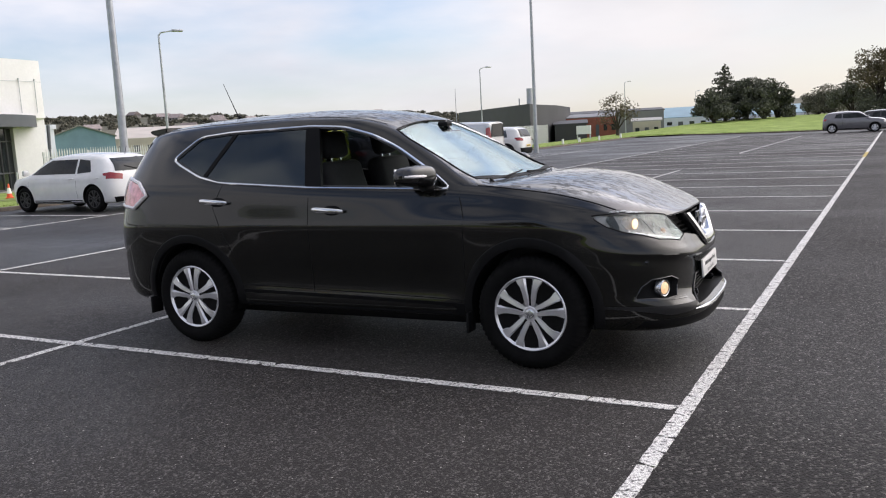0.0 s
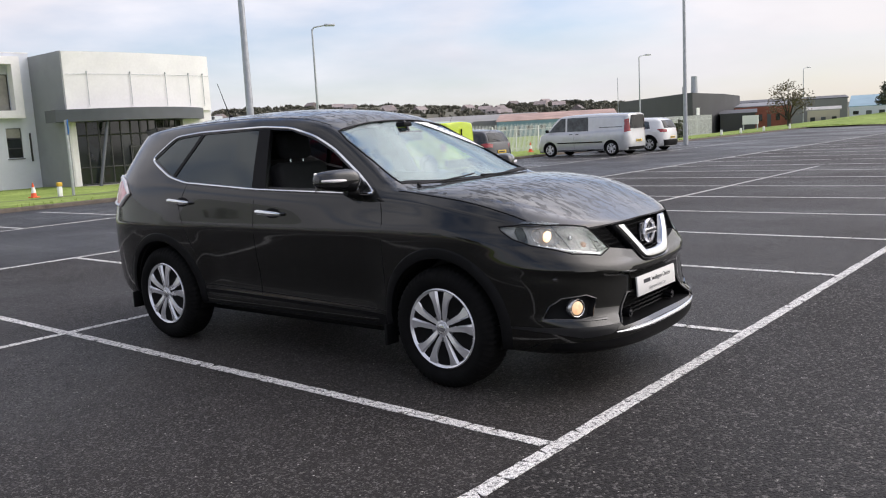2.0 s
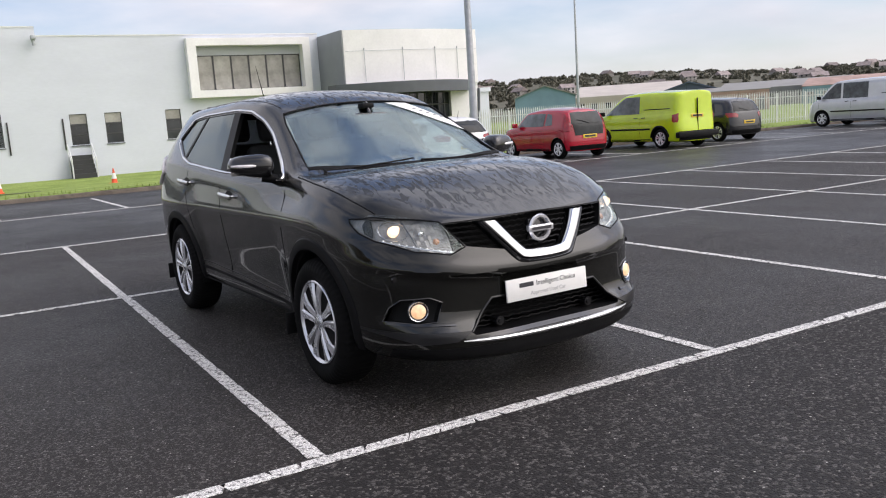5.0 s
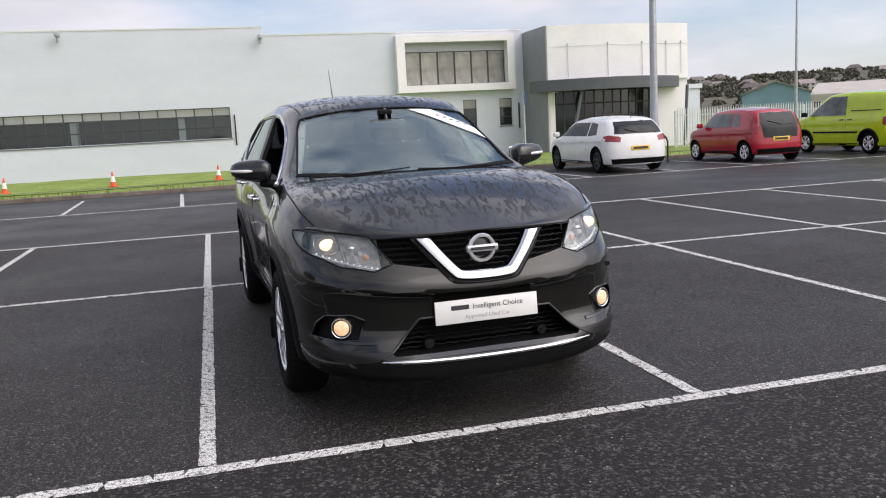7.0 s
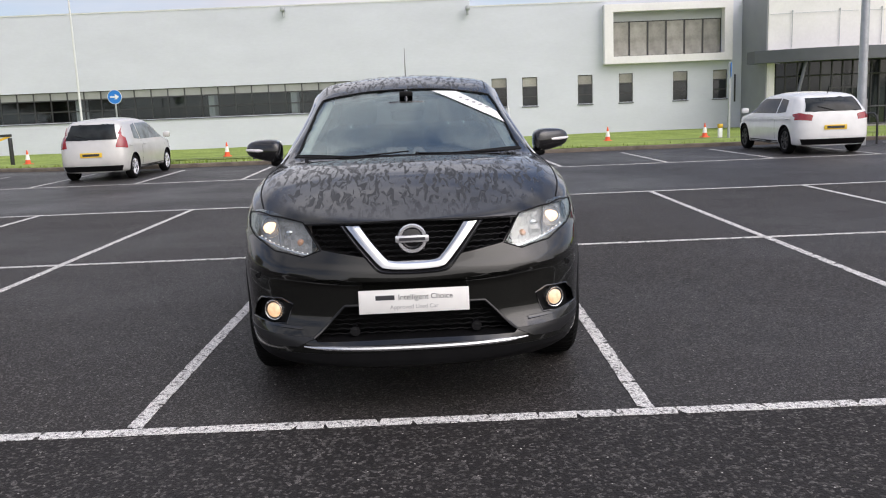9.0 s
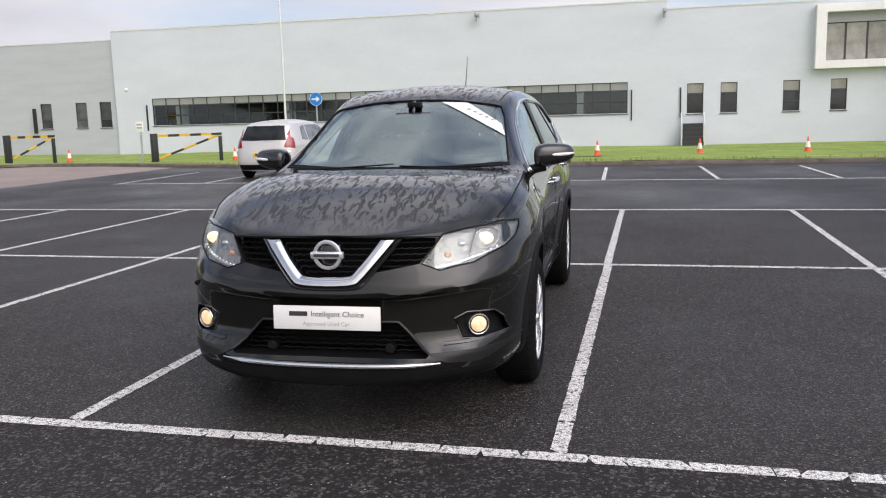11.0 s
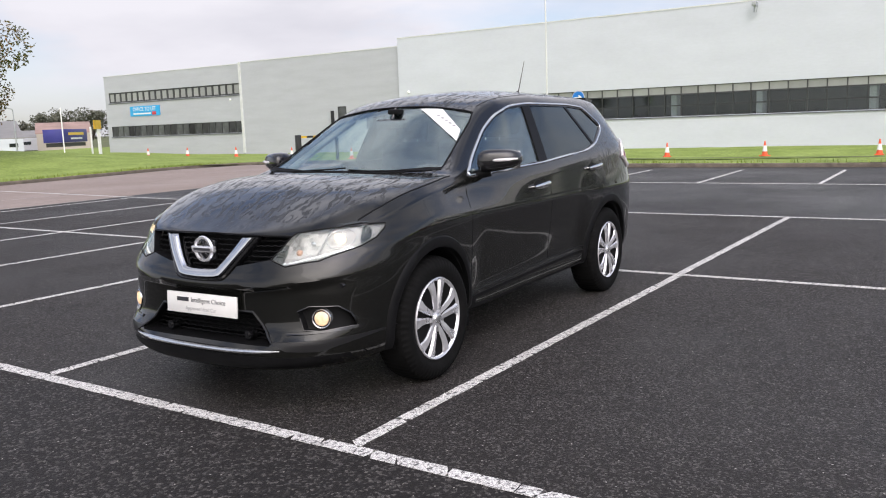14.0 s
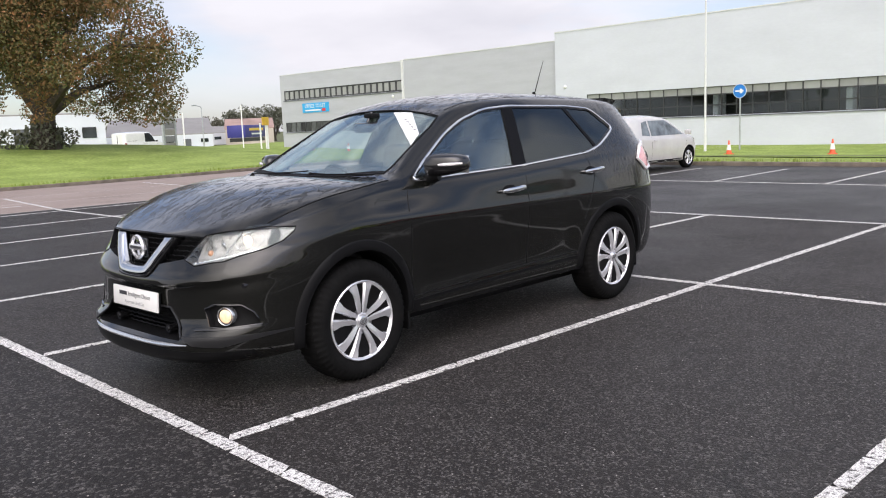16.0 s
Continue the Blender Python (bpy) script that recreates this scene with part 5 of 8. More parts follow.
DLO = [(0.795, 1.132), (-0.255, 1.163), (-1.045, 1.212), (-1.245, 1.256), (-1.520, 1.380), (-1.330, 1.526), (-1.05, 1.548), (-0.33, 1.558), (-0.065, 1.539), (0.150, 1.479), (0.358, 1.385), (0.508, 1.296), (0.655, 1.210)]
SCREEN = [(-0.690, 1.182), (-0.35, 1.168), (0.0, 1.166), (0.35, 1.168), (0.690, 1.182), (0.600, 1.455), (0.566, 1.518), (0.30, 1.562), (0.0, 1.574), (-0.30, 1.562), (-0.566, 1.518), (-0.600, 1.455)]
HEAD = [(0.838, 0.948), (0.70, 0.946), (0.525, 0.922), (0.440, 0.796), (0.525, 0.766), (0.67, 0.790), (0.795, 0.846), (0.832, 0.882), (0.842, 0.925)]
FOG = [(0.585, 0.540), (0.640, 0.566), (0.752, 0.560), (0.790, 0.520), (0.812, 0.452), (0.700, 0.440), (0.620, 0.446)]
GRILLE = [(0.520, 0.908), (0.0, 0.918), (-0.520, 0.908), (-0.440, 0.797), (-0.235, 0.760), (-0.150, 0.694), (0.150, 0.694), (0.235, 0.760), (0.440, 0.797)]
LOWER = [(0.335, 0.530), (-0.335, 0.530), (-0.485, 0.388), (-0.470, 0.372), (0.470, 0.372), (0.485, 0.388)]


def cabin():
    """The hollow inside the body."""
    bm, loops = bmesh.new(), []
    for x in np.linspace(-1.98, 0.98, 26):
        by, bz, ry, rz, tz = s_belt_y(x), s_belt_z(x), s_rail_y(x), s_rail_z(x), s_top(x)
        top = tz - 0.045
        rz = min(rz - 0.01, top - 0.01)
        half = [(0, 0.45), (by - 0.10, 0.45), (by - 0.075, bz - 0.05), (ry - 0.045, rz), (0.62 * ry, rz + (top - rz) * 0.72), (0, top)]
        loops.append([bm.verts.new((x, y, z)) for y, z in half] + [bm.verts.new((x, -y, z)) for y, z in half[1:-1]][::-1])
    n = len(loops[0])
    for p, q in zip(loops, loops[1:]):
        for k in range(n):
            bm.faces.new((p[k], p[(k + 1) % n], q[(k + 1) % n], q[k]))
    bm.faces.new(loops[0])
    bm.faces.new(loops[-1][::-1])
    return bm


windows = bmesh.new()
prism(windows, DLO, "y", -1.2, 1.2)
screen_cut = bmesh.new()
prism(screen_cut, SCREEN, "x", 0.12, 1.075)
rear_cut = bmesh.new()
prism(rear_cut, [(-0.55, 1.22), (0.55, 1.22), (0.48, 1.52), (-0.48, 1.52)], "x", -2.5, -1.75)
arches = bmesh.new()
for ax in (1.3525, -1.3525):
    for sy in (-1, 1):
        m = Matrix.Translation((ax, sy * 0.82, 0.365)) @ Matrix.Rotation(math.pi / 2, 4, "X")
        bmesh.ops.create_cone(arches, cap_ends=True, segments=64, radius1=0.400, radius2=0.400, depth=0.42, matrix=m)
lamps = bmesh.new()
prism(lamps, HEAD, "x", 1.66, 2.5)
prism(lamps, [(-y, z) for y, z in HEAD][::-1], "x", 1.66, 2.5)
grilles = bmesh.new()
prism(grilles, [(y * 0.985, z) for y, z in GRILLE], "x", 2.02, 2.5)
prism(grilles, LOWER, "x", 2.08, 2.5)
fogs = bmesh.new()
for sy in (-1, 1):
    prism(fogs, [(sy * y, z) for y, z in FOG][::sy], "x", 1.90, 2.5)
body_me = cut(body_bm, [cabin(), windows, screen_cut, rear_cut, arches, lamps, grilles, fogs], "paint_olive", "trim_dark", {5: "lamp_bowl", 6: "plastic_black", 7: "plastic_black"})
body_me.shade_smooth()
body_me.set_sharp_from_angle(angle=radians(32))
body = new("body", body_me)
body.parent = suv
SIDES = ((1, "left"), (-1, "right"))


def rounded(pts, n=5):
    """A closed outline with its corners eased."""
    keys, out = [Vector(p) for p in pts], []
    for i, p in enumerate(keys):
        a, b = keys[i - 1], keys[(i + 1) % len(keys)]
        q, r = p.lerp(a, min(0.4, 0.06 / (p - a).length)), p.lerp(b, min(0.4, 0.06 / (p - b).length))
        for k in range(n):
            t = k / (n - 1)
            out.append(q * (1 - t) ** 2 + p * 2 * t * (1 - t) + r * t * t)
    return out


def side3(poly, y):
    return [(x, y, z) for x, z in poly]


for sy, _ in SIDES:
    way = (0, -sy, 0)
    # chrome round the side windows
    ring = side3([(0.820, 1.120), (-0.255, 1.151), (-1.05, 1.200), (-1.25, 1.243), (-1.48, 1.340), (-1.545, 1.378), (-1.51, 1.418), (-1.34, 1.540), (-1.05, 1.562), (-0.33, 1.572), (-0.06, 1.553), (0.16, 1.492), (0.37, 1.398), (0.52, 1.309), (0.67, 1.222)], sy)
    part("window_trim", ribbon(skin, rounded(ring), 0.0095, 0.002, way, 1.0, 0.03, 8, True), "chrome", suv, "bright chrome strip round the side windows")
    # pillars between the side windows
    part("pillar_cover", strip(skin, side3([(-0.300, 1.163), (-0.165, 1.158)], sy), side3([(-0.375, 1.560), (-0.265, 1.558)], sy), 0.002, 0.03, way), "pillar_black", suv)
    part("pillar_cover", strip(skin, side3([(-1.225, 1.254), (-1.190, 1.246)], sy), side3([(-1.025, 1.551), (-0.985, 1.552)], sy), -0.002, 0.02, way), "pillar_black", suv)
    # rear privacy glass
    p = part("side_glass", patch(skin, side3([(-0.29, 1.164), (-0.36, 1.557), (-1.00, 1.550), (-1.205, 1.247), (-1.045, 1.212)], sy), -0.006, 0.004, way), "glass_dark", suv, "dark privacy glass")
    q = part("side_glass", patch(skin, side3([(-1.21, 1.248), (-1.01, 1.549), (-1.05, 1.547), (-1.325, 1.526), (-1.517, 1.380), (-1.245, 1.257)], sy), -0.006, 0.004, way), "glass_dark", suv, "dark privacy glass")
    p.visible_shadow = q.visible_shadow = False
    if sy > 0:
        p = part("side_glass", patch(skin, side3([(0.79, 1.133), (-0.17, 1.160), (-0.270, 1.554), (-0.065, 1.539), (0.150, 1.480), (0.358, 1.386), (0.508, 1.297), (0.652, 1.212)], sy), -0.006, 0.004, way), "glass_clear", suv)
        p.visible_shadow = False
    # door and panel gaps
    for line in ([(-0.255, 1.145), (-0.265, 1.0), (-0.285, 0.50), (-0.285, 0.42)], [(0.87, 1.105), (0.925, 0.95), (0.915, 0.60), (0.90, 0.42)], [(-1.02, 1.19), (-1.10, 1.02), (-1.02, 0.84), (-0.955, 0.70)]):
        part("panel_gap", ribbon(skin, side3(line, sy), 0.0035, -0.0015, way, 1.0, 0.05), "plastic_black", suv)
    # sill strip and lower cladding
    part("sill_strip", ribbon(skin, side3([(-0.90, 0.452), (0.0, 0.430), (0.90, 0.408)], sy), 0.0035, 0.0, way), "plastic_black", suv)
    part("sill_cladding", patch(skin, side3([(-0.93, 0.42), (0.92, 0.385), (0.93, 0.31), (-0.93, 0.31)], sy), 0.006, 0.02, way, 0.12), "plastic_black", suv, "matt black sill cladding")
    # wheel arch lips
    for ax in (1.3525, -1.3525):
        bm = bmesh.new()
        prev = None
        for k in range(41):
            a = math.radians(-14 + 208 * k / 40)
            row = []
            for r, o in ((0.398, -0.02), (0.400, 0.010), (0.418, 0.014), (0.455, 0.008), (0.462, 0.0005)):
                p = Vector((ax + r * math.cos(a), sy, max(0.365 + r * math.sin(a), 0.27)))
                d = drop(skin, p, way, 0)
                row.append(bm.verts.new(d + Vector((0, sy * o, 0))))
            if prev:
                for j in range(4):
                    bm.faces.new((prev[j], prev[j + 1], row[j + 1], row[j]))
            prev = row
        part("arch_trim", bm, "plastic_black", suv)
        bm = bmesh.new()
        m = Matrix.Translation((ax, sy * 0.74, 0.365)) @ Matrix.Rotation(math.pi / 2, 4, "X")
        bmesh.ops.create_cone(bm, cap_ends=False, segments=48, radius1=0.396, radius2=0.396, depth=0.24, matrix=m)
        bmesh.ops.delete(bm, geom=[f for f in bm.faces if f.calc_center_median().z < 0.28], context="FACES")
        part("wheel_liner", bm, "plastic_black", suv)
        flap = boxes(((ax - 0.425, sy * 0.83 - 0.09, 0.21), (ax - 0.405, sy * 0.83 + 0.02, 0.34)), bevel=0.006)
        part("mud_flap", flap, "plastic_black", suv)
        wheel(suv, ax, sy * 0.790, sy, 0.358, 0.228, 0.2270, "twin")
    # handles, each over a flat dark oval that paints the shade of its recess
    for hx, hz, tilt in ((-0.085, 0.995, -3.0), (-1.075, 1.062, -4.0)):
        bm = bmesh.new()
        n = 24
        ov = [(hx + 0.02 + 0.075 * math.cos(2 * math.pi * k / n), 0, hz + 0.034 * math.sin(2 * math.pi * k / n)) for k in range(n)]
        part("handle_recess", patch(skin, [(a, sy, c) for a, _, c in ov], 0.0012, 0.003, way, 0.03), "plastic_black", suv)
        a, b = drop(skin, (hx - 0.12, sy, hz + 0.006), way, 0.030), drop(skin, (hx + 0.125, sy, hz - 0.006), way, 0.026)
        bm = bmesh.new()
        pts = [a.lerp(b, t) + Vector((0, sy * 0.010 * math.sin(math.pi * t), 0)) for t in np.linspace(0, 1, 9)]
        sweep(bm, pts, [0.013, 0.0195, 0.0195, 0.019, 0.0185, 0.018, 0.0165, 0.015, 0.009], 10, 0.62)
        for e in (a.lerp(b, 0.06), a.lerp(b, 0.94)):
            rod(bm, e, e - Vector((0, sy * 0.032, 0)), 0.009, seg=8)
        part("door_handle", bm, "chrome", suv, "chrome door handle")
    # mirrors
    mir = new("door_mirror")
    mir.parent = suv
    mir.matrix_basis = Matrix.Translation((0.63, sy * 0.935, 1.205))
    bm = bmesh.new()
    bmesh.ops.create_cube(bm, size=2.0)
    bmesh.ops.subdivide_edges(bm, edges=bm.edges, cuts=7, use_grid_fill=True)
    for v in bm.verts:
        c = v.co.copy()
        nrm = (abs(c.x) ** 3.2 + abs(c.y) ** 3.2 + abs(c.z) ** 3.2) ** (1 / 3.2)
        c = c / nrm
        out = (c.y * sy + 1) / 2
        v.co = Vector((c.x * (0.105 - 0.030 * out) + 0.03 * (1 - out) - 0.05 * out, c.y * 0.122, c.z * (0.083 - 0.018 * out * (c.z < 0) - 0.012 * out) + 0.012 * (1 - out) * 0 + (0.020 * out if c.z < 0 else 0)))
    part("mirror_shell", bm, "gloss_black", mir)
    part("mirror_glass", boxes(((-0.098, -0.095, -0.05), (-0.092, 0.095, 0.06)), bevel=0.002), "chrome", mir)
    bm = bmesh.new()
    sweep(bm, [(0.078, -sy * 0.04, 0.008), (0.072, sy * 0.03, 0.010), (0.045, sy * 0.085, 0.012), (-0.01, sy * 0.118, 0.014)], [0.006, 0.010, 0.010, 0.006], 8)
    part("indicator", bm, "lamp_clear", mir)
    bm = bmesh.new()
    sweep(bm, [(0.02, -sy * 0.06, -0.06), (0.04, -sy * 0.11, -0.075), (0.05, -sy * 0.15, -0.085)], [0.035, 0.03, 0.032], 10)
    part("mirror_arm", bm, "plastic_black", mir)
    # headlamp: bowl, dipped lamp, running lights, amber, clear cover
    hl = new("headlamp")
    hl.parent = suv
    head = [(1.9, sy * y, z) for y, z in (HEAD if sy > 0 else HEAD[::-1])]
    c = part("lamp_cover", patch(skin, [drop(skin, (2.6, p[1], p[2]), (-1, 0, 0)) for p in head], 0.0, 0.003, None, 0.03), "glass_lamp", hl)
    c.visible_shadow = False
    for cy, cz, r, mtl, note in ((0.702, 0.884, 0.030, "bulb_dip", "lit warm bulb"), (0.600, 0.866, 0.014, "satin", "")):
        cx = drop(skin, (2.6, sy * cy, cz), (-1, 0, 0)).x - 0.045
        bm = bmesh.new()
        bmesh.ops.create_uvsphere(bm, u_segments=16, v_segments=10, radius=r, matrix=Matrix.Translation((cx, sy * cy, cz)) @ Matrix.Diagonal((0.5, 1.35, 1.0, 1)))
        part("bulb", bm, mtl, hl, note)
    # the bar between the two chambers and the rims of the reflectors
    bm = bmesh.new()
    sweep(bm, [drop(skin, (2.6, sy * y, z), (-1, 0, 0)) - Vector((0.030, 0, 0)) for y, z in ((0.640, 0.790), (0.650, 0.860), (0.668, 0.940))], 0.0045, 6)
    part("lamp_divider", bm, "alloy_dark", hl)
    for cy, cz, r in ((0.708, 0.884, 0.046),):
        round_pts = [(sy * (cy + r * 1.15 * math.cos(t)), cz + r * math.sin(t)) for t in np.linspace(0, 2 * math.pi, 25)[:-1]]
        bm = bmesh.new()
        sweep(bm, [drop(skin, (2.6, y, z), (-1, 0, 0)) - Vector((0.042, 0, 0)) for y, z in round_pts], 0.0018, 6, up=Vector((1, 0, 0)), closed=True)
        part("reflector_rim", bm, "satin", hl)
    bm = bmesh.new()
    bmesh.ops.create_uvsphere(bm, u_segments=14, v_segments=8, radius=0.018, matrix=Matrix.Translation(drop(skin, (2.6, sy * 0.560, 0.842), (-1, 0, 0), -0.044)))
    part("turn_bulb", bm, "amber", hl)
    # faceted silver back of the lamp
    rnd = random.Random(31 if sy > 0 else 32)
    bm = bmesh.new()
    for i in range(20):
        for j in range(10):
            y0, z0 = 0.485 + 0.018 * i, 0.755 + 0.020 * j
            tilt, lean, deep = rnd.uniform(-0.006, 0.006), rnd.uniform(-0.005, 0.005), 0.050
            quad = []
            for u, v in ((0, 0), (1, 0), (1, 1), (0, 1)):
                p = drop(skin, (2.6, sy * min(y0 + 0.018 * u, 0.845), z0 + 0.020 * v), (-1, 0, 0))
                quad.append(bm.verts.new(p + Vector((-deep + tilt * (u - 0.5) + lean * (v - 0.5), 0, 0))))
            bm.faces.new(quad)
    part("lamp_back", bm, "lamp_facet", hl, "faceted silver reflector", angle=2)
    wedge = [(0.785, 0.946), (0.799, 0.948), (0.816, 0.922), (0.821, 0.880), (0.800, 0.860), (0.793, 0.885)]
    wedge = [drop(skin, (2.6, sy * y, z), (-1, 0, 0)) for y, z in (wedge if sy > 0 else wedge[::-1])]
    part("lamp_shroud", patch(skin, wedge, -0.014, 0.003, None, 0.02), "plastic_black", hl)
    for k in range(11):
        t = k / 10
        e = Vector((0, sy * (0.51 + 0.26 * t), 0.786 + 0.062 * t ** 1.2))
        d = drop(skin, (2.6, e.y, e.z), (-1, 0, 0), -0.018)
        bm = bmesh.new()
        bmesh.ops.create_uvsphere(bm, u_segments=8, v_segments=6, radius=0.0050, matrix=Matrix.Translation(d))
        part("running_light", bm, "bulb_led", hl)
    bm = bmesh.new()
    line = [drop(skin, (2.6, sy * (0.50 + 0.28 * t), 0.779 + 0.066 * t ** 1.2), (-1, 0, 0), -0.012) for t in np.linspace(0, 1, 10)]
    sweep(bm, line, 0.005, 6)
    part("light_strip", bm, "satin", hl)
    rimline = [drop(skin, (2.6, sy * y, z), (-1, 0, 0), 0.0) for y, z in HEAD]
    part("lamp_seal", ribbon(skin, rimline, 0.004, 0.0, None, 1.0, 0.03, 6, True), "plastic_black", hl)
    # fog lamp
    fog = new("fog_lamp")
    fog.parent = suv
    fog.matrix_basis = Matrix.Translation(drop(skin, (2.6, sy * 0.693, 0.502), (-1, 0, 0), -0.006)) @ Matrix.Rotation(sy * radians(22), 4, "Z")
    bm = bmesh.new()
    n = 32
    prof = [(0.043, -0.004), (0.045, 0.007), (0.048, 0.009), (0.051, 0.005), (0.052, -0.03)]
    rings = [[bm.verts.new((a, q * math.cos(t), q * math.sin(t))) for t in np.linspace(0, 2 * math.pi, n + 1)[:-1]] for q, a in prof]
    for p, q in zip(rings, rings[1:]):
        for k in range(n):
            bm.faces.new((p[k], p[(k + 1) % n], q[(k + 1) % n], q[k]))
    part("fog_ring", bm, "satin", fog)
    bm = bmesh.new()
    bmesh.ops.create_uvsphere(bm, u_segments=20, v_segments=10, radius=0.041, matrix=Matrix.Diagonal((0.25, 1, 1, 1)))
    part("fog_bowl", bm, "lamp_bowl", fog, "silvered fog lamp bowl")
    bm = bmesh.new()
    bmesh.ops.create_uvsphere(bm, u_segments=18, v_segments=10, radius=0.037, matrix=Matrix.Translation((0.004, 0, 0)) @ Matrix.Diagonal((0.35, 1, 1, 1)))
    part("fog_lens", bm, "bulb_warm", fog, "lit warm fog lamp")
    bez = [drop(skin, (2.6, sy * y * 1.004, z), (-1, 0, 0)) for y, z in (FOG[::-1] if sy > 0 else FOG)]
    part("fog_pocket", patch(skin, bez, -0.034, 0.004, None, 0.03), "plastic_black", suv, "black recessed fog lamp pocket")
    part("pocket_rim", ribbon(skin, bez, 0.004, 0.0, None, 1.0, 0.03, 6, True), "gloss_black", suv)
    nose = (-1, 0, 0)
    part("bumper_fin", strip(skin, [(2.0, sy * 0.545, 0.437), (2.0, sy * 0.545, 0.425)], [(2.0, sy * 0.825, 0.452), (2.0, sy * 0.825, 0.440)], 0.008, 0.03, nose, 20), "gloss_black", suv)
    part("bumper_corner", strip(skin, [(2.0, sy * 0.475, 0.394), (2.0, sy * 0.565, 0.350)], [(2.0, sy * 0.70, 0.402), (2.0, sy * 0.705, 0.342)], 0.006, 0.03, nose, 16), "corner_grey", suv, "satin grey lower corner of the bumper")
    part("bumper_corner", strip(skin, [(2.0, sy * 0.70, 0.402), (2.0, sy * 0.705, 0.342)], [(2.0, sy * 0.868, 0.406), (2.0, sy * 0.862, 0.396)], 0.006, 0.03, nose, 16), "corner_grey", suv, "satin grey lower corner of the bumper")
    bm = bmesh.new()
    d = drop(skin, (2.6, sy * 0.765, 0.662), (-1, 0, 0), 0.002)
    rod(bm, d - Vector((0.02, 0, 0)), d + Vector((0.004, sy * 0.002, 0)), 0.013, seg=14)
    part("parking_sensor", bm, "gloss_black", suv)
    # tail lamp
    tl = [(-1.90, sy, 1.305), (-1.775, sy, 1.150), (-1.94, sy, 1.050), (-2.26, sy * 0.72, 1.06), (-2.22, sy * 0.72, 1.310)]
    tl = [drop(skin, p) for p in (tl if sy < 0 else tl[::-1])]
    lamp = part("tail_lamp", patch(skin, tl, 0.010, 0.014, None, 0.05), "lamp_pink", suv, "pink-red tail lamp with a clear rim")
    part("lamp_rim", ribbon(skin, tl, 0.015, 0.008, None, 1.0, 0.04, 6, True), "lamp_clear", lamp)
    # bonnet shut line, roof gutter
    part("panel_gap", ribbon(skin, [(1.00, sy * 0.795, 1.16), (1.24, sy * 0.805, 1.12), (1.5, sy * 0.80, 1.08), (1.7, sy * 0.78, 1.02), (1.86, sy * 0.745, 0.965)], 0.005, -0.001), "plastic_black", suv)
    part("roof_gutter", ribbon(skin, [(0.24, sy * 0.560, 1.60), (-0.6, sy * 0.575, 1.66), (-1.3, sy * 0.57, 1.64), (-1.95, sy * 0.54, 1.60)], 0.005, -0.003), "plastic_black", suv)

# bonnet front edge, screen, roof
part("panel_gap", ribbon(skin, [drop(skin, (2.6, y, 0.922 - 0.010 * abs(y) / 0.5), (-1, 0, 0)) for y in np.linspace(-0.515, 0.515, 13)], 0.005, -0.001), "plastic_black", suv)
scr = [skin.ray_cast(Vector((1.12, y, z)), Vector((-1, 0, 0)))[0] for y, z in SCREEN]
p = part("windscreen", patch(skin, scr, -0.004, 0.004, None, 0.06), "glass_screen", suv, "clear windscreen, rain-spotted")
p.visible_shadow = False
part("screen_seal", ribbon(skin, scr, 0.006, 0.0, None, 1.0, 0.04, 6, True), "plastic_black", suv)
cowl = new("cowl")
cowl.parent = suv
edges = [((0.925, y * 0.69, 1.3), (0.955, y * 0.70, 1.3)) for y in (1, -1)]
middle = [((1.008, y * 0.35, 1.3), (1.035, y * 0.35, 1.3)) for y in (1, -1)]
for low, high in ((edges[0], middle[0]), (middle[0], ((1.022, 0, 1.3), (1.052, 0, 1.3))), (((1.022, 0, 1.3), (1.052, 0, 1.3)), middle[1]), (middle[1], edges[1])):
    part("cowl_panel", strip(skin, low, high, 0.004, 0.008, (0, 0, -1), 8), "plastic_black", cowl)
for y0, y1 in ((-0.62, 0.0), (0.05, 0.66)):
    pts = [drop(skin, (1.03 - 0.06 * abs(t - 0.3), y0 + (y1 - y0) * t, 1.3), (0, 0, -1), 0.011) for t in np.linspace(0, 1, 9)]
    bm = bmesh.new()
    sweep(bm, pts, 0.005, 6)
    rod(bm, pts[0], pts[0] - Vector((-0.03, 0, 0.03)), 0.010, seg=8)
    part("wiper", bm, "plastic_black", suv)
gr = new("rear_screen")
gr.parent = suv
p = part("pane", patch(skin, [drop(skin, (-2.6, y, z), (1, 0, 0)) for y, z in ((-0.56, 1.21), (0.56, 1.21), (0.49, 1.53), (-0.49, 1.53))], -0.004, 0.004, None, 0.08), "glass_dark", gr)
p.visible_shadow = False
bm = bmesh.new()
prism(bm, [(-1.85, 1.635), (-2.02, 1.618), (-2.04, 1.605), (-1.98, 1.575), (-1.85, 1.58)], "y", -0.50, 0.50)
bmesh.ops.bevel(bm, geom=bm.edges[:], offset=0.008, segments=2, affect="EDGES")
part("roof_spoiler", bm, "paint_olive", suv)
bm = bmesh.new()
base = drop(skin, (-1.52, 0.0, 1.9), (0, 0, -1), 0.0)
rod(bm, base, base + Vector((0.02, 0, 0.03)), 0.022, 0.012)
rod(bm, base + Vector((0.0, 0, 0.02)), base + Vector((-0.135, 0.0, 0.305)), 0.0045, 0.002, seg=8)
part("aerial", bm, "plastic_black", suv)
p = part("screen_sticker", patch(skin, [drop(skin, (2.6, y, z), (-1, 0, 0)) for y, z in ((0.175, 1.556), (0.345, 1.548), (0.595, 1.405), (0.632, 1.335))], 0.002, 0.002, None, 0.06), "white_sign", suv, "white paper banner on the windscreen")
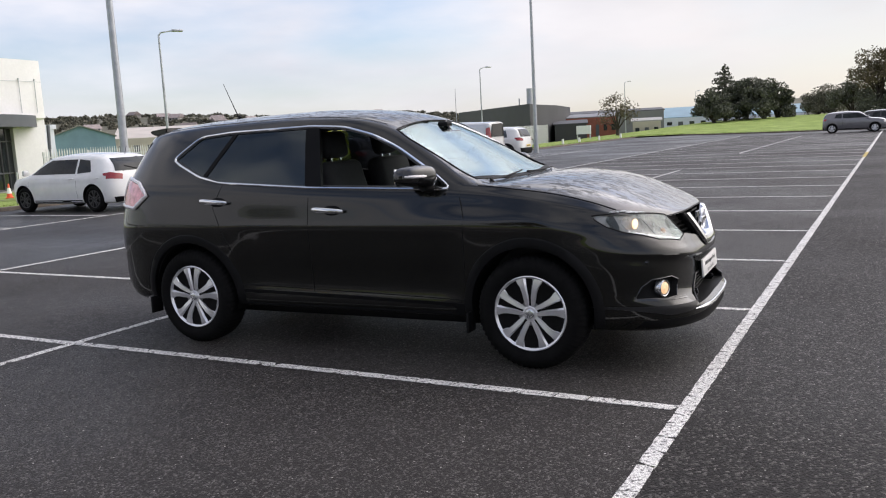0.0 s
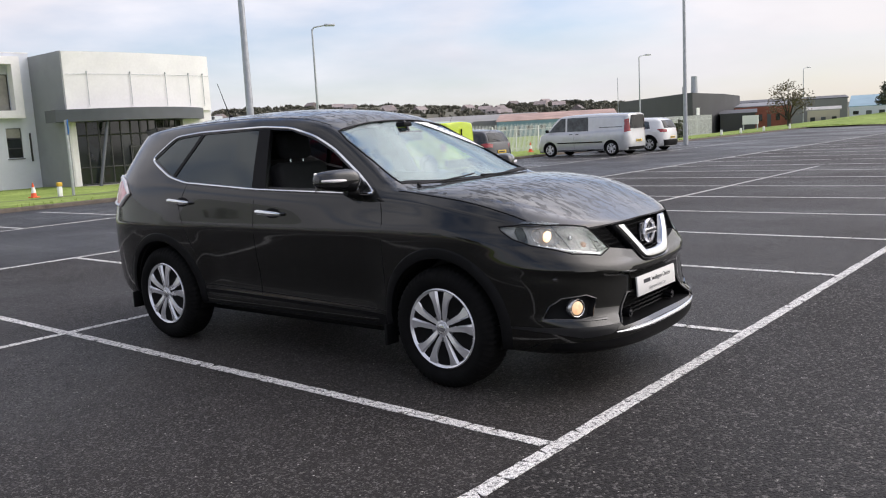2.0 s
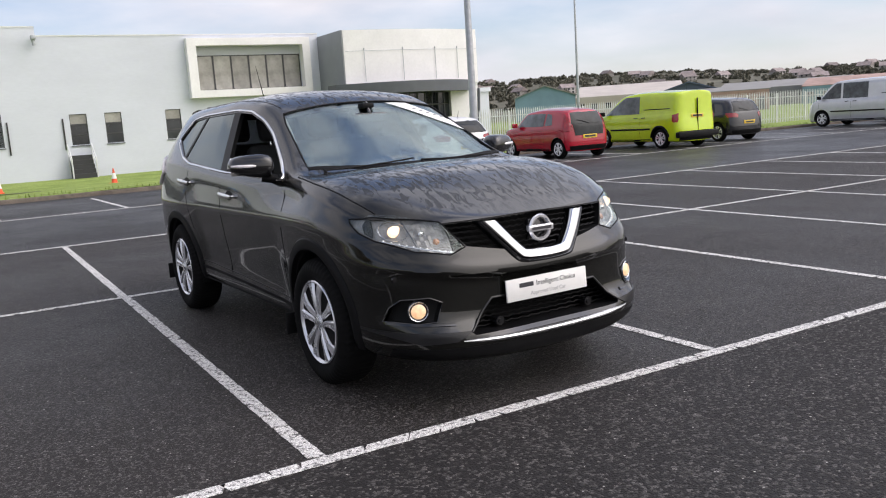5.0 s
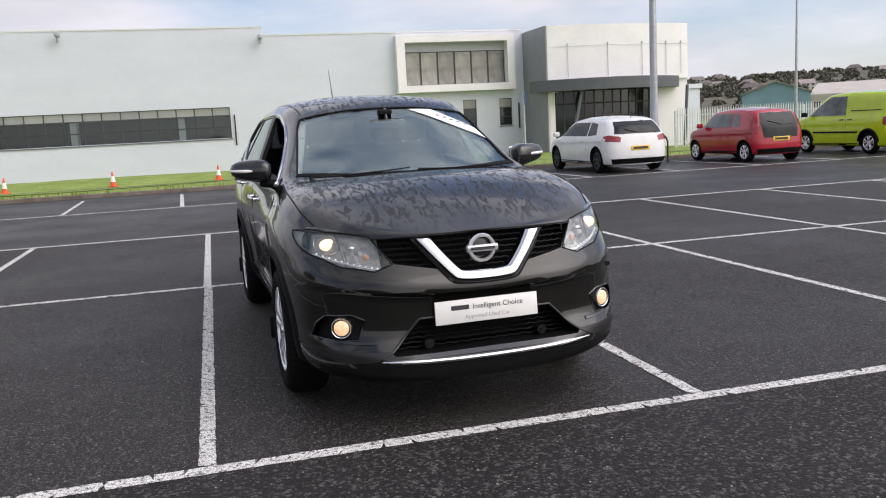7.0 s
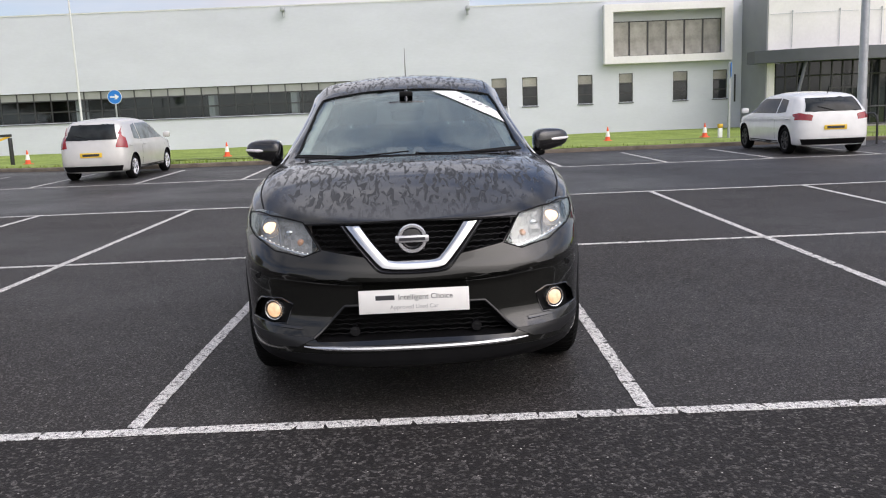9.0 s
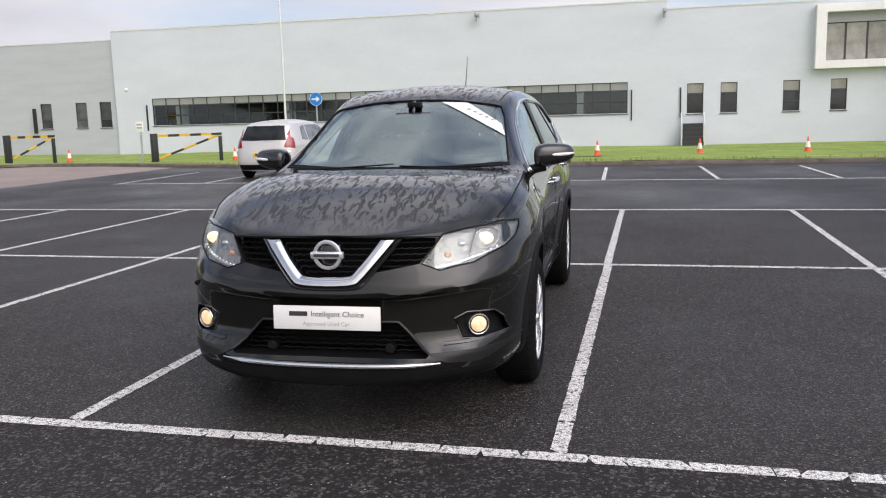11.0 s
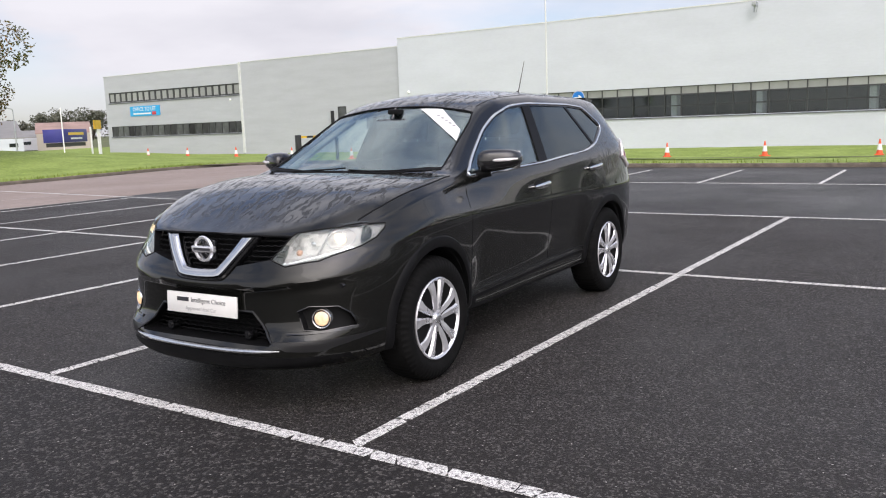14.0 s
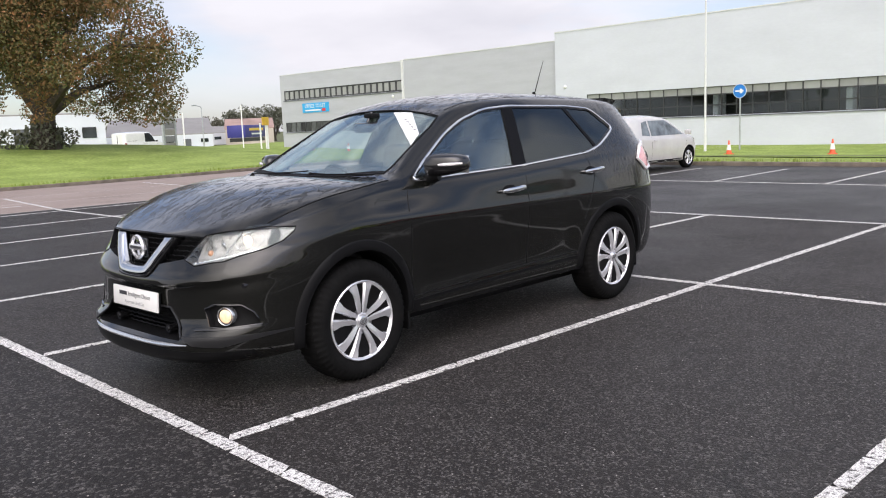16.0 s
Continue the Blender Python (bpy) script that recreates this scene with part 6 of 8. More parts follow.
for k in range(5):
    t = 0.30 + 0.1 * k
    a = drop(skin, (2.6, 0.19 + 0.42 * t + 0.05, 1.548 - 0.175 * t + 0.005), (-1, 0, 0), 0.0045)
    part("print", boxes((a + Vector((-0.002, -0.012, -0.010)), a + Vector((0.001, 0.012, 0.006)))), "print_grey", p)

# grille: dark mesh, chrome vee, badge
g = new("grille")
g.parent = suv
def nose_x(y, z, off=0.0):
    return drop(skin, (2.8, y, z), (-1, 0, 0)).x + off
bm = bmesh.new()
for k in range(9):
    z = 0.70 + 0.026 * k
    reach = 0.16 + 0.32 * smooth(0.68, 0.80, z)
    n = int(reach / 0.02)
    for s in (-1, 1):
        pts = [(min(nose_x(s * reach * i / n, z), 2.24) - 0.035, s * reach * i / n, z + 0.006 * ((i + k) % 2)) for i in range(n + 1)]
        sweep(bm, pts, 0.0045, 5)
tagged(part("grille_mesh", bm, "plastic_black", g), kind="stuff")


def vee(inner, outer, off, thick, name, material, label=""):
    bm = bmesh.new()
    rows = []
    n = len(inner)
    for (yi, zi), (yo, zo) in zip(inner, outer):
        row = []
        for t, bulge in ((0, -0.012), (0.12, 0.002), (0.5, 0.008), (0.88, 0.002), (1, -0.012)):
            y, z = yi + (yo - yi) * t, zi + (zo - zi) * t
            row.append(bm.verts.new((nose_x(y, z, off + bulge), y, z)))
        for t in (1, 0):
            y, z = yi + (yo - yi) * t, zi + (zo - zi) * t
            row.append(bm.verts.new((nose_x(y, z, off - thick), y, z)))
        rows.append(row)
    for p, q in zip(rows, rows[1:]):
        for k in range(7):
            bm.faces.new((p[k], p[(k + 1) % 7], q[(k + 1) % 7], q[k]))
    bm.faces.new(rows[0])
    bm.faces.new(rows[-1][::-1])
    return part(name, bm, material, g, label, angle=50)


def both(half):
    pts = curve_pts(half, 5)
    return [(-p.x, p.y) for p in pts] + [(p.x, p.y) for p in pts[::-1]][1:]


vee_in = both([(0.245, 0.905), (0.188, 0.828), (0.128, 0.760), (0.106, 0.748), (0.060, 0.743), (0.0, 0.742)])
vee_out = both([(0.322, 0.907), (0.244, 0.812), (0.166, 0.724), (0.132, 0.707), (0.075, 0.701), (0.0, 0.699)])
vee_rim = both([(0.348, 0.906), (0.264, 0.798), (0.186, 0.707), (0.146, 0.685), (0.080, 0.678), (0.0, 0.676)])
vee(vee_in, vee_out, 0.020, 0.06, "chrome_vee", "vee_chrome", "polished chrome vee")
vee(vee_out, vee_rim, 0.006, 0.05, "vee_surround", "gloss_black")
bm = bmesh.new()
cx = 2.236
prof = [(0.052, 0.0), (0.056, 0.010), (0.066, 0.010), (0.071, 0.0), (0.066, -0.012), (0.056, -0.012)]
rings = [[bm.verts.new((cx + a, q * math.cos(t), 0.840 + q * math.sin(t))) for t in np.linspace(0, 2 * math.pi, 41)[:-1]] for q, a in prof]
for p, q in zip(rings, rings[1:] + rings[:1]):
    for k in range(40):
        bm.faces.new((p[k], p[(k + 1) % 40], q[(k + 1) % 40], q[k]))
part("badge_ring", bm, "alloy", g)
part("badge_bar", boxes(((cx - 0.014, -0.080, 0.823), (cx + 0.014, 0.080, 0.857)), bevel=0.006), "alloy", g)
part("badge_print", boxes(((cx + 0.014, -0.062, 0.833), (cx + 0.0152, 0.062, 0.847))), "print_dark", g)
part("badge_back", boxes(((cx - 0.05, -0.06, 0.78), (cx - 0.02, 0.06, 0.888)), bevel=0.01), "gloss_black", g)
# lower grille, bumper strip, plate
lg = new("lower_grille")
lg.parent = suv
bm = bmesh.new()
for k in range(7):
    z = 0.378 + 0.023 * k
    reach = 0.475 - 0.13 * k / 6
    pts = [(2.185 + 0.012 * math.cos(y * 3), y, z + 0.007 * (i % 2)) for i, y in enumerate(np.linspace(-reach, reach, 30))]
    sweep(bm, pts, 0.0045, 5)
tagged(part("grille_mesh", bm, "plastic_black", lg), kind="stuff")
for sy in (-1, 1):
    bm = bmesh.new()
    rod(bm, (2.14, sy * 0.292, 0.405), (2.250, sy * 0.292, 0.405), 0.024, seg=16)
    rod(bm, (2.25, sy * 0.292, 0.405), (2.256, sy * 0.292, 0.405), 0.012, seg=12)
    part("parking_sensor", bm, "gloss_black", lg)
rim = [drop(skin, (2.7, y, z), (-1, 0, 0)) for y, z in LOWER]
part("grille_rim", ribbon(skin, [rim[5], rim[0], rim[1], rim[2]], 0.006, 0.003, None, 1.0, 0.04), "corner_grey", lg)
bm = bmesh.new()
ys = np.linspace(-0.535, 0.535, 27)
sweep(bm, [(nose_x(y, 0.338, 0.004), y, 0.337 + 0.014 * (y / 0.535) ** 2) for y in ys], [0.003 + 0.009 * min(1, (0.54 - abs(y)) / 0.14) for y in ys], 8, 1.0)
part("front_skirt", strip(skin, [(2.0, -0.82, 0.318), (2.0, -0.82, 0.246)], [(2.0, 0.82, 0.318), (2.0, 0.82, 0.246)], 0.004, 0.03, (-1, 0, 0), 44), "plastic_black", suv, "matt black skirt under the bumper")
part("bumper_strip", bm, "satin", suv, "thin chrome strip along the bumper")
pl = new("number_plate")
pl.parent = suv
pl.matrix_basis = pose(2.283, -0.004, 0.550, 0, -4, 0)
part("plate", boxes(((-0.012, -0.262, -0.056), (0.0, 0.262, 0.056)), bevel=0.003), "plate_white", pl, "white show plate with two lines of print")
part("plate_holder", boxes(((-0.03, -0.25, -0.05), (-0.012, 0.25, 0.05))), "plastic_black", pl)
TO_NOSE = Matrix(((0, 0, 1, 0), (1, 0, 0, 0), (0, 1, 0, 0), (0, 0, 0, 1)))
lettering("letters", "Intelligent Choice", 0.0365, "print_dark", pl, Matrix.Translation((0.001, 0.055, 0.018)) @ TO_NOSE)
part("word_bar", boxes(((0.0, -0.182, 0.008), (0.0012, -0.092, 0.030))), "print_dark", pl)
lettering("letters", "Approved Used Car", 0.028, "print_grey", pl, Matrix.Translation((0.001, 0.0, -0.028)) @ TO_NOSE)
# floor pan and cabin
part("underbody", boxes(((-1.9, -0.62, 0.20), (1.7, 0.62, 0.30)), bevel=0.02), "plastic_black", suv)


def seat(x, y, name="seat"):
    s = new(name)
    s.parent = suv
    s.matrix_basis = Matrix.Translation((x, y, 0.5))
    bm = bmesh.new()
    box(bm, (-0.22, -0.25, 0.10), (0.30, 0.25, 0.28), 0.06, 3)
    part("seat_cushion", bm, "seat", s)
    bm = bmesh.new()
    box(bm, (-0.09, -0.25, 0.0), (0.06, 0.25, 0.62), 0.06, 3)
    part("seat_back", bm, "seat", s, at=Matrix.Translation((-0.20, 0, 0.22)) @ Matrix.Rotation(radians(-16), 4, "Y"))
    bm = bmesh.new()
    box(bm, (-0.055, -0.14, 0.0), (0.055, 0.14, 0.20), 0.05, 3)
    part("headrest", bm, "seat", s, at=Matrix.Translation((-0.385, 0, 0.835)) @ Matrix.Rotation(radians(-10), 4, "Y"))
    for e in (-0.06, 0.06):
        part("headrest_post", rod(bmesh.new(), (-0.375, e, 0.76), (-0.385, e, 0.85), 0.007, seg=8), "chrome", s)
    return s


for y in (-0.37, 0.37):
    seat(0.05, y, "front_seat")
for y in (-0.40, 0.0, 0.40):
    seat(-0.85, y, "rear_seat")
bm = bmesh.new()
prism(bm, [(0.98, 0.5), (0.98, 1.055), (0.80, 1.065), (0.55, 1.06), (0.47, 1.00), (0.50, 0.86), (0.60, 0.6)], "y", -0.70, 0.70)
bmesh.ops.bevel(bm, geom=[e for e in bm.edges if abs(e.verts[0].co.y - e.verts[1].co.y) > 0.5], offset=0.03, segments=3, affect="EDGES")
part("dashboard", bm, "dash_grey", suv)
sw = new("steering_wheel")
sw.parent = suv
sw.matrix_basis = Matrix.Translation((0.40, -0.37, 1.02)) @ Matrix.Rotation(radians(-66), 4, "Y")
bm = bmesh.new()
sweep(bm, [(0.185 * math.cos(t), 0.185 * math.sin(t), 0) for t in np.linspace(0, 2 * math.pi, 37)[:-1]], 0.015, 8, closed=True)
part("wheel_rim", bm, "plastic_black", sw)
bm = boxes(((-0.02, -0.18, -0.012), (0.02, 0.18, 0.012)), ((-0.18, -0.02, -0.012), (0.0, 0.02, 0.012)), ((-0.06, -0.07, -0.03), (0.06, 0.07, 0.03)), bevel=0.008)
part("wheel_boss", bm, "plastic_black", sw)
bm = bmesh.new()
rod(bm, (0.40, 0, 1.565), (0.46, 0, 1.47), 0.012)
box(bm, (0.44, -0.125, 1.425), (0.475, 0.125, 1.495), 0.015)
part("rear_view_mirror", bm, "gloss_black", suv)
bm = boxes(((0.36, -0.045, 1.525), (0.44, 0.045, 1.56)), bevel=0.01)
part("sensor_box", bm, "plastic_black", suv)
for sy in (-1, 1):
    bm = bmesh.new()
    sweep(bm, [(0.84, sy * 0.68, 1.13), (0.60, sy * 0.625, 1.27), (0.38, sy * 0.570, 1.40), (0.20, sy * 0.535, 1.49)], 0.026, 8)
    part("pillar_lining", bm, "trim_light", suv, "pale fabric pillar lining")
    part("door_card", boxes(((-1.1, sy * 0.755 - 0.02, 0.5), (0.85, sy * 0.755 + 0.02, 1.09)), bevel=0.01), "trim_dark", suv)
bm = bmesh.new()
for k, x in enumerate(np.linspace(-1.9, 0.25, 12)):
    z = s_top(x) - 0.06
    row = [bm.verts.new((x, y * s_rail_y(x), z - 0.08 * y * y)) for y in (-0.82, -0.5, 0, 0.5, 0.82)]
    if k:
        for j in range(4):
            bm.faces.new((last[j], last[j + 1], row[j + 1], row[j]))
    last = row
part("headlining", bm, "trim_light", suv, "pale headlining")


# ---- other parked vehicles ----
for key, col, metal in (("paint_white", (0.74, 0.74, 0.73), 0.0), ("paint_red", (0.36, 0.005, 0.020), 0.0), ("paint_lime", (0.50, 0.66, 0.012), 0.0), ("paint_black", (0.022, 0.023, 0.026), 0.4), ("paint_silver", (0.56, 0.57, 0.58), 0.4), ("paint_pearl", (0.68, 0.68, 0.67), 0.1), ("paint_champagne", (0.60, 0.59, 0.565), 0.25), ("paint_grey", (0.17, 0.165, 0.175), 0.5)):
    M[key] = paint_mat(key, col, metal)
M["car_glass_pale"] = mat("car_glass_pale", (0.13, 0.15, 0.16), 0.06, var=0.5, scale=3.0)
M["car_glass_mid"] = mat("car_glass_mid", (0.055, 0.065, 0.07), 0.06, var=0.6, scale=2.2)
M["car_glass"] = mat("car_glass", (0.016, 0.019, 0.020), 0.06, var=0.5, scale=3.0, spec=0.22)


def vehicle(name, label, category, at, L, W, H, wb, fo, paint, hood=0.95, nose=0.70, belt=0.92, ws_base=None, roof_f=0.35, roof_r=None, tail=None, van=False, rim="alloy", tyre_r=0.315, lamp="tall", plate=True, group="", glass="car_glass", split=None, glass_tail=False, clad=False):
    """A small parked vehicle from its main sizes. Local x runs forward, the origin lies midway between the axles."""
    ob = thing(name, label, category, at, group)
    S = dict(XF=wb / 2 + fo, xsF=wb / 2 - 0.05)
    S["XR"] = S["XF"] - L
    S["xsR"] = -wb / 2 - 0.05
    ws_base = ws_base if ws_base is not None else wb / 2 - 0.28
    roof_r = roof_r if roof_r is not None else S["XR"] + 0.55
    tail = tail if tail is not None else H - 0.17
    h = W / 2
    S["nF"], S["nR"] = pch([(0.2, 3.2), (1.9, 2.8)]), pch([(0.2, 5.0 if van else 4.2), (1.9, 7.0 if van else 3.4)])
    S["xf"] = pch([(0.15, S["XF"] - 0.10), (0.3, S["XF"] - 0.01), (0.5, S["XF"]), (0.7, S["XF"] - 0.05), (1.2, S["XF"] - 0.2)])
    lean = 0.06 if van else 0.36
    S["xr"] = pch([(0.2, S["XR"] + 0.08), (0.4, S["XR"]), (0.65, S["XR"] + 0.01), (belt, S["XR"] + 0.05), (H, S["XR"] + lean)])
    top = pch([(S["XR"], tail), (roof_r, H - 0.045), (-0.35, H), (roof_f, H - 0.05), (ws_base, hood + 0.03), (S["XF"] - 0.28, hood - 0.08), (S["XF"], nose)])
    rail = pch([(S["XR"], tail - 0.09), (roof_r, H - 0.13), (-0.35, H - 0.10), (roof_f, H - 0.14), (ws_base + 0.02, hood), (S["XF"] - 0.28, hood - 0.12), (S["XF"], nose - 0.02)])
    beltz = pch([(S["XR"], belt + 0.04), (0, belt), (ws_base, belt - 0.03), (S["XF"] - 0.28, hood - 0.16), (S["XF"], nose - 0.06)])
    ry = pch([(S["XR"], h * (0.86 if van else 0.74)), (roof_f, h * (0.86 if van else 0.76)), (ws_base, h * 0.84), (S["XF"], h * 0.8)])

    def ring(x):
        r, t, b, y = rail(x), top(x), beltz(x), ry(x)
        return [(0, 0.20), (0.74 * h, 0.20), (0.95 * h, 0.23), (0.985 * h, 0.36), (h, 0.58), (0.985 * h, b - 0.08), (0.955 * h, b), ((0.955 * h + y) / 2 + 0.012, (b + r) / 2), (y, r), (0.80 * y, r + (t - r) * 0.60), (0.4 * y, r + (t - r) * 0.93), (0, t)]
    S["ring"] = ring
    bm = loft_body(S, 3, (14, 24, 14))
    sk = tree_of(bm)
    ar = bmesh.new()
    for ax in (wb / 2, -wb / 2):
        for sy in (-1, 1):
            m = Matrix.Translation((ax, sy * (h - 0.10), tyre_r)) @ Matrix.Rotation(math.pi / 2, 4, "X")
            bmesh.ops.create_cone(ar, cap_ends=True, segments=32, radius1=tyre_r + 0.045, radius2=tyre_r + 0.045, depth=0.5, matrix=m)
    me = cut(bm, [ar], paint, "plastic_black")
    me.shade_smooth()
    me.set_sharp_from_angle(angle=radians(35))
    b = new("body", me)
    b.parent = ob
    for sy in (-1, 1):
        way = (0, -sy, 0)
        for ax in (wb / 2, -wb / 2):
            wheel(ob, ax, sy * (h - 0.115), sy, tyre_r, 0.19, tyre_r * 0.63, rim)
        lo, hi = belt + 0.035, H - 0.155
        a0 = ws_base - 0.05
        a1 = roof_f - 0.02
        mid = (a1 + S["XR"]) * 0.42 if not van else roof_f - 0.75
        panes = [[(a0 - 0.10, lo), (mid + 0.04, lo), (mid + 0.04, hi), (a1 - 0.02, hi), ((a0 + a1) / 2 - 0.03, (lo + hi) / 2)]]
        if not van or lamp == "vito":
            end = S["XR"] + (0.78 if not van else 2.2)
            panes.append([(mid - 0.04, lo), (end, lo + 0.03), (end + (0.12 if not van else 0.0), hi - 0.04), (mid - 0.04, hi)])
        if lamp == "wagon":
            panes.append([(end - 0.05, lo + 0.03), (S["XR"] + 0.30, lo + 0.10), (S["XR"] + 0.40, hi - 0.06), (end - 0.02, hi - 0.03)])
        if split:
            panes = [[(a0 - 0.10, lo), (split[0] + 0.05, lo), (split[0] + 0.05, hi), (a1 - 0.02, hi), ((a0 + a1) / 2 - 0.03, (lo + hi) / 2)], [(split[0] - 0.05, lo), (split[1], lo), (split[1], hi), (split[0] - 0.05, hi)]]
        for p in panes:
            part("side_glass", patch(sk, [(x, sy * 1.2, z) for x, z in p], 0.007, 0.007, way, 0.06, True), glass, ob)
        part("sill", patch(sk, [(-wb / 2 + tyre_r + 0.08, sy * 1.2, 0.30), (wb / 2 - tyre_r - 0.08, sy * 1.2, 0.30), (wb / 2 - tyre_r - 0.08, sy * 1.2, 0.24), (-wb / 2 + tyre_r + 0.08, sy * 1.2, 0.24)], 0.004, 0.006, way, 0.2), "plastic_black", ob)
        for x0 in (mid, a0 - 0.02):
            part("panel_gap", ribbon(sk, [(x0, sy * 1.2, lo - 0.04), (x0 + 0.02, sy * 1.2, 0.62), (x0, sy * 1.2, 0.34)], 0.005, -0.002, way, 1.0, 0.1), "plastic_black", ob)
        for x0 in (mid + 0.10, (mid + 0.10) - (0.95 if not van else 0.35)):
            part("door_handle", ribbon(sk, [(x0, sy * 1.2, belt - 0.09), (x0 + 0.16, sy * 1.2, belt - 0.10)], 0.014, 0.015, way), paint if not van else "plastic_black", ob)
        bm = bmesh.new()
        box(bm, (a0 - 0.16, sy * (h + 0.09) - 0.09, belt + 0.02), (a0 - 0.05, sy * (h + 0.09) + 0.09, belt + 0.16), 0.035, 2)
        part("door_mirror", bm, paint if not van else "plastic_black", ob)
        if van:
            part("rub_strip", ribbon(sk, [(-wb / 2 + tyre_r + 0.1, sy * 1.2, 0.62), (wb / 2 - tyre_r - 0.1, sy * 1.2, 0.62)], 0.03, 0.004, way), "plastic_black", ob)
            part("rail_track", ribbon(sk, [(S["XR"] + 0.35, sy * 1.2, belt + 0.16), (S["XR"] + 1.5, sy * 1.2, belt + 0.16)], 0.014, 0.002, way), "plastic_black", ob)
        xr = S["XR"]
        if lamp in ("tall", "vito"):
            z0, z1 = (belt - 0.12, belt + 0.42) if lamp == "tall" else (belt - 0.05, H - 0.28)
            t = [(xr - 0.2, sy * (h * 0.99), z1), (xr - 0.2, sy * (h * 0.80), z1 - 0.06), (xr - 0.2, sy * (h * 0.72), z0), (xr - 0.2, sy * (h * 0.99), z0 - 0.03)]
        elif lamp == "van":
            t = [(xr - 0.2, sy * (h * 0.99), belt + 0.05), (xr - 0.2, sy * (h * 0.90), belt + 0.0), (xr - 0.2, sy * (h * 0.90), belt - 0.28), (xr - 0.2, sy * (h * 0.99), belt - 0.28)]
        else:
            t = [(xr - 0.2, sy * (h * 0.98), belt + 0.01), (xr - 0.2, sy * (h * 0.58), belt - 0.02), (xr - 0.2, sy * (h * 0.62), belt - 0.14), (xr - 0.2, sy * (h * 0.98), belt - 0.12)]
        side_hook = [drop(sk, (p[0], p[1] * 0.97, p[2]), (1, 0, 0)) for p in t]
        wrap = [drop(sk, (xr + 0.22, sy * h * 1.1, side_hook[0].z - 0.02)), drop(sk, (xr + 0.22, sy * h * 1.1, side_hook[3].z + 0.04))]
        ring_pts = side_hook[1:3] + [side_hook[3], wrap[1], wrap[0], side_hook[0]]
        part("tail_lamp", patch(sk, ring_pts if sy < 0 else ring_pts[::-1], 0.008, 0.012, None, 0.08), "lamp_red", ob)
        hd = [(S["XF"] - 0.05, sy * h * 0.45, nose - 0.02), (S["XF"] - 0.30, sy * h * 0.92, nose + 0.06), (S["XF"] - 0.26, sy * h * 0.95, nose - 0.08), (S["XF"] - 0.05, sy * h * 0.50, nose - 0.14)]
        hd = [drop(sk, p) for p in hd]
        part("headlamp", patch(sk, hd if sy > 0 else hd[::-1], 0.006, 0.01, None, 0.1), "lamp_clear", ob)
    xr = S["XR"]
    if not van or lamp == "vito":
        z0, z1 = belt + 0.07, H - 0.16
        rg = [drop(sk, (xr - 0.5, y, z), (1, 0, 0)) for y, z in ((-h * 0.74, z0), (h * 0.74, z0), (h * 0.62, z1), (-h * 0.62, z1))]
        part("rear_glass", patch(sk, rg, 0.014, 0.014, (1, 0, 0), 0.05, True), "car_glass", ob)
        wp = [drop(sk, (xr - 0.5, y, z), (1, 0, 0), 0.02) for y, z in ((0.0, z0), (0.22, z0 + 0.06), (0.38, z0 + 0.10))]
        bm = bmesh.new()
        sweep(bm, wp, 0.009, 5)
        part("wiper", bm, "plastic_black", ob)
    ws = [drop(sk, (S["XF"] + 0.5, y, z), (-1, 0, 0)) for y, z in ((-h * 0.74, hood + 0.06), (h * 0.74, hood + 0.06), (h * 0.62, H - 0.13), (-h * 0.62, H - 0.13))]
    part("windscreen", patch(sk, ws, 0.016, 0.014, (-1, 0, 0), 0.07, True), "car_glass", ob)
    deep = 0.52 if clad else 0.36
    part("bumper_skirt", strip(sk, [(xr, -h * 0.86, deep), (xr, -h * 0.80, 0.225)], [(xr, h * 0.86, deep), (xr, h * 0.80, 0.225)], 0.010, 0.03, (1, 0, 0), 22), "plastic_black", ob)
    part("bumper_crease", strip(sk, [(xr, -h * 0.93, 0.60), (xr, -h * 0.93, 0.585)], [(xr, h * 0.93, 0.60), (xr, h * 0.93, 0.585)], 0.004, 0.02, (1, 0, 0), 22), paint, ob)
    if glass_tail:
        part("glass_tailgate", strip(sk, [(xr, -h * 0.70, belt + 0.10), (xr, -h * 0.64, 0.66)], [(xr, h * 0.70, belt + 0.10), (xr, h * 0.64, 0.66)], 0.012, 0.02, (1, 0, 0), 22), "car_glass", ob, "dark glass lower half of the tailgate")
    for sy in (-1, 1):
        for ax in (wb / 2, -wb / 2):
            if clad:
                arch = [(ax + (tyre_r + 0.07) * math.cos(t), sy * 1.2, tyre_r + (tyre_r + 0.07) * math.sin(t)) for t in np.linspace(0.1, math.pi - 0.1, 15)]
                part("arch_trim", ribbon(sk, arch, 0.035, 0.0, (0, -sy, 0), 1.0, 0.05), "plastic_black", ob)
    if van and lamp == "van":
        part("rear_bumper", boxes(((xr - 0.05, -h * 0.98, 0.32), (xr + 0.12, h * 0.98, 0.50)), bevel=0.03), "plastic_black", ob)
        part("door_gap", boxes(((xr - 0.004, -0.004, 0.5), (xr + 0.05, 0.004, H - 0.30))), "plastic_black", ob)
    if plate:
        z = 0.62 if lamp != "van" else 0.98
        d = drop(sk, (xr - 0.5, 0, z), (1, 0, 0), 0.012)
        np_ = part("rear_plate", boxes((d + Vector((-0.006, -0.26, -0.055)), d + Vector((0.006, 0.26, 0.055))), bevel=0.002), "plate_yellow", ob, "yellow plate with a dark bar for its marks")
        part("plate_mark", boxes((d + Vector((-0.009, -0.20, -0.028)), d + Vector((-0.004, 0.20, 0.028)))), "print_dark", np_)
